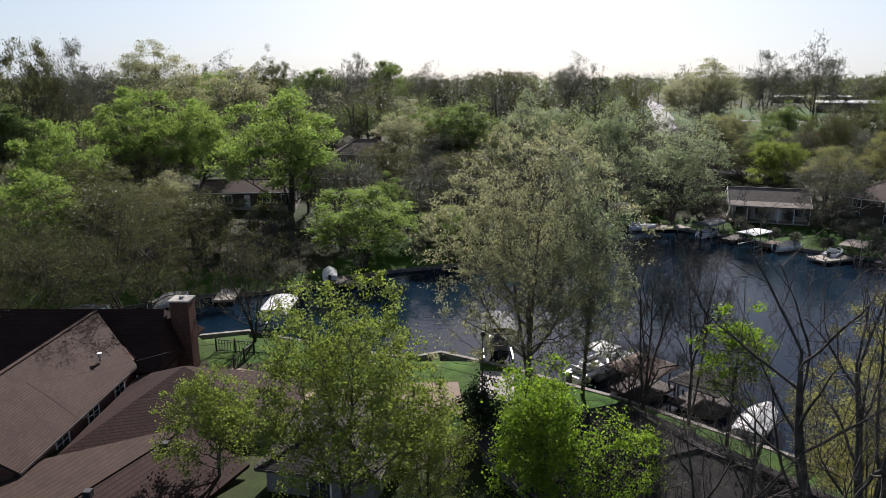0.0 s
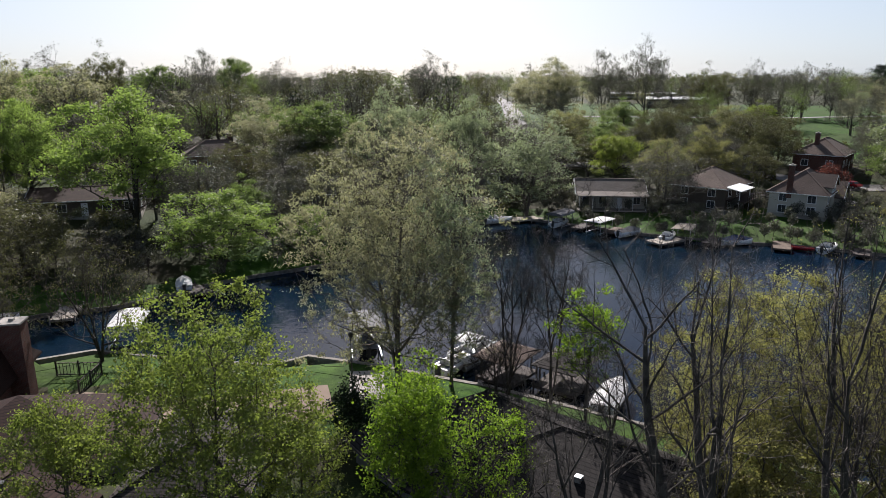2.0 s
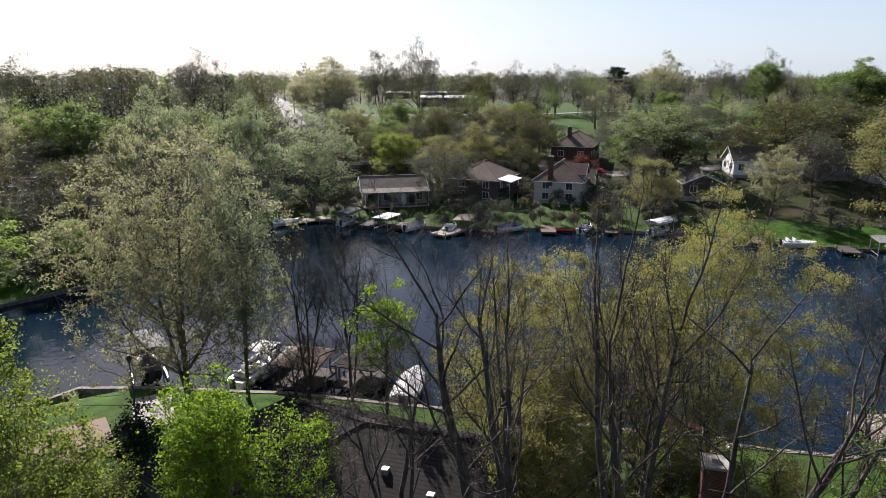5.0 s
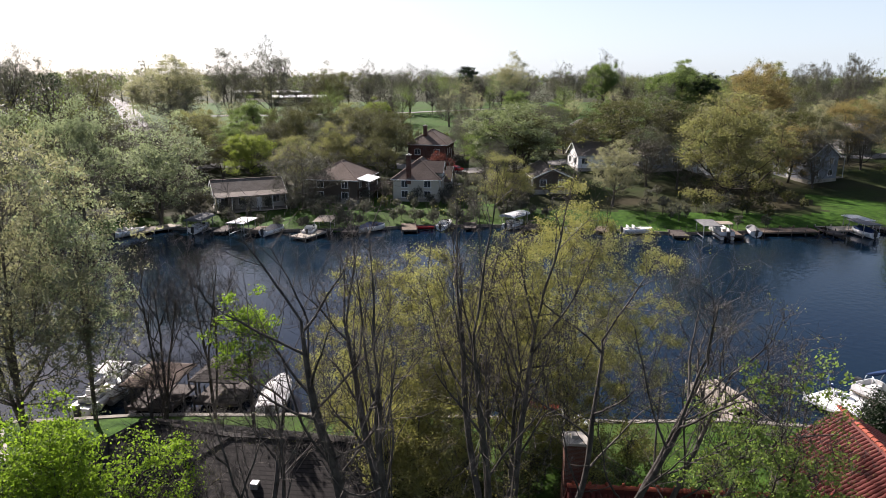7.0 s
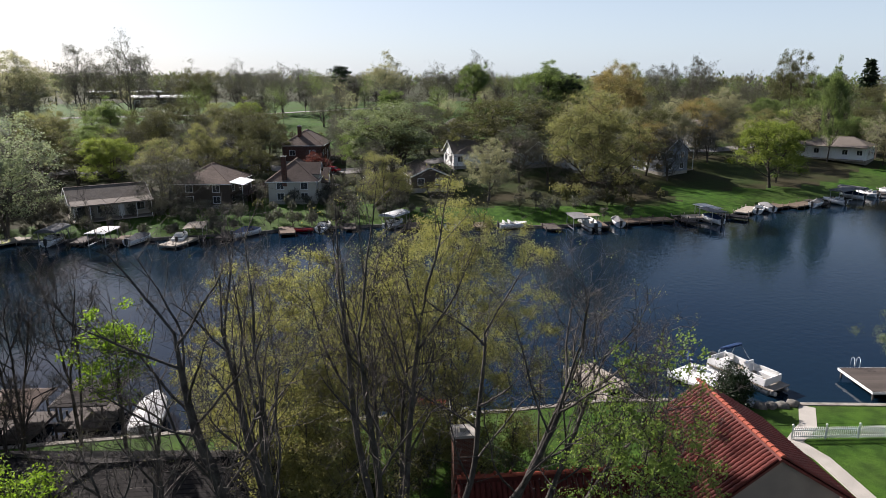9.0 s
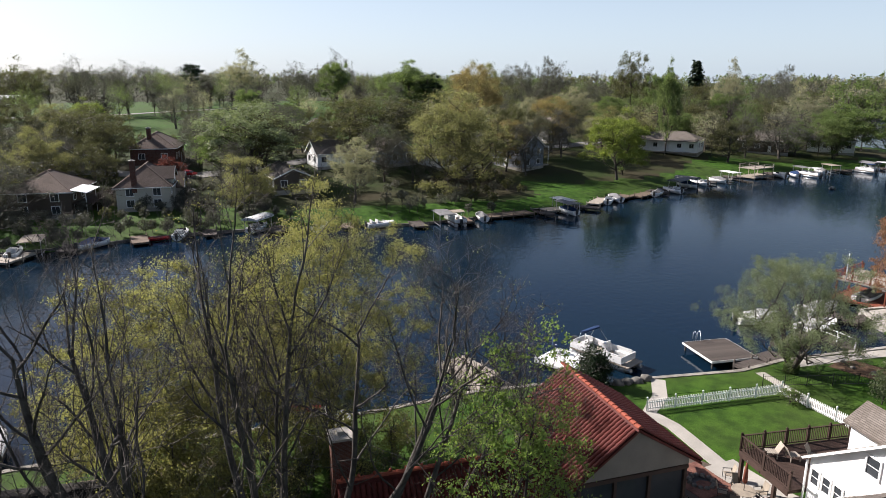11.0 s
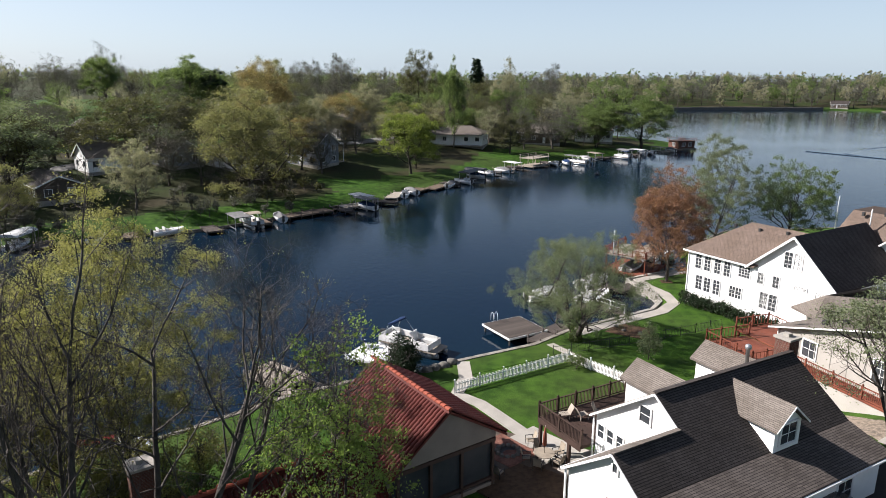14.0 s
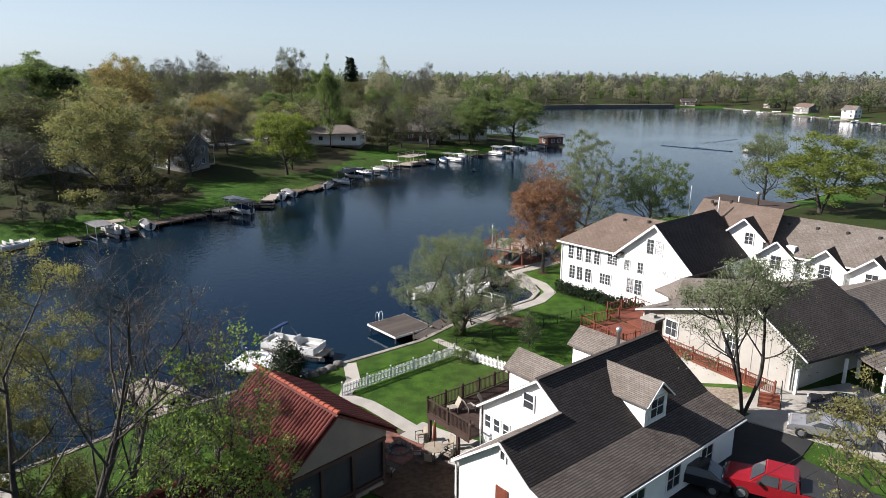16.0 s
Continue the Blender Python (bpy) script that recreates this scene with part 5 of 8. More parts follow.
house(62.0, 178.0, 18, 13, 8, 3.4, 6.0, TAN_SIDING, ROOF_DARK_AND_SHADED, "tan house beside the road")
house(40.0, 150.0, 5, 13, 9, 3.4, 6.2, GREY_SIDING, ROOF_DARK_AND_SHADED, "dark-roofed house behind pale twiggy trees")
house(447.0, -300.0, 25, 9, 8, 5.6, 8.4, WHITE_SIDING, ROOF_GREY, "tall white house at the lake's far end", storeys=2)
house(520.0, -312.0, 10, 16, 10, 4.0, 7.0, GREY_SIDING, ROOF_BROWN, "grey house at the lake's far end")
house(590.0, -322.0, 0, 12, 9, 3.2, 6.0, TAN_SIDING, ROOF_GREY, "low tan house at the lake's far end")
house(660.0, -275.0, 60, 14, 9, 3.6, 6.4, TAN_SIDING, ROOF_DARK_AND_SHADED, "low dark-roofed house at the lake's far end")
for x, y, turn, length, label in ((262.0, 470.0, -28, 62, "long white flat-roofed hall on the skyline"), (192.0, 314.0, -30, 34, "long white-roofed hall beyond the trees")):
    ob = thing("hall", pose(x, y, height_at(x, y), 0, 0, turn), label, "building")
    part("wall", Build().box(-length / 2, length / 2, -8, 8, -1, 4.4), TAN_SIDING, ob)
    part("roof", Build().slab([(-length / 2 - 0.6, -8.6, 4.6), (length / 2 + 0.6, -8.6, 4.6), (length / 2 + 0.6, 0, 5.6), (-length / 2 - 0.6, 0, 5.6)], 0.3), WHITE_PAINT, ob)
    part("roof", Build().slab([(-length / 2 - 0.6, 8.6, 4.6), (length / 2 + 0.6, 8.6, 4.6), (length / 2 + 0.6, 0, 5.6), (-length / 2 - 0.6, 0, 5.6)], 0.3), WHITE_PAINT, ob)
    for i in range(int(length / 4)):
        window(ob, -length / 2 + 2 + i * 4, -8, 2.4, 2.2, 1.4, 0)


# ---- the dark-roofed white house with the deck ----
def dark_house():
    ob = thing("house", pose(34.5, -7.3, 0, 0, 0, -53.13), "white house with steep dormered roof, shaded slopes coloured darker", "house")
    section = [(-6.2, 0.4), (-6.2, 5.72), (-4, 6.4), (0, 9.28), (4.6, 5.98), (4.6, 0.4)]
    part("wall", Build().prism(section, 0.0, 11.3), WHITE_SIDING, ob)
    part("wall", Build().prism([(-6.2, 0.4), (-6.2, 5.72), (-4, 6.4), (-1.83, 7.95), (1.55, 5.35), (1.55, 0.4)], -4.7, -0.01), WHITE_SIDING, ob)
    # one shingle: the barely lit upper slope is coloured darker than the lower
    near = roof_plate(ob, [(-4.95, -4, 6.62), (11.7, -4, 6.62), (11.7, 0, 9.5), (-0.25, 0, 9.5), (-0.25, -1.83, 8.18), (-4.95, -1.83, 8.18)], ROOF_DARK_AND_SHADED)
    roof_plate(ob, [(-4.95, -6.6, 5.8), (11.7, -6.6, 5.8), (11.7, -4, 6.618), (-4.95, -4, 6.618)], ROOF_LOW_LIT)
    # slopes towards the sun take a lighter grey-brown for the light on them
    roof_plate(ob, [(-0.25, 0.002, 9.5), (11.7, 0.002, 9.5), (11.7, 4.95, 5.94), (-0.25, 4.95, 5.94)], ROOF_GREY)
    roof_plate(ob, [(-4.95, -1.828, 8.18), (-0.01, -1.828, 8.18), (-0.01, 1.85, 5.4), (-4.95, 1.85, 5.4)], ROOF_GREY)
    part("ridge_cap", Build().beam((-0.25, 0, 9.52), (11.7, 0, 9.52), 0.28, 0.07), ROOF_DARK_AND_SHADED, ob)
    part("ridge_cap", Build().beam((-4.95, -1.83, 8.2), (-0.25, -1.83, 8.2), 0.28, 0.07), ROOF_GREY, ob)
    for p, q in (((-4.98, -1.83, 8.06), (-4.98, 1.85, 5.28)), ((-4.98, -1.83, 8.06), (-4.98, -4, 6.5)), ((-4.98, -4, 6.5), (-4.98, -6.6, 5.68)), ((-0.28, 0, 9.38), (-0.28, 4.95, 5.82)),
                 ((-0.28, 0, 9.38), (-0.28, -1.7, 8.16)), ((11.73, 0, 9.38), (11.73, 4.95, 5.82)), ((11.73, 0, 9.38), (11.73, -4, 6.5)), ((11.73, -4, 6.5), (11.73, -6.6, 5.68))):
        part("bargeboard", Build().beam(p, q, 0.04, 0.13), TRIM, ob)
    part("gutter", Build().beam((-4.95, -6.66, 5.68), (11.7, -6.66, 5.68), 0.1, 0.1), TRIM, ob)
    part("gutter", Build().beam((-4.95, 1.9, 5.3), (-0.2, 1.9, 5.3), 0.1, 0.1), TRIM, ob)
    part("downpipe", Build().beam((-4.8, 1.66, 5.3), (-4.8, 1.66, 1.0), 0.09), TRIM, ob)
    part("downpipe", Build().beam((-0.1, 4.72, 5.8), (-0.1, 4.72, 1.0), 0.09), TRIM, ob)
    # the dormer towards the street
    d = part("dormer", Build().prism([(4.5, 6.0), (4.5, 8.1), (5.6, 9.02), (6.7, 8.1), (6.7, 6.0)], 0, 1), WHITE_SIDING, ob, "white gabled dormer")
    d.data.transform(Matrix(((0, 1, 0, 0), (3.6, 0, 0, -4.1), (0, 0, 1, 0), (0, 0, 0, 1))))
    for s in (-1, 1):
        # dormer roof in the lighter sunlit colour too
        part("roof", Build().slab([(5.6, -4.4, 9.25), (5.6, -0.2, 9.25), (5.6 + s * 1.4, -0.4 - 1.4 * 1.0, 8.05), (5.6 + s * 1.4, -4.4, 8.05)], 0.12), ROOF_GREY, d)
    for s in (-1, 1):
        part("bargeboard", Build().beam((5.6, -4.42, 9.18), (5.6 + s * 1.4, -4.42, 7.98), 0.04, 0.09), TRIM, d)
    window(ob, 5.6, -4.13, 7.55, 1.3, 1.15, 0, 2, 2)
    # two dormers towards the lake
    for x in (3.7, 10.1):
        d = part("dormer", Build().prism([(x - 1.1, 5.6), (x - 1.1, 7.75), (x, 8.5), (x + 1.1, 7.75), (x + 1.1, 5.6)], 0, 1), WHITE_SIDING, ob, "white gabled dormer")
        d.data.transform(Matrix(((0, 1, 0, 0), (3.9, 0, 0, 1.0), (0, 0, 1, 0), (0, 0, 0, 1))))
        for s in (-1, 1):
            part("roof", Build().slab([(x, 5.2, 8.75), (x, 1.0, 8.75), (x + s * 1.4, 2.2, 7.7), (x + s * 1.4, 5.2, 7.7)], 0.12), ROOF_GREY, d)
        window(ob, x, 4.93, 7.0, 1.2, 1.1, 180)
    window(ob, 0.0, 0.75, 7.75, 0.75, 0.95, 270, 1, 2)
    for y in (4.1, 3.3, 2.5):
        window(ob, 0.0, y, 5.05, 0.5, 0.85, 270, 1, 2)
    window(ob, -4.7, -1.9, 7.3, 0.3, 0.5, 270, 1, 1)
    door(ob, -4.7, -1.9, 4.4, 0.9, 2.0, 270, RED_WOOD)
    for x in (-2.5, 1.0, 4.5, 8.0):
        window(ob, x, -6.2, 4.4, 1.3, 1.3, 0)
    for x in (2.0, 5.5, 9.0):
        window(ob, x, 4.6, 4.6, 1.6, 1.8, 180)
    chimney(ob, 12.0, 0.6, 0.5, 10.1, 1.0)
    for x, y in ((8.6, 0.9),):
        part("vent_pipe", Build().ring([(0.12, 8.6), (0.12, 9.9), (0.2, 9.95), (0.2, 10.15), (0.08, 10.25)], 10, (x, y, 0)), METAL, ob)
    return ob


dark_house()


def railing(parent, p, q, z, mat, high=1.0, gap=0.13, posts=1.7, cap=True, post=0.12, thin=0.035):
    """A rail with balusters between posts, from p to q."""
    p, q = Vector((*p, z)), Vector((*q, z))
    span = (q - p).length
    up = Vector((0, 0, 1))
    n = max(1, round(span / posts))
    part("rail", Build().beam(p + up * high, q + up * high, 0.12, 0.05).beam(p + up * 0.12, q + up * 0.12, 0.05, 0.07), mat, parent)
    for i in range(n + 1):
        c = p.lerp(q, i / n)
        part("post", Build().beam(c, c + up * (high + 0.12), post).ring([(post * 0.7, high + 0.12), (post * 0.8, high + 0.16), (0.01, high + 0.24)], 4, c), mat, parent)
    k = max(2, int(span / gap))
    b = Build().beam((0, 0, 0.14), (0, 0, high - 0.03), thin).mesh("baluster", mat)
    for i in range(1, k):
        c = p.lerp(q, i / k)
        part("baluster", b, None, parent, m=Matrix.Translation(c))


def big_deck():
    ob = thing("deck", pose(34.5, -7.3, 0, 0, 0, -53.13), "raised dark-brown wooden deck on posts behind the white house", "deck")
    x0, x1, y0, y1, z = -1.0, 8.4, 4.75, 9.0, 3.95
    board = Build().box(0, x1 - x0, 0, 0.135, -0.04, 0).mesh("board", DECK_WOOD)
    n = int((y1 - y0) / 0.145)
    for i in range(n):
        part("board", board, None, ob, m=Matrix.Translation((x0, y0 + i * 0.145, z)))
    part("fascia", Build().box(x0 - 0.05, x1 + 0.05, y1, y1 + 0.06, z - 0.38, z - 0.01).box(x0 - 0.06, x0 - 0.005, y0, y1, z - 0.38, z - 0.01).box(x1 + 0.005, x1 + 0.06, y0, y1, z - 0.38, z - 0.01), DECK_WOOD, ob)
    part("joists", Build().box(x0, x1, y0 + 0.1, y0 + 0.2, z - 0.3, z - 0.05).box(x0, x1, y0 + 2.0, y0 + 2.1, z - 0.3, z - 0.05), DECK_WOOD, ob)
    for x in (x0 + 0.1, 3.7, x1 - 0.1):
        for y in (y1 - 0.1, y0 + 1.2):
            part("support_post", Build().box(x - 0.1, x + 0.1, y - 0.1, y + 0.1, 0.6, z - 0.05), DECK_WOOD, ob)
    part("brace", Build().beam((x0 + 0.1, y1 - 0.1, 1.9), (x0 + 0.1, y0 + 1.2, 1.9), 0.1), DECK_WOOD, ob)
    railing(ob, (x0, y1), (x1, y1), z, DECK_WOOD)
    railing(ob, (x0, y0), (x0, y1), z, DECK_WOOD)


big_deck()


# ---- the red tile house ----
def tile_mesh(length, radius):
    b, n = Build(), 5
    for i in range(n):
        t0, t1 = math.pi * i / n, math.pi * (i + 1) / n
        pts = []
        for t, s, y in ((t0, 1.0, 0), (t1, 1.0, 0), (t1, 0.86, length), (t0, 0.86, length)):
            pts.append((-math.cos(t) * radius * s, y, math.sin(t) * radius * s * 0.8 + (0.03 if y == 0 else 0)))
        b.face(pts, True)
    b.face([(-radius, 0, 0.03)] + [(-math.cos(math.pi * i / n) * radius, 0, math.sin(math.pi * i / n) * radius * 0.8 + 0.03) for i in range(1, n)] + [(radius, 0, 0.03)])
    return b


def tiled(parent, origin, across, up, columns, rows, keep, mat, loose, exposed=0.42, pitch=0.29, inside=None):
    """Barrel tiles over a slope; the first ones as pieces of their own, the rest joined."""
    across, up, origin = Vector(across).normalized(), Vector(up).normalized(), Vector(origin)
    normal = across.cross(up)
    m = Matrix((across, up, normal)).transposed().to_4x4()
    shape = tile_mesh(exposed + 0.06, pitch * 0.5)
    single, made, rest = shape.mesh("tile", mat), 0, Build()
    for c in range(columns):
        for r in range(rows):
            if inside and not inside((c + 0.5) * pitch, (r + 0.5) * exposed):
                continue
            at = Matrix.Translation(origin + across * ((c + 0.5) * pitch) + up * (r * exposed) + normal * 0.02) @ m
            if made < keep:
                part("tile", single, None, parent, m=at)
                made += 1
            else:
                k = len(rest.v)
                rest.v += [tuple(at @ Vector(p)) for p in shape.v]
                rest.f += [tuple(k + i for i in f) for f in shape.f]
                rest.soft += shape.soft
    if rest.v:
        tagged(part("tiles", rest, mat, parent, loose), kind="stuff")


def red_house():
    ob = thing("house", pose(34.1, 4.3, 0, 0, 0, -47.5), "dark red house under a red barrel-tile roof with a screened porch", "house")
    # its own x runs along the gable front, its y towards the lake
    half, ridge, eave, deep = 3.6, 7.85, 5.1, 8.0
    # the slope away from the wing is longer and less steep
    wide, eave_right = 4.3, 5.55
    low_right = ridge - (ridge - eave_right) * wide / half
    gable = [(-half, 0.6), (-half, eave - 0.1), (0, ridge - 0.25), (half, eave_right - 0.2), (half, 0.6)]
    w = part("wall", Build().prism(gable, 0, 1), TAUPE, ob)
    w.data.transform(Matrix(((0, 1, 0, 0), (deep - 0.6, 0, 0, 0.5), (0, 0, 1, 0), (0, 0, 0, 1))))
    slope = math.hypot(half + 0.3, (ridge - eave) * (half + 0.3) / half)
    low = eave - 0.3 * (ridge - eave) / half
    for x, z in ((-half - 0.3, low), (wide, low_right)):
        roof_plate(ob, [(0, -0.35, ridge - 0.06), (0, deep + 0.35, ridge - 0.06), (x, deep + 0.35, z - 0.06), (x, -0.35, z - 0.06)], CLAY, 0.16)
    left = part("tile_slope", Build().beam((-half - 0.28, -0.3, low), (-half - 0.28, deep + 0.3, low), 0.05), CLAY, ob)
    tiled(left, (-half - 0.3, deep + 0.35, low), (0, -1, 0), (half + 0.3, 0, ridge - low), 30, int(slope / 0.42), 290, CLAY, "barrel tiles of the lit slope")
    right = part("tile_slope", Build().beam((wide - 0.02, -0.3, low_right), (wide - 0.02, deep + 0.3, low_right), 0.05), CLAY, ob)
    tiled(right, (wide, -0.35, low_right), (0, 1, 0), (-wide, 0, ridge - low_right), 30, int(math.hypot(wide, ridge - low_right) / 0.42), 0, CLAY, "barrel tiles of the shaded slope")
    cap = tile_mesh(0.5, 0.17).mesh("ridge_tile", CLAY_CAP)
    for i in range(20):
        part("ridge_tile", cap, None, ob, m=pose(0, -0.4 + i * 0.45, ridge + 0.02))
    # the low wing across, with its own ridge
    wy, wr, we, wx0 = 2.5, 5.85, 2.6, -16.0
    wing = part("wing", Build().prism([(wy - 2.4, 0.4), (wy - 2.4, we), (wy, wr - 0.25), (wy + 2.4, we), (wy + 2.4, 0.4)], wx0 + 0.3, -half + 0.1), BRICK, ob)
    run = 2.7
    wl = wr - run * (wr - we) / 2.4
    for s in (-1, 1):
        part("roof", Build().slab([(wx0, wy, wr - 0.05), (-1.6, wy, wr - 0.05), (-1.6, wy + s * run, wl - 0.05), (wx0, wy + s * run, wl - 0.05)], 0.15), CLAY, wing)
    tiled(wing, (wx0, wy - run, wl), (1, 0, 0), (0, run, wr - wl), 47, int(math.hypot(run, wr - wl) / 0.42), 0, CLAY, "barrel tiles of the low wing")
    for i in range(32):
        part("ridge_tile", cap, None, ob, m=pose(wx0 + 0.45 * i, wy, wr + 0.02, 0, 0, -90))
    knob = Build().ring([(0.07, 0.1), (0.1, 0.17), (0.07, 0.26), (0.01, 0.3)], 8).mesh("ridge_knob", CLAY_CAP)
    for i in range(17):
        part("ridge_knob", knob, None, ob, m=pose(wx0 + 0.3 + 0.85 * i, wy, wr + 0.05))
    chimney(ob, wx0 + 0.5, wy + 1.6, 0.5, 7.6, 1.1)
    # the screened porch under the gable
    for x in (-3.3, -1.1, 1.1, 3.45):
        part("porch_post", Build().box(x - 0.09, x + 0.09, -0.1, 0.08, 0.8, eave - 0.2), DECK_WOOD, ob)
    part("porch_beam", Build().box(-half, half, -0.12, 0.1, eave - 0.45, eave - 0.2).box(-half, half, -0.1, 0.08, 2.1, 2.25), DECK_WOOD, ob)
    part("porch_wall", Build().box(-half, half, -0.08, 0.06, 0.6, 1.9), TAUPE, ob)
    part("porch_screen", Build().box(-half, half, 0.1, 0.14, 1.9, eave - 0.3), GLASS, ob)
    g = part("gable", Build().prism([(-half, eave - 0.15), (0, ridge - 0.3), (half, eave_right - 0.25), (half, eave - 0.15)], -0.1, 0.1), TAUPE, ob)
    g.data.transform(Matrix(((0, 1, 0, 0), (1, 0, 0, 0.0), (0, 0, 1, 0), (0, 0, 0, 1))))
    window(ob, -half, 4.0, 3.4, 1.2, 1.3, 270)


red_house()


# ---- the big white houses ----
def white_house():
    ob = thing("house", pose(77.4, -18.2, 0, 0, 0, -141.0) @ Matrix.Diagonal((1, -1, 1, 1)), "large white two-storey house, brown roofs coloured darker where shaded", "house")
    # its own x runs along the front away from the lake; the house is drawn the other way round across it
    def front(x, z, w, h, cols=2, rows=3):
        window(ob, x, 0.0, z, w, h, 180, cols, rows)
    part("wall", Build().box(0.2, 8.3, -10, 0, 0.6, 7.0), WHITE_SIDING, ob)
    gable = [(8.0, 0.6), (8.0, 7.2), (12.5, 10.95), (16.9, 6.8), (16.9, 0.6)]
    g = part("wall", Build().prism(gable, 0, 1), WHITE_SIDING, ob)
    g.data.transform(Matrix(((0, 1, 0, 0), (-12.5, 0, 0, 0.02), (0, 0, 1, 0), (0, 0, 0, 1))))
    # left wing, hipped at the lake end
    roof_plate(ob, [(-0.3, 0.35, 7.15), (8.6, 0.35, 7.15), (12.4, -4.9, 10.55), (4.4, -4.9, 10.55)], ROOF_BROWN, 0.18)
    roof_plate(ob, [(-0.3, -10.3, 7.15), (-0.3, 0.35, 7.15), (4.4, -4.9, 10.55)], ROOF_BROWN, 0.18)
    roof_plate(ob, [(8.6, -10.3, 7.15), (-0.3, -10.3, 7.15), (4.4, -4.9, 10.55), (12.4, -4.9, 10.55)], ROOF_BROWN, 0.18)
    part("gutter", Build().beam((-0.3, 0.4, 7.05), (8.0, 0.4, 7.05), 0.12, 0.16).beam((-0.33, 0.4, 7.05), (-0.33, -10.3, 7.05), 0.12, 0.16), TRIM, ob)
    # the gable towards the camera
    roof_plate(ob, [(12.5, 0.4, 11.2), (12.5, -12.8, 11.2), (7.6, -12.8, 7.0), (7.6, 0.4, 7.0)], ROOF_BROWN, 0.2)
    # the unlit slope of this gable: its shade is put into a darker shingle
    roof_plate(ob, [(12.502, 0.4, 11.2), (12.502, -12.8, 11.2), (17.3, -12.8, 6.65), (17.3, 0.4, 6.65)], ROOF_DARK_AND_SHADED, 0.2, "brown roof slope coloured dark for its shade")
    for p, q in (((12.5, 0.43, 11.05), (7.6, 0.43, 6.85)), ((12.5, 0.43, 11.05), (17.3, 0.43, 6.5))):
        part("bargeboard", Build().beam(p, q, 0.07, 0.22), TRIM, ob)
    part("downpipe", Build().beam((0.25, 0.05, 7.0), (0.25, 0.05, 1.5), 0.1), TRIM, ob)
    for x in (1.6, 2.8, 4.1, 5.3):
        front(x, 6.0, 0.75, 1.6, 2, 4)
    front(7.4, 6.2, 1.3, 1.2, 4, 4)
    for x in (1.9, 3.0, 4.2):
        front(x, 3.6, 0.8, 1.6, 2, 4)
    for x in (6.2, 6.95, 9.3, 11.0):
        front(x, 3.7 if x < 8 else 6.0, 0.65, 1.2)
    front(9.9, 3.75, 0.85, 1.7, 2, 4), front(10.9, 3.75, 0.85, 1.7, 2, 4)
    front(12.0, 8.6, 0.8, 1.6, 2, 4), front(13.0, 8.6, 0.8, 1.6, 2, 4)
    front(13.6, 6.0, 1.2, 0.4, 4, 1), front(15.6, 5.6, 0.9, 0.9)
    for y in (-2, -5, -8):
        window(ob, 0.2, y, 6.0, 0.9, 1.2, 270), window(ob, 0.2, y, 3.4, 0.9, 1.2, 270)
    window(ob, 16.9, -3.0, 5.2, 1.0, 1.4, 90), window(ob, 16.9, -8.5, 5.2, 0.8, 1.4, 90)
    # the tall block behind
    part("wall", Build().box(9.0, 22.0, -22.0, -12.5, 0.6, 8.4), WHITE_SIDING, ob)
    roof_plate(ob, [(9.0, -12.2, 8.4), (19.6, -12.2, 8.4), (19.6, -14.6, 12.0), (10.1, -14.6, 12.0)], ROOF_BROWN, 0.2)
    roof_plate(ob, [(9.0, -22.5, 8.4), (9.0, -12.2, 8.4), (10.1, -14.6, 12.0), (10.1, -19.0, 12.0)], ROOF_BROWN, 0.2)
    roof_plate(ob, [(10.1, -14.6, 12.0), (19.6, -14.6, 12.0), (19.6, -19.0, 12.0), (10.1, -19.0, 12.0)], ROOF_BROWN, 0.2)
    part("gutter", Build().beam((9.0, -12.15, 8.3), (14.0, -12.15, 8.3), 0.12, 0.16), TRIM, ob)
    # long block with small gables along the front
    part("wall", Build().box(15.5, 38.0, -21.0, -12.6, 0.6, 7.4), WHITE_SIDING, ob)
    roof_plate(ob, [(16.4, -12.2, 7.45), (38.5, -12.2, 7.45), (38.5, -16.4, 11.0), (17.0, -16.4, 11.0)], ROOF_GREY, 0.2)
    # back slope, turned from the sun, coloured dark as shaded
    roof_plate(ob, [(17.0, -16.402, 11.0), (38.5, -16.402, 11.0), (38.5, -21.3, 7.0), (15.0, -21.3, 7.0)], ROOF_DARK_AND_SHADED, 0.2)
    roof_plate(ob, [(15.0, -21.3, 7.4), (15.0, -12.2, 7.45), (17.0, -16.4, 11.0)], ROOF_GREY, 0.2)
    part("gutter", Build().beam((15.0, -12.15, 7.35), (38.5, -12.15, 7.35), 0.12, 0.16), TRIM, ob)
    for x, z, half in ((16.6, 10.9, 2.6), (20.4, 8.95, 2.3), (25.4, 8.95, 2.3), (29.8, 8.9, 2.3), (34.4, 8.9, 2.3)):
        fall, back = half * 0.85, 6.0 if half > 2.5 else 3.4
        d = part("gable", Build().prism([(x - half + 0.4, 0.6), (x - half + 0.4, z - fall + 0.2), (x, z - 0.15), (x + half - 0.4, z - fall + 0.2), (x + half - 0.4, 0.6)], 0, 1), WHITE_SIDING, ob, "small white front gable")
        d.data.transform(Matrix(((0, 1, 0, 0), (-back, 0, 0, -12.0), (0, 0, 1, 0), (0, 0, 0, 1))))
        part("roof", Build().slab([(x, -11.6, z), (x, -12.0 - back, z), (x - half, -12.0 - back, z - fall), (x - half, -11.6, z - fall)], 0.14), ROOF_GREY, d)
        # right-hand slope darkened by colour to show it in shade
        part("roof", Build().slab([(x + 0.002, -11.6, z), (x + 0.002, -12.0 - back, z), (x + half, -12.0 - back, z - fall), (x + half, -11.6, z - fall)], 0.14), ROOF_DARK_AND_SHADED, d)
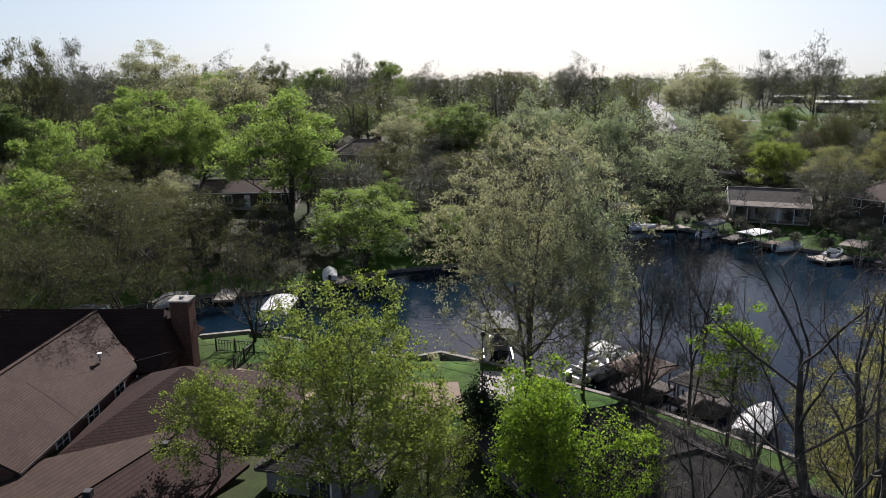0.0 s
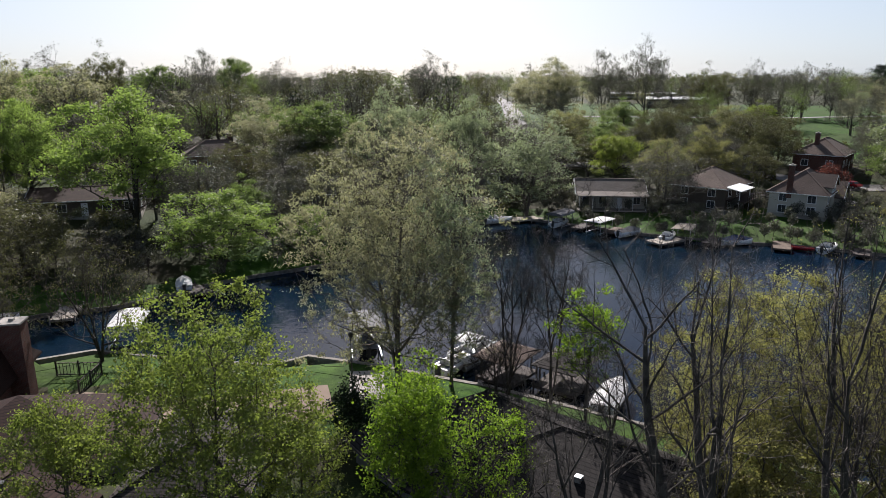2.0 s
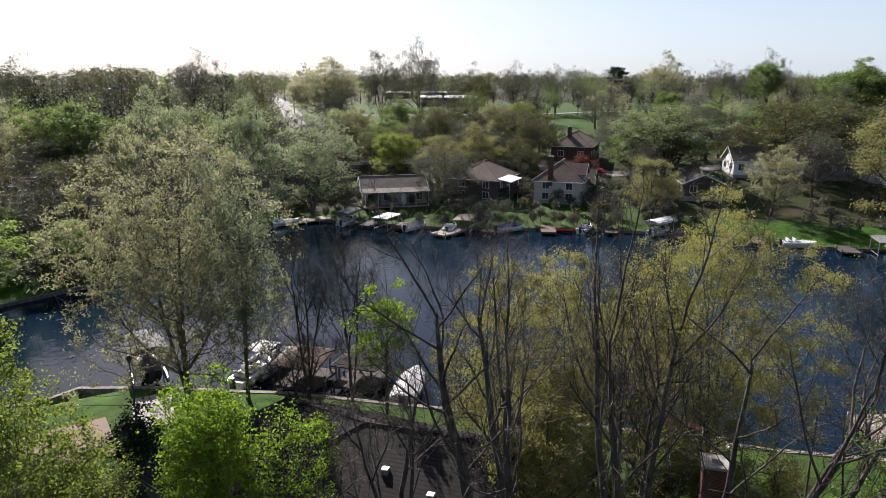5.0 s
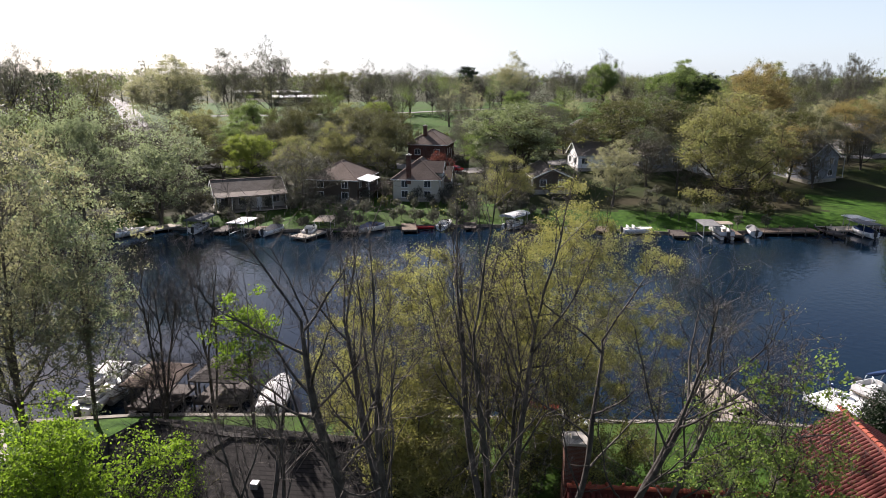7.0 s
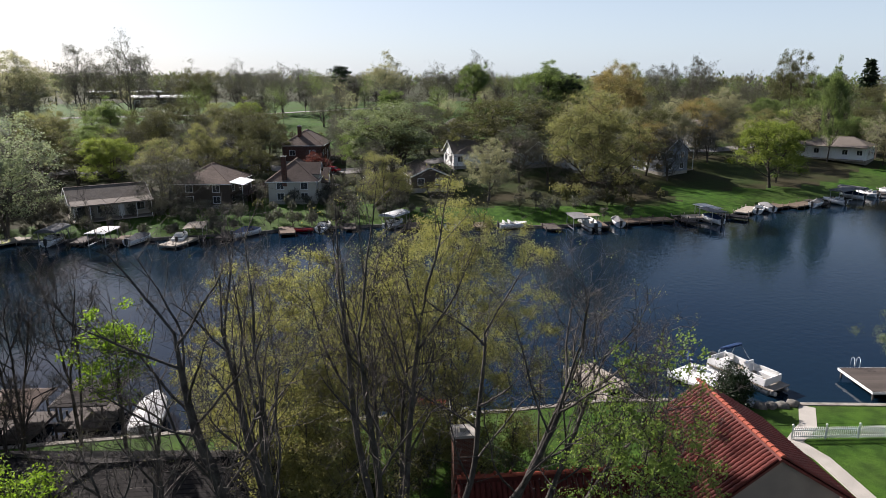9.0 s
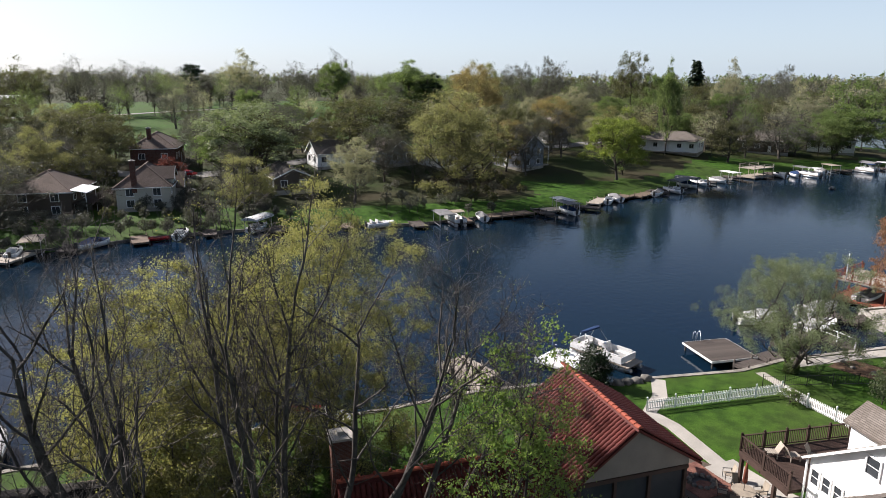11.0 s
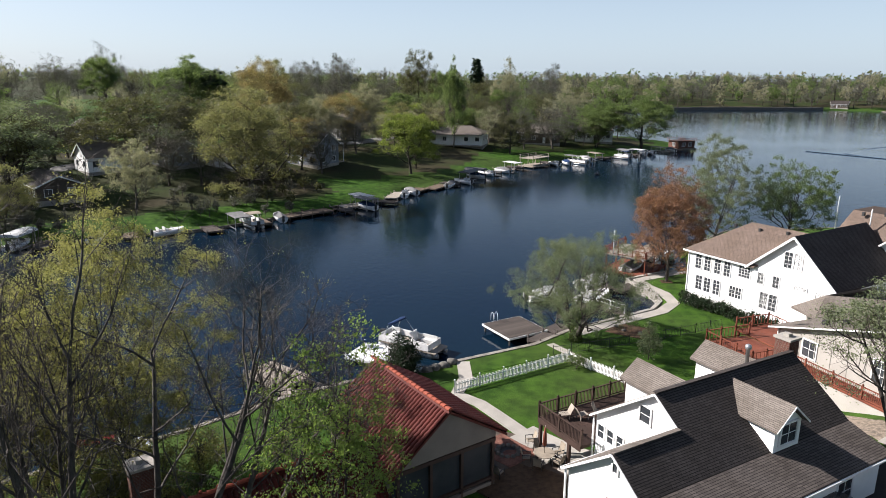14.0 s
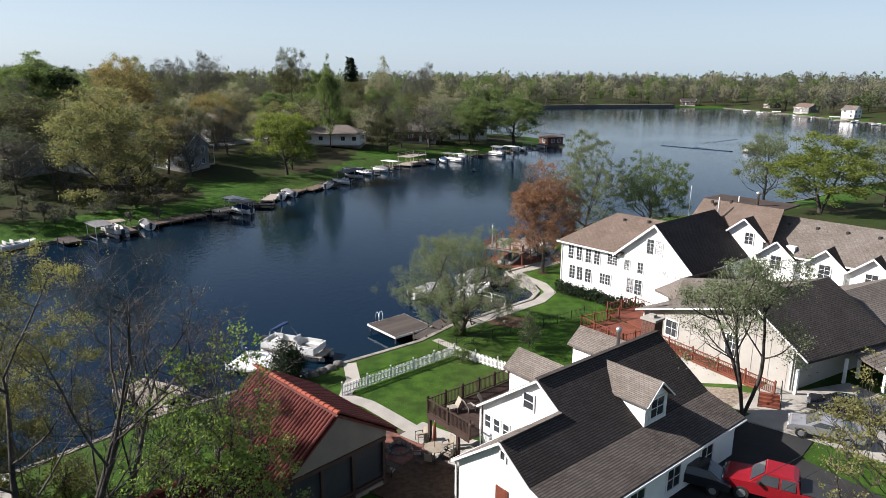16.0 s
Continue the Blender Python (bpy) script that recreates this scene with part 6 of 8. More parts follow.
        for s in (-1, 1):
            part("bargeboard", Build().beam((x, -11.57, z - 0.1), (x + s * half, -11.57, z - fall - 0.1), 0.06, 0.17), TRIM, d)
        if half < 2.5:
            window(ob, x, -12.0, z - 2.5, 1.1, 1.5, 180, 2, 3)
    window(ob, 17.2, -12.0, 8.6, 0.9, 1.3, 180, 2, 3)
    for x, y, z in ((3.0, -4.0, 10.1), (6.0, -4.0, 10.1), (9.0, -4.3, 10.3), (11.5, -14.0, 11.9), (13.5, -14.6, 12.1), (20.0, -15.5, 10.3), (23.0, -15.5, 10.3), (26.0, -15.5, 10.3), (29.0, -15.5, 10.3), (32.0, -15.5, 10.3)):
        part("roof_vent", Build().box(x - 0.13, x + 0.13, y - 0.13, y + 0.13, z - 0.3, z + 0.12), BLACK, ob)
    part("flue", Build().ring([(0.16, 11.5), (0.16, 13.2), (0.3, 13.25), (0.3, 13.5), (0.1, 13.6)], 10, (16.5, -14.8, 0)), METAL, ob)
    for x, y in ((12.8, -13.0), (14.0, -15.5)):
        part("vent_pipe", Build().ring([(0.07, 9.5), (0.07, 12.6), (0.05, 12.65)], 8, (x, y, 0)), TRIM, ob)


white_house()


# ---- the beige house with the red-stained deck ----
def beige_house():
    ob = thing("house", pose(58.2, -21.9, 0, 0, 0, -152.5), "beige stucco house with grey-brown shingle roofs", "house")
    # its own x runs along the front towards the drive, its y away from it
    front = [(0, 0.8), (0, 5.1), (11.3, 8.65), (15.0, 6.4), (15.0, 0.8)]
    w = part("wall", Build().prism(front, 0, 1), STUCCO, ob)
    w.data.transform(Matrix(((0, 1, 0, 0), (9.5, 0, 0, 0), (0, 0, 1, 0), (0, 0, 0, 1))))
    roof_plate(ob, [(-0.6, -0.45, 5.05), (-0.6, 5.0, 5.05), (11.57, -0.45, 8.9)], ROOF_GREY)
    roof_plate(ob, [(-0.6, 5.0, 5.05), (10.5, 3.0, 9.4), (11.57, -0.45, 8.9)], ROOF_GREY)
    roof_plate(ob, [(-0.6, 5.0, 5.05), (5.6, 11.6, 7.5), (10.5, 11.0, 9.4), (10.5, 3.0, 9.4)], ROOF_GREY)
    # same roof, with the nearby tree's shade put into a darker shingle colour
    roof_plate(ob, [(11.57, -0.45, 8.9), (10.5, 3.0, 9.4), (10.5, 11.0, 9.4), (16.6, 11.0, 5.8), (16.2, -0.45, 6.1)], ROOF_DARK_AND_SHADED)
    part("bargeboard", Build().beam((-0.6, -0.5, 4.95), (11.57, -0.5, 8.8), 0.05, 0.12), TRIM, ob)
    part("bargeboard", Build().beam((11.57, -0.5, 8.8), (16.2, -0.5, 6.0), 0.05, 0.12), TRIM, ob)
    # the hipped wing behind
    part("wall", Build().box(-3.6, 9.0, 7.4, 17.0, 0.8, 5.0), STUCCO, ob)
    roof_plate(ob, [(-4.2, 6.0, 4.9), (-0.7, 5.002, 5.052), (5.5, 11.7, 7.55), (-1.4, 6.9, 6.8)], ROOF_GREY)
    roof_plate(ob, [(-4.2, 17.5, 4.9), (-4.2, 6.0, 4.9), (-1.4, 6.9, 6.8), (-0.5, 12.0, 7.4)], ROOF_GREY)
    roof_plate(ob, [(-1.4, 6.9, 6.8), (5.5, 11.7, 7.55), (9.5, 17.5, 6.0), (-4.2, 17.5, 4.9)], ROOF_GREY)
    # the wing over the drive with its porch
    part("wall", Build().box(9.2, 16.2, 11.2, 25.0, 0.8, 5.6), STUCCO, ob)
    roof_plate(ob, [(10.9, 11.2, 7.9), (10.9, 26.0, 7.9), (17.4, 26.0, 5.5), (17.4, 9.6, 5.5), (15.0, 9.2, 5.9)], ROOF_GREY)
    roof_plate(ob, [(10.898, 11.2, 7.9), (10.898, 26.0, 7.9), (6.0, 26.0, 5.4), (6.0, 12.0, 6.4)], ROOF_GREY)
    part("porch_roof", Build().slab([(14.8, 5.4, 5.9), (14.8, 9.8, 5.9), (19.0, 9.8, 4.9), (19.0, 5.4, 4.9)], 0.2), ROOF_GREY, ob)
    for x, y in ((15.5, -0.4), (16.2, 4.8), (18.6, 5.8), (18.6, 9.4), (16.2, 6.7)):
        part("porch_post", Build().box(x - 0.1, x + 0.1, y - 0.1, y + 0.1, 2.6, 5.2), TRIM, ob)
    for i in range(10):
        x = 0.9 + i * 1.5
        top = 4.9 + min(x, 11.3) * 0.314 - max(0, x - 11.3) * 0.6
        part("batten", Build().box(x - 0.03, x + 0.03, -0.03, 0.0, 1.2, top), STUCCO, ob)
    window(ob, 3.4, 0.0, 4.3, 1.3, 1.4, 0, 2, 2), window(ob, 9.6, 0.0, 4.9, 1.2, 1.7, 0, 2, 3)
    part("downpipe", Build().beam((0.15, -0.08, 5.0), (0.15, -0.08, 1.2), 0.1), TRIM, ob)
    part("downpipe", Build().beam((14.8, -0.08, 6.2), (14.8, -0.08, 1.2), 0.1), TRIM, ob)
    dish = part("satellite_dish", Build().ring([(0.02, 0.0), (0.3, 0.05), (0.5, 0.16), (0.52, 0.16)], 16), METAL, ob, m=pose(1.0, 0.2, 6.3, 60, 0, 20))
    part("arm", Build().beam((0, 0, -0.05), (0.1, 0.2, -0.8), 0.05), METAL, dish)
    for x, y in ((3.4, 1.4), (4.6, 2.2)):
        part("roof_vent", Build().box(x - 0.2, x + 0.2, y - 0.2, y + 0.2, 5.0 + x * 0.317, 5.6 + x * 0.317), BLACK, ob)
    part("vent_pipe", Build().ring([(0.06, 6.4), (0.06, 9.0), (0.04, 9.05)], 8, (7.4, 2.6, 0)), TRIM, ob)


beige_house()


def red_deck():
    ob = thing("deck", pose(58.2, -21.9, 0, 0, 0, -152.5), "red-stained wooden walkway deck with rails beside the beige house", "deck")
    part("floor", Build().box(2.0, 14.6, -1.6, -0.06, 2.85, 3.0), RED_WOOD, ob)
    part("skirt", Build().box(2.0, 14.6, -1.5, -1.44, 0.8, 2.84), STUCCO, ob)
    railing(ob, (2.0, -1.55), (14.6, -1.55), 3.0, RED_WOOD, 1.0, 0.16, 2.4)
    part("floor", Build().box(-3.4, 2.0, -4.6, -0.06, 2.85, 3.0), RED_WOOD, ob)
    part("floor", Build().box(-5.0, -0.2, 0.3, 4.2, 2.85, 3.0), RED_WOOD, ob)
    for x, y in ((-3.3, -4.5), (1.9, -4.5), (-3.3, -0.3), (-4.8, 4.0), (-4.8, 0.5)):
        part("support_post", Build().box(x - 0.09, x + 0.09, y - 0.09, y + 0.09, 0.6, 2.85), RED_WOOD, ob)
    railing(ob, (-3.4, -4.6), (2.0, -4.6), 3.0, RED_WOOD, 1.05, 0.4, 1.8)
    railing(ob, (-3.4, -4.6), (-3.4, 0.3), 3.0, RED_WOOD, 1.05, 0.4, 1.7)
    railing(ob, (2.0, -4.6), (2.0, -1.6), 3.0, RED_WOOD, 1.05, 0.4, 1.5)
    railing(ob, (-5.0, 0.3), (-5.0, 4.2), 3.0, RED_WOOD, 1.05, 0.4, 1.9)
    railing(ob, (-5.0, 4.2), (-0.4, 4.2), 3.0, RED_WOOD, 1.05, 0.4, 2.0)


red_deck()


# ---- houses under the first view ----
def rust_house():
    ob = thing("house", pose(-30.0, 53.0, 0, 0, 0, 0), "large house under a rust-brown shingle roof with brick chimney", "house")
    part("wall", Build().box(-13.0, 6.4, -2.4, 7.0, 0.4, 3.3), BRICK, ob)
    # slopes facing away from the sun get the dark tile as painted shade
    roof_plate(ob, [(-13.5, -2.9, 3.3), (7.0, -2.9, 3.3), (5.6, 2.2, 7.0), (-13.5, 2.2, 7.0)], TILE_BROWN_AND_SHADED), roof_plate(ob, [(7.0, 7.5, 3.3), (-13.5, 7.5, 3.3), (-13.5, 2.202, 7.0), (5.6, 2.202, 7.0)], ROOF_RUST)
    roof_plate(ob, [(7.0, -2.9, 3.3), (7.0, 7.5, 3.3), (5.6, 2.2, 7.0)], TILE_BROWN_AND_SHADED)
    part("wall", Build().prism([(-3.6, 0.6), (-3.6, 4.1), (0.0, 6.7), (4.6, 4.1), (4.6, 0.6)], 0, 1), BRICK, ob).data.transform(Matrix(((0, 1, 0, 0), (-17.0, 0, 0, -1.0), (0, 0, 1, 0), (0, 0, 0, 1))))
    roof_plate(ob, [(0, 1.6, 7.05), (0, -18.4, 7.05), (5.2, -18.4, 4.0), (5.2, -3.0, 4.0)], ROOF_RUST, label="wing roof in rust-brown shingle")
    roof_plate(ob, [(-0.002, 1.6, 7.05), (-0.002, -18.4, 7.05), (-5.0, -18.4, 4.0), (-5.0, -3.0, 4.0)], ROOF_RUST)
    part("gutter", Build().beam((5.26, -18.4, 3.9), (5.26, -3.2, 3.9), 0.1, 0.14), GREY_WOOD, ob)
    part("ridge_cap", Build().beam((0, 1.6, 7.08), (0, -18.4, 7.08), 0.3, 0.07), ROOF_RUST, ob)
    part("roof_vent", Build().ring([(0.1, 5.2), (0.1, 5.75), (0.18, 5.8), (0.18, 5.9)], 8, (3.4, -5.0, 0)), TRIM, ob)
    chimney(ob, 6.9, 3.0, 0.5, 7.6, 1.6)
    for y in (-5.0, -9.0, -13.0):
        window(ob, 4.6, y, 2.9, 1.4, 1.4, 90)
    for x in (1.5, 5.0):
        window(ob, x + 0.6, -2.4, 2.8, 1.4, 1.4, 0)


rust_house()


def tile_brown_house():
    ob = thing("house", pose(-16.0, 40.0, 0, 0, 0, 0), "low house under brown tile roofs, sunlit lower slope coloured paler", "house")
    apex, left, mid, right = (-3.5, 6.5, 5.5), (-8.7, -2.0, 3.0), (-0.6, 0.2, 3.0), (5.0, 1.9, 3.0)
    part("wall", Build().box(-5.2, 4.3, 1.6, 9.4, 0.6, 3.0), GREY_SIDING, ob)
    for pts in ([left, mid, apex], [mid, right, apex], [right, (5.4, 10.2, 3.0), apex], [(5.4, 10.2, 3.0), (-8.8, 10.2, 3.0), apex], [(-8.8, 10.2, 3.0), left, apex]):
        roof_plate(ob, pts, TILE_BROWN_AND_SHADED, 0.16)
    part("gutter", Build().beam((right[0] + 0.06, right[1] - 0.06, 2.9), (5.46, 10.2, 2.9), 0.1, 0.16).beam((mid[0], mid[1] - 0.07, 2.9), (right[0], right[1] - 0.07, 2.9), 0.1, 0.16), GREY_WOOD, ob)
    part("wall", Build().box(-6.0, 0.5, -11.0, -2.2, 0.6, 3.2), GREY_SIDING, ob)
    r0, r1 = (-0.4, -1.3, 4.8), (-5.2, -12.6, 4.8)
    # one tile roof: shade and sunlight are put into its two slope colours
    roof_plate(ob, [r0, r1, (-0.3, -14.0, 3.2), (4.0, -3.2, 3.2)], TILE_BROWN_AND_SHADED)
    roof_plate(ob, [r0, r1, (-12.0, -12.5, 3.6), (-8.6, -3.2, 3.6)], ROOF_RUST, label="brown roof slope coloured paler as sunlit")
    part("ridge_cap", Build().beam(r0, r1, 0.3, 0.08), ROOF_RUST, ob)
    for x, y, z in ((-0.9, -3.6, 4.65), (-3.0, -8.6, 4.7)):
        part("roof_vent", Build().box(x - 0.2, x + 0.2, y - 0.2, y + 0.2, z - 0.3, z + 0.3), BLACK, ob)
    window(ob, 4.3, 4.5, 1.9, 1.3, 1.2, 90)


tile_brown_house()
grey_house = house(-6.4, 38.6, 80, 9.0, 6.5, 2.6, 4.2, GREY_SIDING, ROOF_DARK_AND_SHADED, "small grey-sided house behind twiggy trees", hip=True, group="")
for ob in grey_house.children_recursive:
    if ob.name.startswith("gutter"):
        ob.data.materials[0] = GREY_WOOD


def shingle_house():
    ob = thing("house", pose(14.0, 34.2, 0, 0, 0, -47.5), "low house under dark weathered shingle roofs", "house")
    # its ridge runs along the shore
    part("wall", Build().prism([(-6.6, 0.4), (-6.6, 3.0), (0.4, 5.7), (4.2, 3.5), (4.2, 0.4)], 0.0, 9.6), GREY_SIDING, ob)
    part("wall", Build().slab([(0.0, -5.6, 3.0), (0.0, 3.6, 3.0), (-6.4, 3.6, 3.0), (-12.2, -4.2, 3.0), (-6.6, -5.8, 3.0)], 2.6), GREY_SIDING, ob)
    top, left, low, near = (0.5, 0.4, 5.9), (-6.7, 3.4, 5.0), (-13.3, -4.4, 3.0), (-6.5, -6.8, 3.0)
    roof_plate(ob, [top, left, low, near], ROOF_OLD)
    roof_plate(ob, [top, near, (10.0, -7.4, 2.9), (10.0, 0.4, 5.9)], ROOF_OLD)
    roof_plate(ob, [left, top, (10.0, 0.402, 5.9), (10.0, 4.8, 3.5), (-6.5, 5.0, 4.3)], ROOF_OLD)
    for p, q in ((top, (10.0, 0.4, 5.9)), (top, near), (top, left)):
        part("ridge_cap", Build().beam((*p[:2], p[2] + 0.04), (*q[:2], q[2] + 0.04), 0.3, 0.08), ROOF_OLD, ob)
    part("gutter", Build().beam((low[0], low[1] - 0.05, 2.9), (near[0], near[1] - 0.05, 2.9), 0.1, 0.14), GREY_WOOD, ob)
    for x, y, z in ((3.0, -2.6, 4.7), (6.0, -3.6, 4.3), (-6.0, -2.4, 4.1)):
        part("roof_vent", Build().box(x - 0.2, x + 0.2, y - 0.2, y + 0.2, z - 0.3, z + 0.3), METAL, ob)
    for x in (2, 6):
        window(ob, x, -6.6, 1.9, 1.3, 1.2, 0), window(ob, x, 4.2, 1.9, 1.3, 1.2, 180)


shingle_house()


# ---- paths, terraces and drives ----
strip("path", [(56.2, 5.6), (52.8, 5.0), (49.5, 5.4), (48.0, 3.4), (43.8, 0.0), (41.0, -1.9)], 1.2, CONCRETE, label="pale concrete garden path beside the picket fence", category="path")
strip("promenade", [(62.3, -1.6), (64.6, -4.8), (68.0, -8.9), (70.4, -11.8), (73.0, -15.0), (76.2, -16.9), (79.6, -16.5), (82.4, -14.9), (85.0, -14.2), (88.0, -18.2), (92.0, -23.6)], 1.4, CONCRETE,
      label="concrete walk round the boat cove", category="path")
strip("path", [(61.6, -2.4), (58.3, -5.0), (55.4, -7.4), (51.5, -10.0)], 0.9, CONCRETE, label="narrow concrete walk behind the picket fence", category="path")
strip("patio", [(41.6, 3.2), (38.6, -4.6)], 5.4, GRAVEL, label="brown gravel patio below the wooden deck", category="patio")
strip("patio_slab", [(43.4, 0.4), (39.2, -4.2)], 3.6, CONCRETE, lift=0.09, label="pale concrete slab round the patio table", category="patio")
strip("bark_bed", [(38.0, 1.4), (33.6, -3.0)], 5.2, MULCH, lift=0.09, label="dark bark mulch beside the red house", category="bed")
strip("mulch_bed", [(67.2, -8.8), (65.4, -12.4)], 3.4, MULCH, label="bark mulch bed with small stones on the lawn", category="bed", lift=0.04)
strip("mulch_ring", [(84.0, -17.6), (85.2, -17.6)], 1.4, MULCH, label="round mulch ring under the orange tree", category="bed", lift=0.05, step=0.4)
strip("terrace", [(-20.0, 53.2), (-9.0, 49.5), (1.5, 50.2)], 6.2, PATIO, label="wide buff-paved lakeside terrace", category="terrace")
strip("boat_pad", [(4.9, 55.6), (4.3, 49.8)], 3.0, CONCRETE, label="buff concrete pad at the seawall", category="pad")
strip("lake_path", [(8.0, 47.5), (14.0, 45.0), (19.5, 41.6), (25.0, 35.2), (30.0, 31.0)], 1.5, PATIO, label="buff gravel path behind the low house", category="path")
strip("driveway", [(44.6, -25.6), (40.0, -29.4), (30.0, -37.0)], 6.4, CONCRETE, label="concrete driveway beside the beige house", category="driveway")
# dark slab drawn out to the apron, partly standing for the house's shadow
setting("parking", Build().slab([(37.4, -18.4, 3.2), (40.5, -22.85, 3.2), (37.7, -26.2, 3.2), (35.8, -24.2, 3.2), (31.7, -26.6, 3.2), (27.0, -24.0, 3.2), (32.0, -13.6, 3.2)], 0.3), ASPHALT, "dark asphalt parking place, darker still for the white house's shade", "driveway")
setting("apron", Build().slab([(40.7, -22.8, 3.22), (44.5, -28.4, 3.22), (46.0, -34.0, 3.22), (38.0, -38.0, 3.22), (33.0, -33.0, 3.22), (36.5, -27.7, 3.22)], 0.3), CONCRETE, "concrete parking apron beside the beige house", "driveway")
strip("rock_bed", [(51.6, -21.2), (47.6, -23.2), (44.2, -24.6), (42.2, -25.0)], 3.2, RUBBLE, label="bed of pale river stones by the drive", category="bed", lift=0.04)
strip("road", [(171.0, 575.0), (124.2, 394.8), (94.0, 287.1), (80.3, 241.0), (66.0, 196.0), (60.0, 165.0)], 8.5, ROAD_DUST, label="pale two-lane road down the hill", category="road", step=4)
strip("lane", [(120.0, 278.0), (161.7, 256.9), (196.2, 236.2), (253.1, 225.6)], 4.0, ROAD_DUST, label="pale lane across the open grass", category="road", step=4, lift=0.1)
strip("street", [(52.0, 172.0), (72.0, 163.0), (92.0, 151.0), (104.0, 136.0), (112.0, 118.0), (130.0, 108.0), (165.0, 100.0), (190.0, 80.0), (212.0, 58.0), (250.0, 45.0)], 5.0, ROAD_DUST,
      label="pale street behind the lake houses", category="road", step=3, lift=0.1)
strip("driveway", [(103.0, 124.0), (104.0, 108.0)], 4.0, CONCRETE, label="pale concrete driveway between lake houses", category="driveway", lift=0.1)


# ---- fences ----
def picket_fence():
    ob = thing("fence", pose(0, 0, 0), "white picket fence across the mown lawn", "fence")
    line = [(49.7, 5.6), (57.5, -4.0), (52.2, -9.4)]
    picket = Build().prism([(-0.035, 0.06), (-0.035, 0.92), (0, 1.0), (0.035, 0.92), (0.035, 0.06)], -0.01, 0.01).mesh("picket", WHITE_PAINT)
    post = Build().beam((0, 0, -0.2), (0, 0, 1.15), 0.11).ring([(0.09, 1.15), (0.09, 1.19), (0.01, 1.27)], 4).mesh("post", WHITE_PAINT)
    for (x0, y0), (x1, y1) in zip(line, line[1:]):
        p, q = Vector((x0, y0)), Vector((x1, y1))
        turn = math.atan2(q.y - p.y, q.x - p.x) + math.pi / 2
        n = int((q - p).length / 0.15)
        spots = [p.lerp(q, i / n) for i in range(n + 1)]
        for i, c in enumerate(spots):
            z = height_at(c.x, c.y)
            part("picket", picket, None, ob, m=Matrix.Translation((c.x, c.y, z)) @ Matrix.Rotation(turn, 4, "Z"))
        k = round((q - p).length / 2.3)
        for i in range(k + 1):
            c = p.lerp(q, i / k)
            part("post", post, None, ob, m=Matrix.Translation((c.x, c.y, height_at(c.x, c.y))))
        for i in range(k):
            a, b = p.lerp(q, i / k), p.lerp(q, (i + 1) / k)
            for h in (0.25, 0.75):
                part("rail", Build().beam((a.x, a.y, height_at(a.x, a.y) + h), (b.x, b.y, height_at(b.x, b.y) + h), 0.04, 0.09), WHITE_PAINT, ob)


picket_fence()


def iron_fence(line, label):
    ob = thing("fence", pose(0, 0, 0), label, "fence")
    for p, q in zip(line, line[1:]):
        p, q = Vector(p), Vector(q)
        n = max(1, round((q - p).length / 2.0))
        for i in range(n):
            a, b = p.lerp(q, i / n), p.lerp(q, (i + 1) / n)
            za, zb = height_at(a.x, a.y), height_at(b.x, b.y)
            part("post", Build().beam((a.x, a.y, za - 0.1), (a.x, a.y, za + 1.15), 0.06), BLACK, ob)
            for h in (0.15, 0.95):
                part("rail", Build().beam((a.x, a.y, za + h), (b.x, b.y, zb + h), 0.03), BLACK, ob)
            for k in range(1, 10):
                c = a.lerp(b, k / 10)
                z = za + (zb - za) * k / 10
                part("bar", Build().beam((c.x, c.y, z + 0.15), (c.x, c.y, z + 0.98), 0.016), BLACK, ob)


iron_fence([(58.6, -2.6), (60.2, -6.0), (63.2, -12.0), (66.3, -17.1), (68.4, -20.4)], "thin black iron garden fence on the lawn")
terrace_rail = thing("fence", pose(-20.5, 60.0, height_at(-20.5, 60), 0, 0, -10), "brown wooden deck railing by the brick chimney", "fence")
railing(terrace_rail, (-1.5, 0), (2.4, 0), 0.0, GREY_WOOD, 1.2, 0.3, 1.9)
railing(terrace_rail, (2.4, 0), (2.4, -4.0), 0.0, GREY_WOOD, 1.2, 0.3, 1.9)


# ---- docks ----
def dock(x, y, turn, length, width, mat, label, top=0.65, fine=False, group="docks", flush=False):
    """A wooden platform on posts, its length along its own x."""
    ob = thing("dock", pose(x, y, 0, 0, 0, turn), label, "dock", group)
    if fine:
        board = Build().box(-0.068, 0.068, -width / 2, width / 2, top - 0.045, top).mesh("board", mat)
        n = int(length / 0.15)
        for i in range(n):
            part("board", board, None, ob, m=Matrix.Translation((-length / 2 + 0.075 + i * 0.15, 0, 0.004 * math.sin(i * 2.4))))
    else:
        b = Build()
        part("decking", Build().box(-length / 2, length / 2, -width / 2, width / 2, top - 0.07, top), mat, ob)
    for s in (-1, 1):
        part("beam", Build().box(-length / 2, length / 2, s * width / 2 - 0.06 + s * 0.062, s * width / 2 + 0.06 + s * 0.062, top - 0.28, top - 0.01), mat, ob)
    part("beam", Build().box(-length / 2 - 0.12, -length / 2 - 0.005, -width / 2, width / 2, top - 0.28, top - 0.01), mat, ob)
    part("beam", Build().box(length / 2 + 0.005, length / 2 + 0.12, -width / 2, width / 2, top - 0.28, top - 0.01), mat, ob)
    n = max(2, round(length / 2.6) + 1)
    post = Build().ring([(0.09, -1.6), (0.09, top - 0.3 if flush else top + 0.35), (0.05, top - 0.29 if flush else top + 0.37)], 8).mesh("post", mat)
    for i in range(n):
        for s in (-1, 1):
            part("post", post, None, ob, m=Matrix.Translation((-length / 2 + 0.1 + (length - 0.2) * i / (n - 1), s * (width / 2 + (-0.1 if flush else 0.16)), 0)))
    return ob


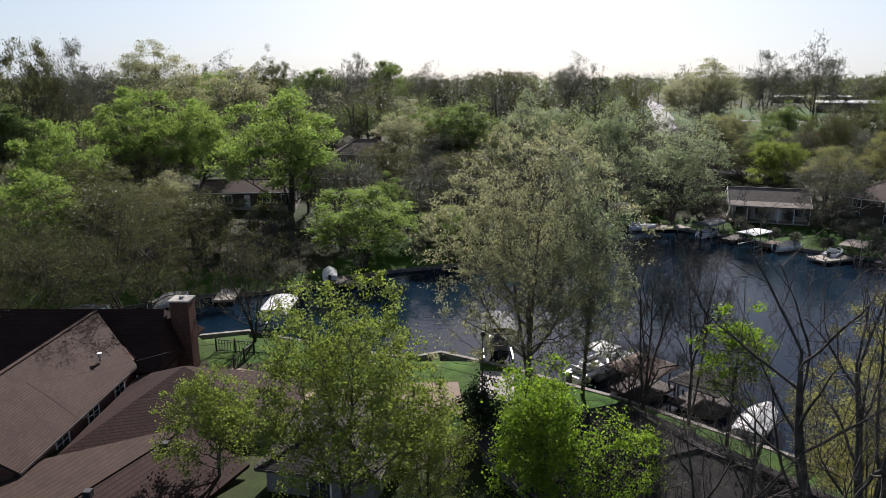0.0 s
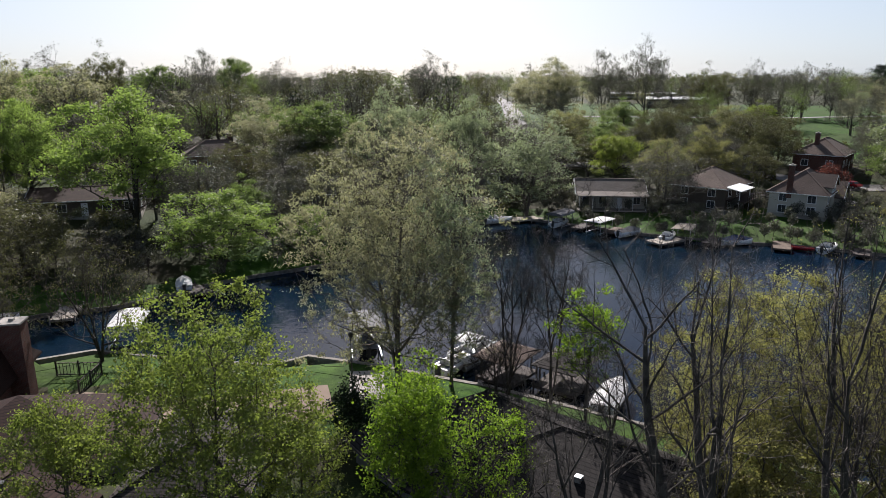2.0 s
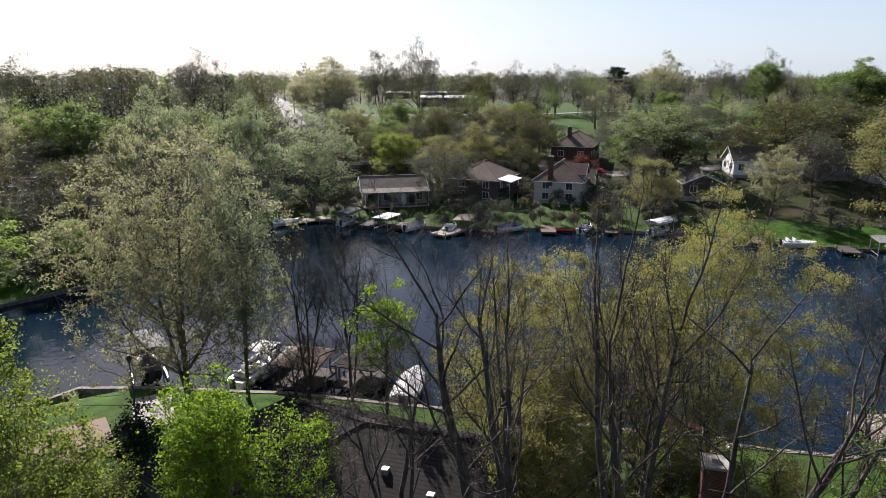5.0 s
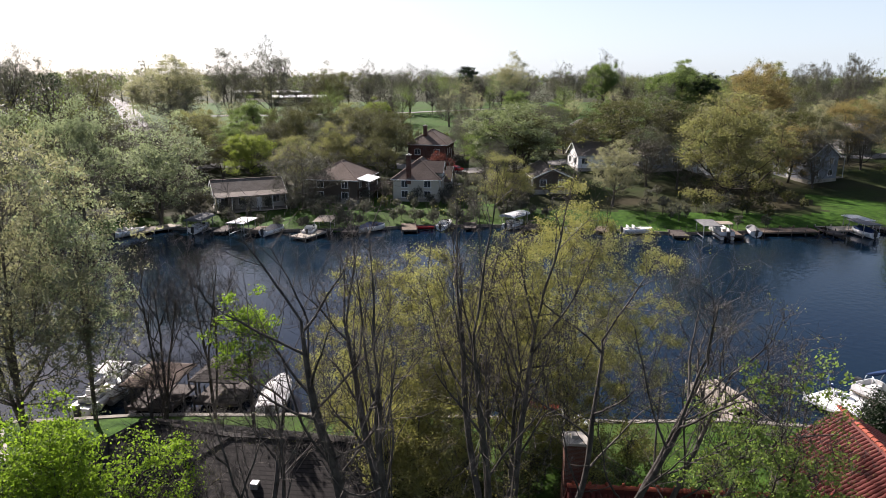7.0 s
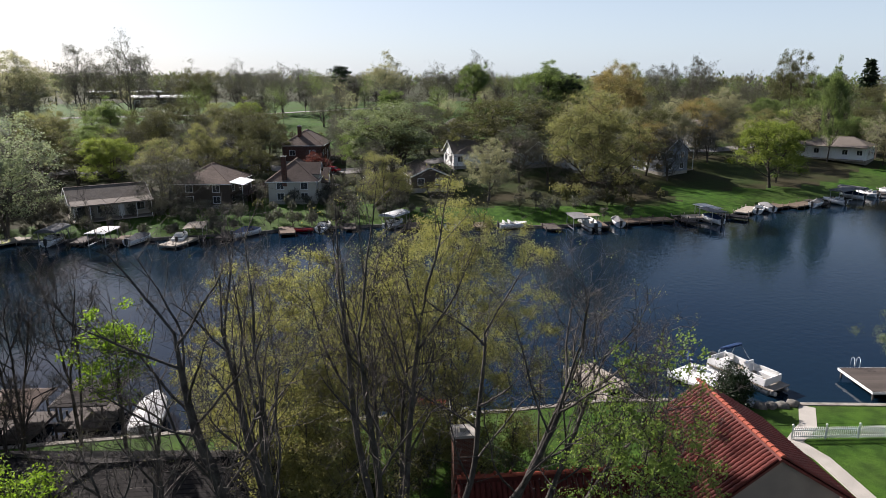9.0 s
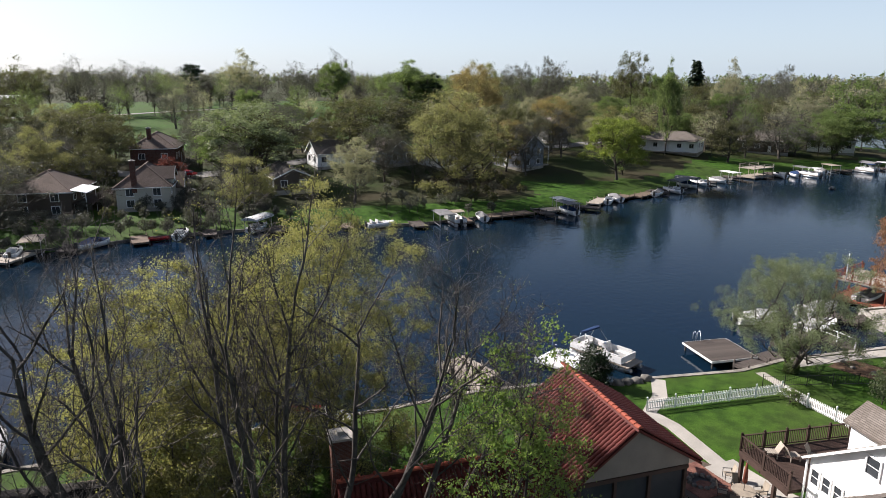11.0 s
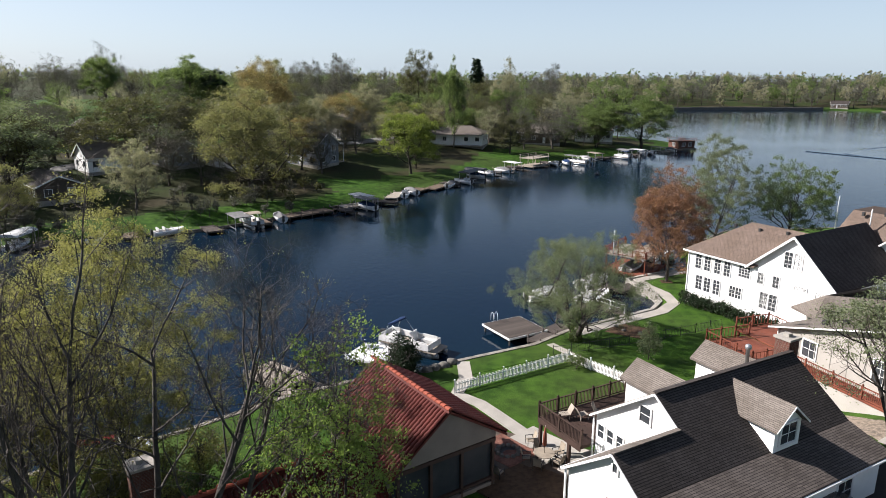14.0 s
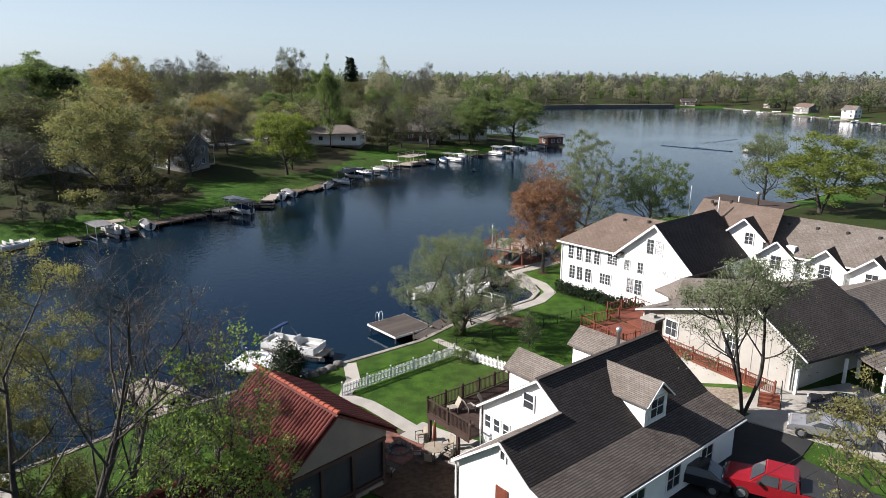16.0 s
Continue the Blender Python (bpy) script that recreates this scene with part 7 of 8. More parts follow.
swim = dock(65.9, 1.2, -52, 4.6, 4.6, GREY_WOOD, "square weathered wooden swimming dock with a metal ladder", 0.85, True, "", True)
for y in (-2.44, 2.44):
    part("fascia", Build().box(-2.44, 2.44, y - 0.02, y + 0.02, 0.62, 0.83), WHITE_PAINT, swim, "white edge board")
for x in (-2.44, 2.44):
    part("fascia", Build().box(x - 0.02, x + 0.02, -2.4, 2.4, 0.62, 0.83), WHITE_PAINT, swim, "white edge board")
ladder = thing("ladder", pose(67.3, 3.3, 0.85, 0, 0, 38), "bent metal swimming ladder on the wooden dock", "ladder")
for s in (-0.25, 0.25):
    b = Build()
    pts = [Vector((0.5, s, 0.0)), Vector((0.42, s, 0.75)), Vector((0.2, s, 0.95)), Vector((-0.05, s, 0.8)), Vector((-0.15, s, -0.9))]
    for p, q in zip(pts, pts[1:]):
        b.beam(p, q, 0.05, sides=6)
    part("side_rail", b, METAL, ladder)
for z in (-0.2, -0.5, -0.8):
    part("rung", Build().beam((-0.13, -0.25, z), (-0.13, 0.25, z), 0.04, sides=6), METAL, ladder)
dock(63.6, -1.6, -38, 2.6, 1.2, GREY_WOOD, "short wooden ramp from path to swimming dock", 0.8, True)
dock(66.6, -3.2, -38, 2.6, 1.6, GREY_WOOD, "low wooden landing beside the ivy-clad tree", 0.7, True)
dock(51.6, 21.6, 62, 5.0, 3.0, PALE_WOOD, "bleached wooden dock behind bare trees", 0.7, True)
dock(48.6, 19.8, 62, 3.4, 0.8, PALE_WOOD, "narrow bleached wooden gangway to the dock", 0.85, True)
for x, y, turn, length, width, label in ((74.4, -6.4, -30, 9.5, 1.2, "long narrow dock in the boat cove"), (80.2, -8.4, -38, 7.5, 1.2, "narrow dock beside covered boats"), (83.0, -12.8, -38, 5.0, 1.4, "short wooden dock by the cove mouth")):
    dock(x, y, turn, length, width, GREY_WOOD, label, 0.65, True)
dock(73.2, -10.0, 44, 4.6, 1.2, GREY_WOOD, "narrow wooden gangway into the boat cove", 0.7, True)
gang = thing("gangway_rail", pose(73.5, -9.4, 0.7, 0, 0, 44), "white wooden handrail of the cove gangway", "railing")
for i, x in enumerate((-2.0, 0.0, 2.0)):
    part("post", Build().beam((x, 0, 0), (x, 0, 1.0), 0.09), WHITE_PAINT, gang)
part("rail", Build().beam((-2.1, 0, 1.0), (2.1, 0, 1.0), 0.1, 0.06), WHITE_PAINT, gang)
part("rail", Build().beam((-2.1, 0, 0.5), (2.1, 0, 0.5), 0.06, 0.06), WHITE_PAINT, gang)

red = dock(91.5, -14.5, -30, 7.0, 6.0, RED_WOOD, "red-stained covered dock with upper sun deck", 0.8, False, "")
for x in (-3.2, 0.2, 3.3):
    for y in (-2.7, 2.7):
        part("tall_post", Build().box(x - 0.07, x + 0.07, y - 0.07, y + 0.07, 0.8, 3.9), RED_WOOD, red)
part("sun_deck", Build().box(-3.4, 3.4, -2.9, 2.9, 2.9, 3.05), PALE_WOOD, red, "pale upper sun deck")
railing(red, (-3.4, -2.9), (3.4, -2.9), 3.05, RED_WOOD, 0.9, 0.35, 2.2)
railing(red, (-3.4, 2.9), (3.4, 2.9), 3.05, RED_WOOD, 0.9, 0.35, 2.2)
railing(red, (-3.4, -2.9), (-3.4, 2.9), 3.05, RED_WOOD, 0.9, 0.35, 2.2)
mast = thing("flagpole", pose(89.2, -11.3, 3.0, 0, 0, 0), "white pole on the red covered dock", "pole")
part("shaft", Build().ring([(0.06, 0), (0.05, 3.4), (0.02, 3.45)], 8), WHITE_PAINT, mast)


# ---- boats ----
def hull(length, width, height, mat):
    """A planing hull, bow towards +x."""
    stations = [(-0.5, 0.92, 0.0), (-0.2, 1.0, 0.0), (0.1, 0.97, 0.02), (0.3, 0.78, 0.08), (0.42, 0.45, 0.16), (0.5, 0.05, 0.24)]
    b, rings = Build(), []
    for s, w, rise in stations:
        x, hw = s * length, w * width / 2
        rings.append([(x, 0, (rise - 0.12) * height), (x, hw * 0.7, (rise + 0.15) * height), (x, hw, height * (0.75 + rise * 0.6)), (x, hw * 0.97, height * (1 + rise * 0.6)),
                      (x, -hw * 0.97, height * (1 + rise * 0.6)), (x, -hw, height * (0.75 + rise * 0.6)), (x, -hw * 0.7, (rise + 0.15) * height)])
    k = len(b.v)
    n = len(rings[0])
    for r in rings:
        b.v += r
    for i in range(len(rings) - 1):
        for j in range(n):
            b.f.append((k + i * n + j, k + i * n + (j + 1) % n, k + (i + 1) * n + (j + 1) % n, k + (i + 1) * n + j))
            b.soft.append(j not in (3,))
    b.f += [tuple(range(k, k + n)), tuple(k + (len(rings) - 1) * n + j for j in reversed(range(n)))]
    b.soft += [False, False]
    return b


def runabout(x, y, turn, label, cover=None, length=5.8, z=0.0, group="moored boats", mat=None):
    ob = thing("motor_boat", pose(x, y, z, 0, 0, turn), label, "boat", group)
    w = length * 0.38
    part("hull", hull(length, w, 0.95, mat or GELCOAT), mat or GELCOAT, ob)
    if cover:
        c = Build()
        pts = [[(-0.48 * length, -w * 0.47, 1.0), (-0.48 * length, 0, 1.15), (-0.48 * length, w * 0.47, 1.0)], [(-0.1 * length, -w * 0.5, 1.0), (-0.1 * length, 0, 1.75), (-0.1 * length, w * 0.5, 1.0)],
               [(0.2 * length, -w * 0.45, 1.02), (0.2 * length, 0, 1.55), (0.2 * length, w * 0.45, 1.02)], [(0.47 * length, -w * 0.08, 1.12), (0.47 * length, 0, 1.16), (0.47 * length, w * 0.08, 1.12)]]
        for r0, r1 in zip(pts, pts[1:]):
            for i in (0, 1):
                c.face((r0[i], r0[i + 1], r1[i + 1], r1[i]), True)
        c.face(pts[0])
        part("cover", c, cover, ob, "fitted canvas cover")
    else:
        part("cockpit", Build().box(-0.42 * length, 0.05 * length, -w * 0.34, w * 0.34, 0.97, 1.0), GREY_CANVAS, ob)
        for i in (-0.3, -0.1):
            part("seat", Build().box(i * length - 0.25, i * length + 0.25, -w * 0.3, w * 0.3, 1.0, 1.2).box(i * length - 0.27, i * length - 0.18, -w * 0.3, w * 0.3, 1.2, 1.55), WHITE_CANVAS, ob)
        part("windscreen", Build().slab([(0.06 * length, -w * 0.36, 1.5), (0.06 * length, w * 0.36, 1.5), (0.14 * length, w * 0.3, 1.05), (0.14 * length, -w * 0.3, 1.05)], 0.03), GLASS, ob)
    part("outboard", Build().box(-0.56 * length, -0.5 * length, -0.2, 0.2, 0.3, 1.35).box(-0.55 * length, -0.51 * length, -0.07, 0.07, -0.5, 0.3), BLACK, ob)
    return ob


def pontoon_boat(x, y, turn, label, canvas, length=6.6, group="moored boats", folded=False):
    ob = thing("pontoon_boat", pose(x, y, 0.05, 0, 0, turn), label, "boat", group)
    for s in (-0.85, 0.85):
        part("pontoon", Build().beam((-length / 2, s, 0.2), (length / 2 - 0.6, s, 0.2), 0.6, sides=10).beam((length / 2 - 0.6, s, 0.2), (length / 2, s, 0.3), 0.4, sides=10), METAL, ob)
    part("floor", Build().box(-length / 2, length / 2 - 0.1, -1.22, 1.22, 0.55, 0.65), PALE_WOOD, ob)
    for x0, x1, y0, y1 in ((-length / 2 + 0.1, length / 2 - 0.9, -1.2, -1.14), (-length / 2 + 0.1, length / 2 - 0.9, 1.14, 1.2), (length / 2 - 0.96, length / 2 - 0.9, -1.1, 1.1), (-length / 2 + 0.1, -length / 2 + 0.16, -1.1, 1.1)):
        part("side_panel", Build().box(x0, x1, y0, y1, 0.72, 1.35), GELCOAT, ob)
    for x0, x1, y0, y1 in ((-2.8, -1.0, -1.1, -0.5), (-2.8, -2.2, -0.4, 1.1), (0.6, 2.2, -1.1, -0.5), (0.6, 2.2, 0.5, 1.1)):
        part("seat", Build().box(x0, x1, y0, y1, 0.66, 1.08).box(x0, x1, (y0 if abs(y0) > abs(y1) else y1 - 0.12), (y0 + 0.12 if abs(y0) > abs(y1) else y1), 1.08, 1.45), WHITE_CANVAS, ob)
    part("console", Build().box(-0.6, -0.1, 0.3, 1.0, 0.66, 1.5).box(-0.25, -0.15, 0.3, 1.0, 1.5, 1.75), GELCOAT, ob)
    if folded:
        top = part("canopy", Build().slab([(-2.2, -1.15, 2.62), (-1.75, -1.2, 2.78), (-1.6, -1.15, 2.7), (-1.6, 1.15, 2.7), (-1.75, 1.2, 2.78), (-2.2, 1.15, 2.62)], 0.12), canvas, ob, "folded blue sun canopy")
    else:
        top = part("canopy", Build().slab([(-2.3, -1.15, 2.5), (-1.2, -1.2, 2.68), (0.2, -1.15, 2.55), (0.2, 1.15, 2.55), (-1.2, 1.2, 2.68), (-2.3, 1.15, 2.5)], 0.05), canvas, ob, "canvas sun canopy")
    for px, qx in ((-0.4, -1.7), (-2.6, -2.1)) if folded else ((-1.0, -2.2), (-1.0, -0.4), (-0.9, 0.15)):
        for s in (-1.13, 1.13):
            part("canopy_frame", Build().beam((px, s, 1.3), (qx, s, 2.62 if folded else 2.5), 0.05, sides=6), METAL, top)
    part("outboard", Build().box(-length / 2 - 0.5, -length / 2 - 0.05, -0.22, 0.22, 0.5, 1.4).box(-length / 2 - 0.4, -length / 2 - 0.15, -0.08, 0.08, -0.4, 0.5), BLACK, ob)
    return ob


def boat_lift(x, y, turn, canvas, label, length=6.5, width=3.0, group="boat lifts", flat=False, high=3.0):
    """A lift on four posts under a canopy."""
    ob = thing("boat_lift", pose(x, y, 0, 0, 0, turn), label, "boat lift", group)
    for sx in (-1, 1):
        for s in (-1, 1):
            part("post", Build().beam((sx * length * 0.36, s * width / 2, -1.5), (sx * length * 0.36, s * width / 2, high), 0.1), METAL, ob)
    part("cradle", Build().beam((-length * 0.4, -width / 2, 0.35), (length * 0.4, -width / 2, 0.35), 0.12), METAL, ob)
    part("cradle", Build().beam((-length * 0.4, width / 2, 0.35), (length * 0.4, width / 2, 0.35), 0.12), METAL, ob)
    b, n = Build(), 6
    rise = 0.12 if flat else 0.55
    row = []
    for i in range(n + 1):
        t = math.pi * i / n
        row.append((-math.cos(t) * (width / 2 + 0.25), high - 0.1 + math.sin(t) * rise))
    for (y0, z0), (y1, z1) in zip(row, row[1:]):
        b.face([(-length / 2, y0, z0), (length / 2, y0, z0), (length / 2, y1, z1), (-length / 2, y1, z1)], True)
    for x0 in (-length / 2, length / 2):
        b.face([(x0, yy, zz) for yy, zz in row])
    part("canopy", b, canvas, ob)
    return ob


pontoon_boat(60.3, 11.0, -113, "white pontoon boat with a blue canopy at its dock", BLUE_CANVAS, 6.8, folded=True)
dock(57.4, 14.0, -18, 3.6, 4.4, WHITE_PAINT, "white-painted floating dock beside the pontoon boat", 0.7, True)
chair = thing("lifeguard_chair", pose(59.0, 15.6, 0.7, 0, 0, 30), "tall blue folding chair on the white dock", "chair")
part("seat", Build().box(-0.3, 0.3, -0.25, 0.25, 0.45, 0.5), BLUE_CANVAS, chair)
part("backrest", Build().box(-0.3, 0.3, 0.22, 0.27, 0.5, 1.5), BLUE_CANVAS, chair)
for sx in (-0.27, 0.27):
    for sy in (-0.22, 0.24):
        part("leg", Build().beam((sx, sy, 0), (sx, sy, 0.5 if sy < 0 else 1.5), 0.04), BLUE_CANVAS, chair)
runabout(78.2, -2.6, -60, "white motor boat moored in the cove", WHITE_CANVAS, 6.0)
runabout(78.0, -8.0, -40, "white motor boat with a blue stripe in the cove", None, 5.6)
runabout(84.5, -8.5, -40, "white covered motor boat near the red dock", WHITE_CANVAS, 6.0)
runabout(91.3, -14.3, -30, "dark covered motor boat under the red dock", GREY_CANVAS, 5.4, 0.3)
pontoon_boat(98.0, -19.0, -40, "pontoon boat with tan seats behind the orange tree", TAN_CANVAS, 6.0)
boat_lift(5.4, 61.4, 90, GREY_CANVAS, "boat lift under a grey tarpaulin canopy", 5.0, 2.8, high=3.4)
runabout(5.4, 61.4, 90, "dark covered motor boat hanging in a canopied lift", GREY_CANVAS, 5.0, 0.5, mat=DARK_PAINT)
runabout(13.4, 56.4, 40, "white motor boat at the near seawall", None, 5.4)
pontoon_boat(15.6, 58.0, 40, "white pontoon boat beyond the bare trees", WHITE_CANVAS, 6.0)
runabout(24.2, 46.4, 50, "motor boat under a pale white cover", WHITE_CANVAS, 6.2, 0.3)
runabout(38.6, 27.0, 50, "small white motor boat behind the red house", None, 5.0)
kayak = thing("kayak", pose(39.4, 30.8, 0.15, 0, 0, 120), "small red kayak floating by the bank", "kayak")
part("hull", hull(3.2, 0.75, 0.35, RED_PAINT), RED_PAINT, kayak)
for x, y, turn, mat, label in ((17.2, 53.0, 40, ROOF_BROWN, "wooden boat dock under a brown hip roof"), (21.6, 50.2, 42, ROOF_DARK_AND_SHADED, "wooden boat dock under a dark hip roof")):
    d = dock(x, y, turn, 4.2, 3.6, GREY_WOOD, label, 0.7)
    for sx in (-1.8, 1.8):
        for sy in (-1.5, 1.5):
            part("roof_post", Build().box(sx - 0.07, sx + 0.07, sy - 0.07, sy + 0.07, 0.7, 2.7), GREY_WOOD, d)
    a = (0, 0, 3.6)
    c = [(-2.4, -2.1, 2.6), (2.4, -2.1, 2.6), (2.4, 2.1, 2.6), (-2.4, 2.1, 2.6)]
    for i in range(4):
        part("roof", Build().slab([c[i], c[(i + 1) % 4], a], 0.1), mat, d)

def shore_turn(x, y):
    """The direction, in degrees, of the far shore beside a place."""
    line = FAR_SHORE + FAR_SHORE_EAST[:11]
    best = min(zip(line, line[1:]), key=lambda e: math.hypot(x - (e[0][0] + e[1][0]) / 2, y - (e[0][1] + e[1][1]) / 2))
    return math.degrees(math.atan2(best[1][1] - best[0][1], best[1][0] - best[0][0]))


DOCK_LABELS = {"brown": "brown wooden boat dock at the far gardens", "grey": "dark weathered boat dock at the far gardens", "pale": "bleached wooden boat dock at the far gardens"}
DOCK_WOODS = {"brown": DOCK_BROWN, "grey": GREY_WOOD, "pale": PALE_WOOD}
FAR_DOCKS = [
    # x, y, turn from the shore, length, width, wood
    (122.4, 43.0, 0, 10, 3.2, "brown"), (126.2, 46.0, 90, 6, 2.2, "brown"), (131.6, 36.4, 0, 9, 3.4, "pale"), (127.4, 37.6, 90, 6, 1.8, "grey"), (136.8, 31.2, 90, 6, 2.2, "grey"),
    (145.0, 30.2, 0, 8, 2.6, "pale"), (152.4, 27.0, 20, 7, 3.2, "brown"), (158.8, 22.6, 0, 8, 3.0, "brown"), (164.6, 20.8, 75, 6, 2.6, "grey"), (170.6, 18.6, 0, 6, 2.4, "grey"),
    (187.0, 11.6, 80, 6, 2.4, "grey"), (193.4, 8.2, 80, 6, 2.2, "pale"), (199.6, 6.0, 85, 7, 2.2, "grey"), (212.6, -4.6, 80, 6, 2.2, "grey"), (221.0, -13.6, 85, 7, 2.4, "brown"),
    (229.6, -23.4, 80, 6, 2.4, "grey"), (241.6, -34.8, 80, 6, 2.4, "grey"), (254.0, -46.6, 80, 6, 2.4, "pale"), (262.6, -53.6, 60, 6, 2.6, "brown"),
    (41.4, 120.2, 0, 8, 3.0, "pale"), (50.4, 111.6, 90, 6, 2.2, "grey"), (58.8, 97.6, 60, 6, 3.0, "pale"), (54.4, 106.8, 90, 5, 2.0, "brown"), (66.4, 95.6, 80, 5, 2.2, "grey"),
    (75.4, 90.6, 80, 6, 2.4, "brown"), (84.4, 84.0, 85, 5, 2.0, "grey"), (92.2, 75.4, 85, 6, 2.2, "grey"), (99.8, 65.6, 80, 5, 2.4, "brown"), (106.6, 55.2, 80, 6, 2.4, "grey"), (113.6, 49.0, 80, 6, 2.2, "brown"),
    (-14.0, 85.8, 85, 5, 2.2, "grey"), (-27.0, 79.6, 85, 5, 2.2, "pale"), (-45.0, 71.0, 80, 5, 2.2, "grey"), (8.6, 98.0, 85, 5, 2.0, "brown"), (20.6, 112.6, 85, 5, 2.0, "grey"),
]
for x, y, turn, length, width, wood in FAR_DOCKS:
    dock(x, y, shore_turn(x, y) + turn, length, width, DOCK_WOODS[wood], DOCK_LABELS[wood])
# a dock with an upper sun deck, and a dark boathouse at the point
upper = dock(205.2, -0.6, shore_turn(205.2, -0.6), 9.0, 5.0, PALE_WOOD, "bleached two-level dock with an upper sun deck")
for x in (-4.2, 0.0, 4.2):
    for y in (-2.3, 2.3):
        part("tall_post", Build().box(x - 0.08, x + 0.08, y - 0.08, y + 0.08, 0.65, 3.9), PALE_WOOD, upper)
part("sun_deck", Build().box(-4.5, 4.5, -2.5, 2.5, 2.8, 2.98), PALE_WOOD, upper)
for y in (-2.4, 2.4):
    for z in (3.4, 3.9):
        part("rail", Build().box(-4.4, 4.4, y - 0.04, y + 0.04, z - 0.05, z + 0.05), PALE_WOOD, upper)
boathouse = thing("boathouse", pose(267.6, -56.6, 0, 0, 0, -60), "dark red-brown two-level boathouse at the point", "boathouse")
part("base", Build().box(-4.4, 4.4, -3.4, 3.4, -1.4, 0.7), STONE, boathouse)
part("wall", Build().box(-3.8, 3.8, -2.9, 2.9, 0.7, 3.3), BRICK, boathouse)
part("upper_deck", Build().box(-4.3, 4.3, -3.3, 3.3, 3.3, 3.5), DECK_WOOD, boathouse)
for i in range(9):
    for y in (-3.2, 3.2):
        part("baluster", Build().box(-4.2 + i * 1.05 - 0.05, -4.2 + i * 1.05 + 0.05, y - 0.05, y + 0.05, 3.5, 4.5), RED_WOOD, boathouse)
for y in (-3.2, 3.2):
    part("rail", Build().box(-4.3, 4.3, y - 0.06, y + 0.06, 4.42, 4.54), RED_WOOD, boathouse)
window(boathouse, -1.6, -2.9, 2.1, 1.4, 1.3, 0), window(boathouse, 1.6, -2.9, 2.1, 1.4, 1.3, 0), window(boathouse, -3.8, 0, 2.1, 1.4, 1.3, 270)
FAR_LIFTS = [
    (130.4, 33.2, 90, "grey", True), (133.6, 35.0, 90, "white", True), (172.6, 16.6, 0, "grey", False), (177.6, 15.0, 90, "grey", False), (195.6, 5.6, 80, "white", True), (216.6, -12.6, 80, "grey", True),
    (226.0, -20.6, 80, "tan", True), (236.0, -31.6, 80, "grey", False), (240.0, -36.6, 80, "white", True), (250.6, -45.0, 80, "grey", True),
    (47.0, 114.6, 85, "grey", False), (51.6, 107.6, 85, "white", True), (90.6, 78.6, 60, "white", False), (109.8, 51.2, 80, "grey", True), (-18.2, 69.6, 60, "white", False),
    (63.0, 99.0, 85, "tan", True),
]
for x, y, turn, cloth, level in FAR_LIFTS:
    boat_lift(x, y, shore_turn(x, y) + turn, {"white": WHITE_CANVAS, "tan": TAN_CANVAS, "grey": GREY_CANVAS}[cloth], "boat lift under a " + cloth + " canvas canopy", 5.6, 2.8, flat=level, high=2.5)
FAR_BOATS = [
    (130.4, 33.2, 95, "blue"), (146.4, 28.2, 10, "none"), (149.8, 27.6, 80, "grey"), (161.4, 19.8, 10, "grey"), (167.6, 17.4, 80, "none"), (177.6, 15.0, 95, "blue"), (183.4, 12.6, 80, "none"),
    (190.0, 8.4, 80, "grey"), (208.6, -6.6, 80, "none"), (211.6, -10.6, 70, "blue"), (216.6, -12.6, 80, "none"), (223.6, -17.6, 80, "grey"), (236.0, -31.6, 80, "none"), (245.0, -38.6, 60, "white"), (248.0, -42.0, 60, "none"),
    (257.6, -50.6, 70, "grey"), (47.0, 114.6, 85, "none"), (55.6, 104.0, 60, "grey"), (60.6, 99.8, 85, "none"), (69.6, 94.0, 20, "blue"), (81.0, 87.0, 70, "none"), (90.6, 78.6, 60, "none"), (96.6, 69.6, 70, "grey"),
    (102.6, 60.6, 20, "none"), (117.0, 46.6, 75, "grey"), (36.6, 119.6, 5, "none"), (28.6, 119.6, 5, "grey"), (-41.0, 72.0, 20, "grey"), (-15.6, 88.0, 60, "white"), (-33.0, 76.6, 30, "grey"),
]
for x, y, turn, cloth in FAR_BOATS:
    cover = {"none": None, "grey": GREY_CANVAS, "blue": BLUE_CANVAS, "white": WHITE_CANVAS}[cloth]
    runabout(x, y, shore_turn(x, y) + turn, "white motor boat moored below the far gardens" if cover is None else "motor boat under a " + cloth + " cover at the far gardens", cover, 5.4, 0.1)
for x, y, turn, mat, label in ((112.0, 50.0, 45, TAN_CANVAS, "pontoon boat with a tan canopy under trees"), (214.0, -14.5, 50, WHITE_CANVAS, "pontoon boat with a white canopy"), (243.0, -127.0, 100, TAN_CANVAS, "pontoon boat out on open water"),
                              (232.0, -30.0, 50, BLUE_CANVAS, "pontoon boat with a blue canopy")):
    pontoon_boat(x, y, turn, label, mat)
canoe = thing("canoe", pose(77.0, 89.0, 0.1, 0, 0, -45), "red canoe tied at the far lawn", "canoe")
part("hull", hull(5.0, 1.0, 0.5, RED_PAINT), RED_PAINT, canoe)
ski = thing("jet_ski", pose(190.0, -18.0, 0.0, 0, 0, 160), "small dark jet ski on the water", "jet ski")
part("hull", hull(2.8, 1.1, 0.5, DARK_PAINT), DARK_PAINT, ski)
part("seat", Build().box(-0.9, 0.4, -0.2, 0.2, 0.5, 0.85), BLACK, ski)
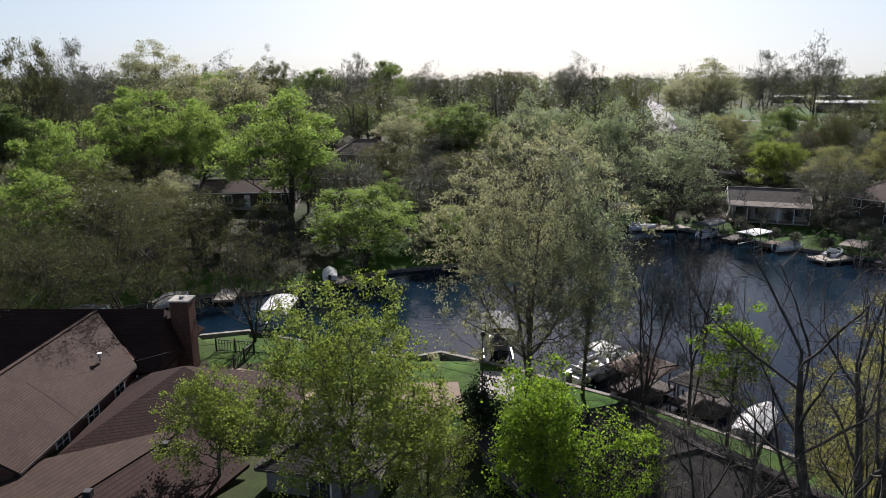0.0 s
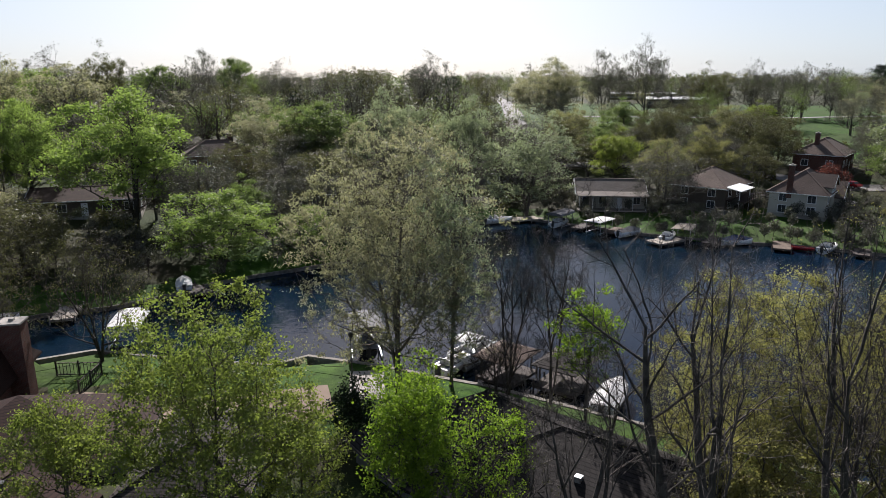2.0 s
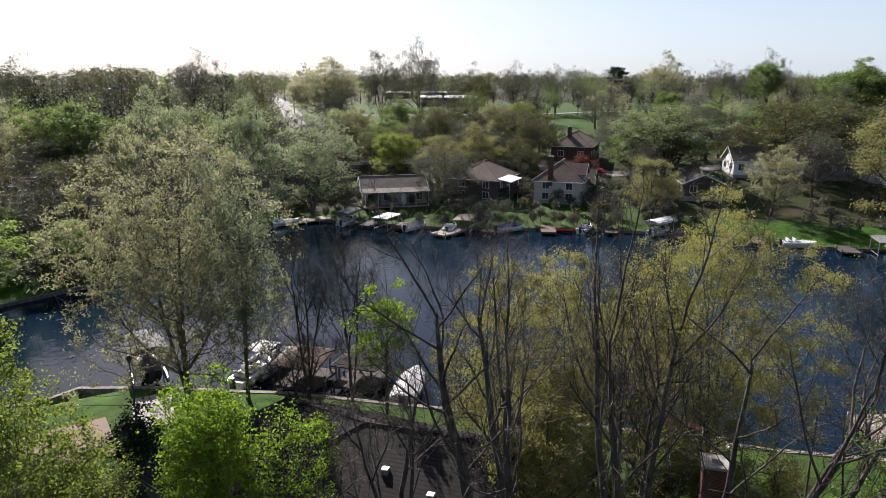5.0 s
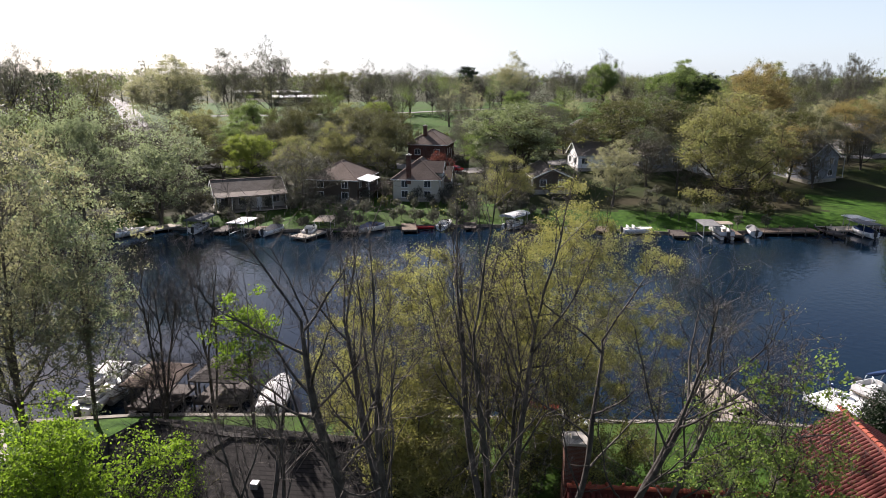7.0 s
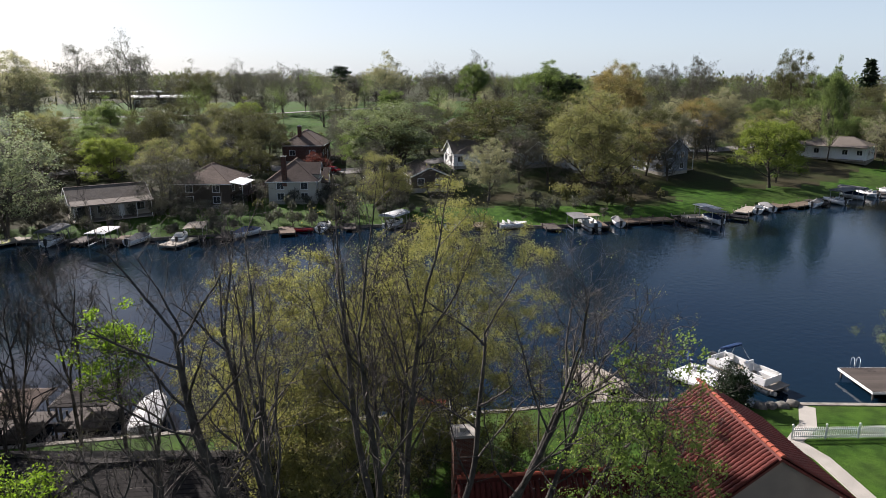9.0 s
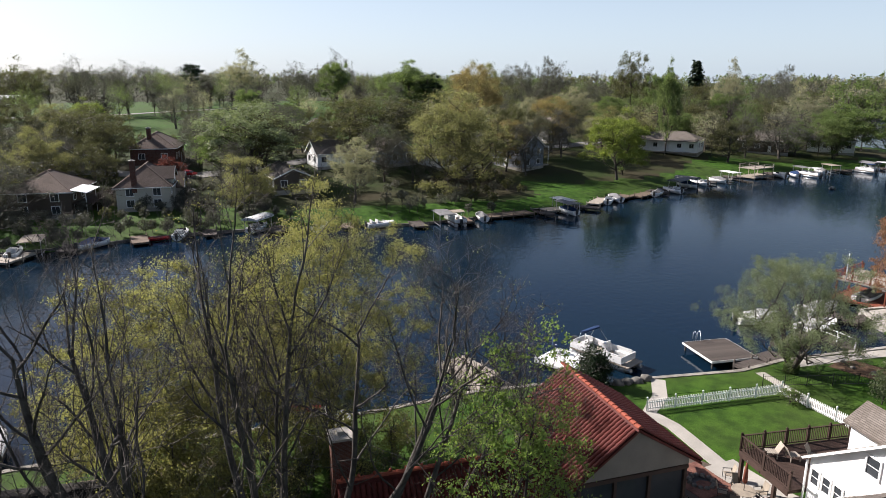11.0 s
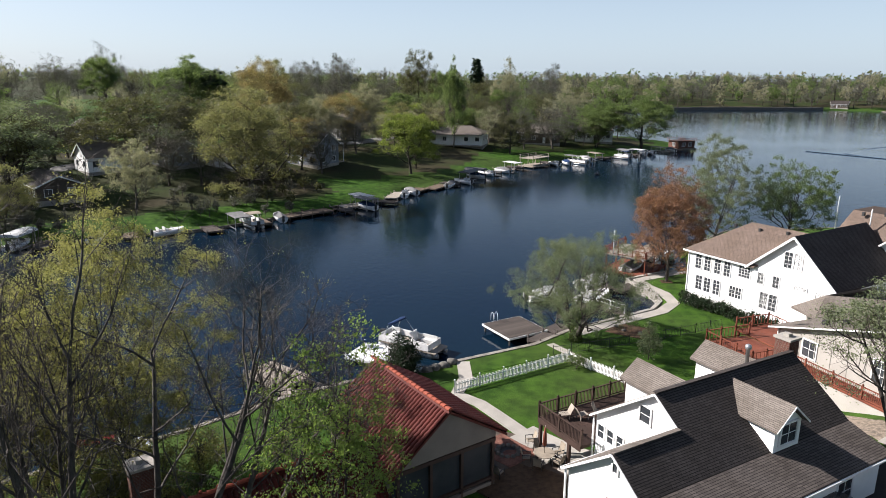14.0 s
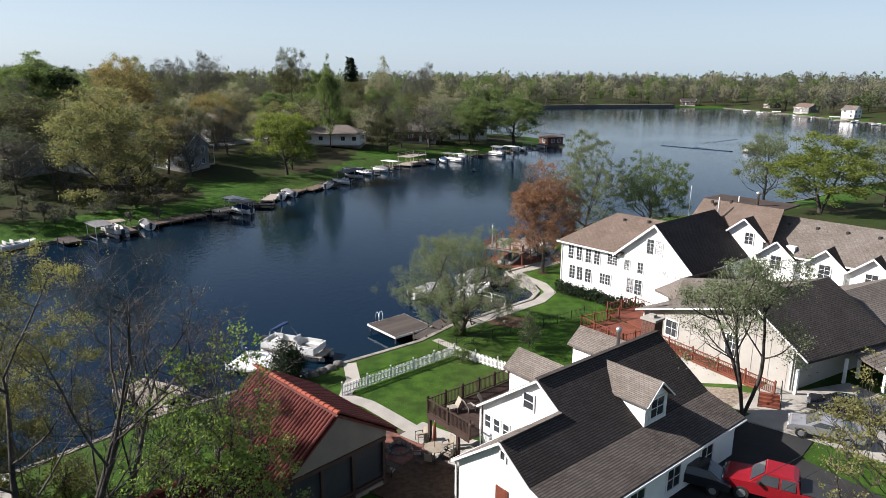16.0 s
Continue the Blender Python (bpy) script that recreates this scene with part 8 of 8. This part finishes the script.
for i in range(9):
    x, y = 360 + i * 24 + (i * 37 % 11), -279 - (i % 3) * 3 - 2.0 * min(i, 3)
    dock(x, y, 75, 9, 3, PALE_WOOD, "bleached dock along the lake's far end")
    if i % 3 == 0:
        boat_lift(x + 6, y + 1.5, 75, WHITE_CANVAS, "white canopied boat lift along the lake's far end", 6, 3.0, high=2.6)
    else:
        runabout(x + 7, y + 2.0, 60 + 20 * i, "white motor boat along the lake's far end", None, 6.0)


# ---- vehicles ----
def wheel(parent, x, y, r=0.37):
    t = part("wheel", Build().beam((x, y - 0.12, r), (x, y + 0.12, r), 2 * r, sides=16), RUBBER, parent)
    part("rim", Build().beam((x, y - 0.13, r), (x, y + 0.13, r), 1.2 * r, sides=12), METAL, t)


def body_shell(outline, half, inset=0.0):
    """A car body from a side outline (x, z), narrowed towards the top."""
    b = Build()
    top = max(z for _, z in outline)
    low = min(z for _, z in outline)
    def side(s):
        return [(x, s * (half - inset * max(0, (z - low) / (top - low) - 0.5) * 2), z) for x, z in outline]
    l, r = side(1), side(-1)
    n = len(outline)
    b.face(l), b.face(r[::-1])
    for i in range(n):
        b.face((l[i], r[i], r[(i + 1) % n], l[(i + 1) % n]))
    return b


def pickup(x, y, turn):
    ob = thing("pickup_truck", pose(x, y, height_at(x, y) + 0.06, 0, 0, turn), "red crew-cab pickup truck with a black bed cover", "truck")
    part("body", body_shell([(-2.9, 0.55), (-2.9, 1.15), (-0.75, 1.18), (1.35, 1.2), (2.7, 1.08), (2.9, 0.9), (2.9, 0.5)], 0.98), RED_PAINT, ob)
    cab = part("cab", body_shell([(-1.0, 1.16), (-0.85, 1.78), (-0.6, 1.88), (0.75, 1.88), (1.5, 1.19)], 0.95, 0.16), RED_PAINT, ob)
    part("windscreen", Build().slab([(0.82, -0.7, 1.84), (0.82, 0.7, 1.84), (1.47, 0.8, 1.24), (1.47, -0.8, 1.24)], 0.02), GLASS, cab, m=Matrix.Translation((0.02, 0, 0.01)))
    for s in (-1, 1):
        for x0, x1 in ((-0.78, -0.05), (0.08, 0.85)):
            part("side_window", Build().slab([(x0, s * 0.965, 1.25), (x1 + 0.2 * (x1 > 0), s * 0.965, 1.25), (x1, s * 0.82, 1.78), (x0, s * 0.82, 1.78)], 0.02), GLASS, cab, m=Matrix.Translation((0, s * 0.015, 0)))
        part("mirror", Build().box(1.0, 1.12, s * 1.1 - 0.1, s * 1.1 + 0.1, 1.25, 1.42), BLACK, ob)
        part("headlight", Build().box(2.86, 2.93, s * 0.75 - 0.15, s * 0.75 + 0.15, 0.8, 0.98), GELCOAT, ob)
        part("tail_light", Build().box(-2.94, -2.88, s * 0.85 - 0.08, s * 0.85 + 0.08, 0.8, 1.1), RED_PAINT, ob)
    part("bed_cover", Build().box(-2.85, -1.0, -0.86, 0.86, 1.19, 1.24), BLACK, ob)
    part("bumper", Build().box(2.88, 3.02, -0.95, 0.95, 0.45, 0.7), METAL, ob)
    for wx in (-1.85, 1.85):
        for s in (-0.9, 0.9):
            wheel(ob, wx, s, 0.39)


def car(x, y, turn, mat, label, z=None):
    ob = thing("car", pose(x, y, (height_at(x, y) if z is None else z) + 0.06, 0, 0, turn), label, "car", "parked cars")
    part("body", body_shell([(-2.2, 0.45), (-2.25, 0.85), (-1.5, 0.98), (1.0, 0.95), (2.0, 0.82), (2.2, 0.65), (2.2, 0.4)], 0.88), mat, ob)
    cab = part("cabin", body_shell([(-1.7, 0.95), (-1.0, 1.38), (-0.2, 1.46), (0.4, 1.4), (1.15, 0.94)], 0.84, 0.2), mat, ob)
    part("windscreen", Build().slab([(0.45, -0.6, 1.38), (0.45, 0.6, 1.38), (1.12, 0.72, 0.98), (1.12, -0.72, 0.98)], 0.02), GLASS, cab, m=Matrix.Translation((0.03, 0, 0.015)))
    part("rear_window", Build().slab([(-1.02, -0.6, 1.36), (-1.02, 0.6, 1.36), (-1.62, 0.7, 1.0), (-1.62, -0.7, 1.0)], 0.02), GLASS, cab, m=Matrix.Translation((-0.03, 0, 0.015)))
    for s in (-1, 1):
        part("side_window", Build().slab([(-1.2, s * 0.835, 1.0), (0.8, s * 0.835, 1.0), (0.25, s * 0.68, 1.34), (-0.85, s * 0.68, 1.34)], 0.02), GLASS, cab, m=Matrix.Translation((0, s * 0.02, 0)))
        part("headlight", Build().box(2.12, 2.22, s * 0.65 - 0.15, s * 0.65 + 0.15, 0.62, 0.76), GELCOAT, ob)
    for wx in (-1.35, 1.35):
        for s in (-0.8, 0.8):
            wheel(ob, wx, s, 0.33)


pickup(31.7, -20.5, 58)
car(38.2, -27.2, 58, SILVER_PAINT, "silver saloon car parked on the concrete drive")
car(41.0, -30.2, 58, DARK_PAINT, "dark saloon car parked under the carport")
car(33.6, -16.2, 60, DARK_PAINT, "dark car parked beside the white house")
car(81.0, 155.5, 25, DARK_PAINT, "dark car parked on the upper street")
car(105.5, 121.0, 80, SILVER_PAINT, "silver car parked on the lake house drive")
car(112.5, 117.5, 100, RED_PAINT, "red car parked on the lake house drive")
car(232.0, 47.0, 170, SILVER_PAINT, "silver car parked above the far lawn")


# ---- garden things ----
pit = thing("fire_pit", pose(40.8, 0.9, height_at(40.8, 0.9) + 0.06, 0, 0, 0), "round stone-ringed fire pit on the patio", "fire pit")
rock = Build().ring([(0.16, 0.0), (0.2, 0.12), (0.15, 0.24), (0.04, 0.27)], 6).mesh("stone", STONE)
for i in range(12):
    t = 2 * math.pi * i / 12
    part("stone", rock, None, pit, m=pose(0.75 * math.cos(t), 0.75 * math.sin(t), 0, 0, 0, i * 40))
part("bowl", Build().ring([(0.62, 0.02), (0.62, 0.1), (0.1, 0.05)], 14), BLACK, pit)
strip("gravel_bed", [(42.2, 2.4), (39.8, -0.3)], 2.9, RED_GRAVEL, lift=0.13, label="reddish gravel round the fire pit", category="bed")


def patio_chair(x, y, turn):
    ob = thing("patio_chair", pose(x, y, height_at(x, y) + 0.06, 0, 0, turn), "tan sling patio chair round the table", "chair", "chairs round the patio table")
    part("seat", Build().slab([(-0.26, -0.28, 0.46), (0.26, -0.28, 0.46), (0.26, 0.24, 0.42), (-0.26, 0.24, 0.42)], 0.03), TAN_CANVAS, ob)
    part("backrest", Build().slab([(-0.26, 0.24, 0.44), (0.26, 0.24, 0.44), (0.26, 0.42, 1.05), (-0.26, 0.42, 1.05)], 0.03), TAN_CANVAS, ob)
    for s in (-0.28, 0.28):
        part("arm", Build().beam((s, -0.3, 0.66), (s, 0.3, 0.66), 0.05, 0.03), BLACK, ob)
        for yy in (-0.27, 0.26):
            part("leg", Build().beam((s, yy, 0), (s, yy, 0.66), 0.03), BLACK, ob)


table = thing("patio_table", pose(39.6, -1.5, height_at(39.6, -1.5) + 0.06, 0, 0, 20), "round tan patio table on the patio", "table")
part("tabletop", Build().ring([(0.7, 0.70), (0.72, 0.72), (0.7, 0.74)], 20), TAN_CANVAS, table)
for i in range(4):
    t = math.pi / 4 + i * math.pi / 2
    part("leg", Build().beam((0.5 * math.cos(t), 0.5 * math.sin(t), 0), (0.42 * math.cos(t), 0.42 * math.sin(t), 0.7), 0.04), BLACK, table)
umbrella = thing("umbrella", pose(39.6, -1.5, height_at(39.6, -1.5) + 0.8, 0, 0, 0), "closed red patio umbrella in the table", "umbrella")
part("pole", Build().ring([(0.025, -0.7), (0.025, 1.95), (0.01, 2.0)], 8), PALE_WOOD, umbrella)
part("canopy", Build().ring([(0.05, 0.45), (0.15, 0.6), (0.12, 1.3), (0.05, 1.85)], 10), RED_WOOD, umbrella)
for i in range(5):
    t = 2 * math.pi * i / 5 + 0.3
    patio_chair(39.6 + 1.15 * math.cos(t), -1.5 + 1.15 * math.sin(t), math.degrees(t) - 90)
for x, y, turn in ((37.4, 1.4, 60), (42.0, -0.6, 200)):
    patio_chair(x, y, turn)
for px, py, turn in ((1.4, 7.4, 30), (2.6, 7.0, -20), (0.3, 8.0, 200)):
    c = Vector((34.5, -7.3)) + Vector((0.6, -0.8)) * px + Vector((0.8, 0.6)) * py
    ob = thing("deck_chair", pose(c.x, c.y, 3.96, 0, 0, turn), "slatted wooden lounge chair on the deck", "chair", "chairs on the deck")
    for i in range(5):
        part("slat", Build().box(-0.28, 0.28, -0.3 + i * 0.13, -0.2 + i * 0.13, 0.36, 0.39), PALE_WOOD, ob)
    part("backrest", Build().slab([(-0.28, 0.33, 0.38), (0.28, 0.33, 0.38), (0.28, 0.62, 0.95), (-0.28, 0.62, 0.95)], 0.03), PALE_WOOD, ob)
    for s in (-0.26, 0.26):
        for yy in (-0.28, 0.3):
            part("leg", Build().beam((s, yy, 0), (s, yy, 0.37), 0.05), PALE_WOOD, ob)
lamp = thing("street_lamp", pose(3.3, 51.7, height_at(3.3, 51.7), 0, 0, 0), "tall black lamp post at the terrace edge", "lamp")
part("pole", Build().ring([(0.1, 0), (0.07, 0.4), (0.05, 4.7), (0.03, 4.75)], 8), BLACK, lamp)
part("lantern", Build().ring([(0.1, 4.75), (0.2, 5.0), (0.24, 5.1), (0.06, 5.3)], 8), BLACK, lamp)
for i, (x, y) in enumerate(((55.0, 7.2), (55.8, 6.6), (54.4, 7.9), (56.2, 7.4), (53.8, 8.6), (66.2, -10.0), (67.4, -9.4), (65.6, -11.6))):
    r = thing("boulder", pose(x, y, height_at(x, y) if height_at(x, y) > 0 else 0.1, 0, 0, i * 50), "rough grey boulder at the lake edge" if i < 5 else "small grey stone in the mulch bed", "rock", "boulders")
    s = 0.55 if i < 5 else 0.28
    b = Build().ring([(0.7 * s, -0.3), (1.0 * s, 0.1 * s), (0.85 * s, 0.55 * s), (0.35 * s, 0.8 * s)], 7)
    b.v = [(vx * (1 + 0.2 * math.sin(vy * 9 + i)), vy * (1 + 0.2 * math.cos(vx * 8 + i)), vz) for vx, vy, vz in b.v]
    part("stone", b, STONE, r)
post = thing("post", pose(63.0, -0.4, height_at(63.0, -1.0), 0, 0, 0), "short brown mooring post at the seawall", "post")
part("shaft", Build().ring([(0.09, -0.1), (0.09, 1.15), (0.03, 1.2)], 8), GREY_WOOD, post)
stairs = thing("stairs", pose(42.2, -25.6, height_at(42.2, -25.6), 0, 0, -28), "red wooden steps with a black handrail", "stairs")
for i in range(4):
    part("step", Build().box(i * 0.3, i * 0.3 + 0.32, -0.7, 0.7, i * 0.18 - 0.2, i * 0.18 + 0.18), RED_WOOD, stairs)
for s in (-0.72, 0.72):
    part("handrail", Build().beam((0, s, 1.0), (1.3, s, 1.8), 0.05).beam((0.03, s, 0), (0.03, s, 1.0), 0.05).beam((1.25, s, 0.7), (1.25, s, 1.75), 0.05), BLACK, stairs)
for p, q, label in (((-34.0, 30.0, 7.2), (-16.0, 42.5, 6.2), "thin overhead cable to the brown-roofed house"), ((-36.0, 38.0, 7.6), (-20.5, 46.5, 6.6), "thin overhead cable to the rust-roofed house"),
                    ((38.0, -34.0, 8.0), (27.0, -17.5, 7.0), "thin overhead cable above the driveway"), ((38.8, -33.0, 8.0), (27.8, -16.5, 7.0), "second thin overhead cable above the driveway")):
    p, q = Vector(p), Vector(q)
    pts = [p.lerp(q, i / 10) - Vector((0, 0, 0.9 * math.sin(math.pi * i / 10))) for i in range(11)]
    side = (q - p).cross(Vector((0, 0, 1))).normalized()
    b = Build()
    b.v = [tuple(c + side * (0.013 * math.cos(t)) + Vector((0, 0, 0.013 * math.sin(t)))) for c in pts for t in (0, 2.1, 4.2)]
    b.f = [(3 * i + j, 3 * i + (j + 1) % 3, 3 * i + 3 + (j + 1) % 3, 3 * i + 3 + j) for i in range(10) for j in range(3)]
    b.soft = [True] * 30
    ob = thing("cable", pose(0, 0, 0), label, "cable")
    part("wire", b, BLACK, ob)


# the wake of the boat out on the lake
for line in (((268.0, -102.5), (254.8, -112.8), (245.5, -120.6)), ((297.5, -147.4), (283.4, -130.6), (261.4, -113.8), (252.0, -116.0))):
    b, pts = Build(), [Vector((*p, 0.0)) for p in line]
    for i, p in enumerate(pts):
        d = (pts[min(i + 1, len(pts) - 1)] - pts[max(i - 1, 0)]).normalized()
        s = Vector((-d.y, d.x, 0))
        for k, z in ((-1.0, -0.02), (-0.3, 0.2), (0.1, 0.26), (0.9, -0.02)):
            b.v.append(tuple(p + s * k * 1.5 + Vector((0, 0, z))))
    b.f = [(4 * i + j, 4 * i + j + 1, 4 * i + 5 + j, 4 * i + 4 + j) for i in range(len(pts) - 1) for j in range(3)]
    b.soft = [True] * len(b.f)
    setting("wake", b, WATER, "low smooth bow wave on the lake", "wake")
pole = thing("flagpole", pose(116.4, -50.6, height_at(116.4, -50.6), 0, 0, 0), "slim white pole at the lake edge", "pole")
part("shaft", Build().ring([(0.09, 0), (0.07, 5.6), (0.05, 5.9)], 8), WHITE_PAINT, pole)
part("finial", Build().ring([(0.03, 5.9), (0.1, 6.0), (0.03, 6.1)], 8), WHITE_PAINT, pole)
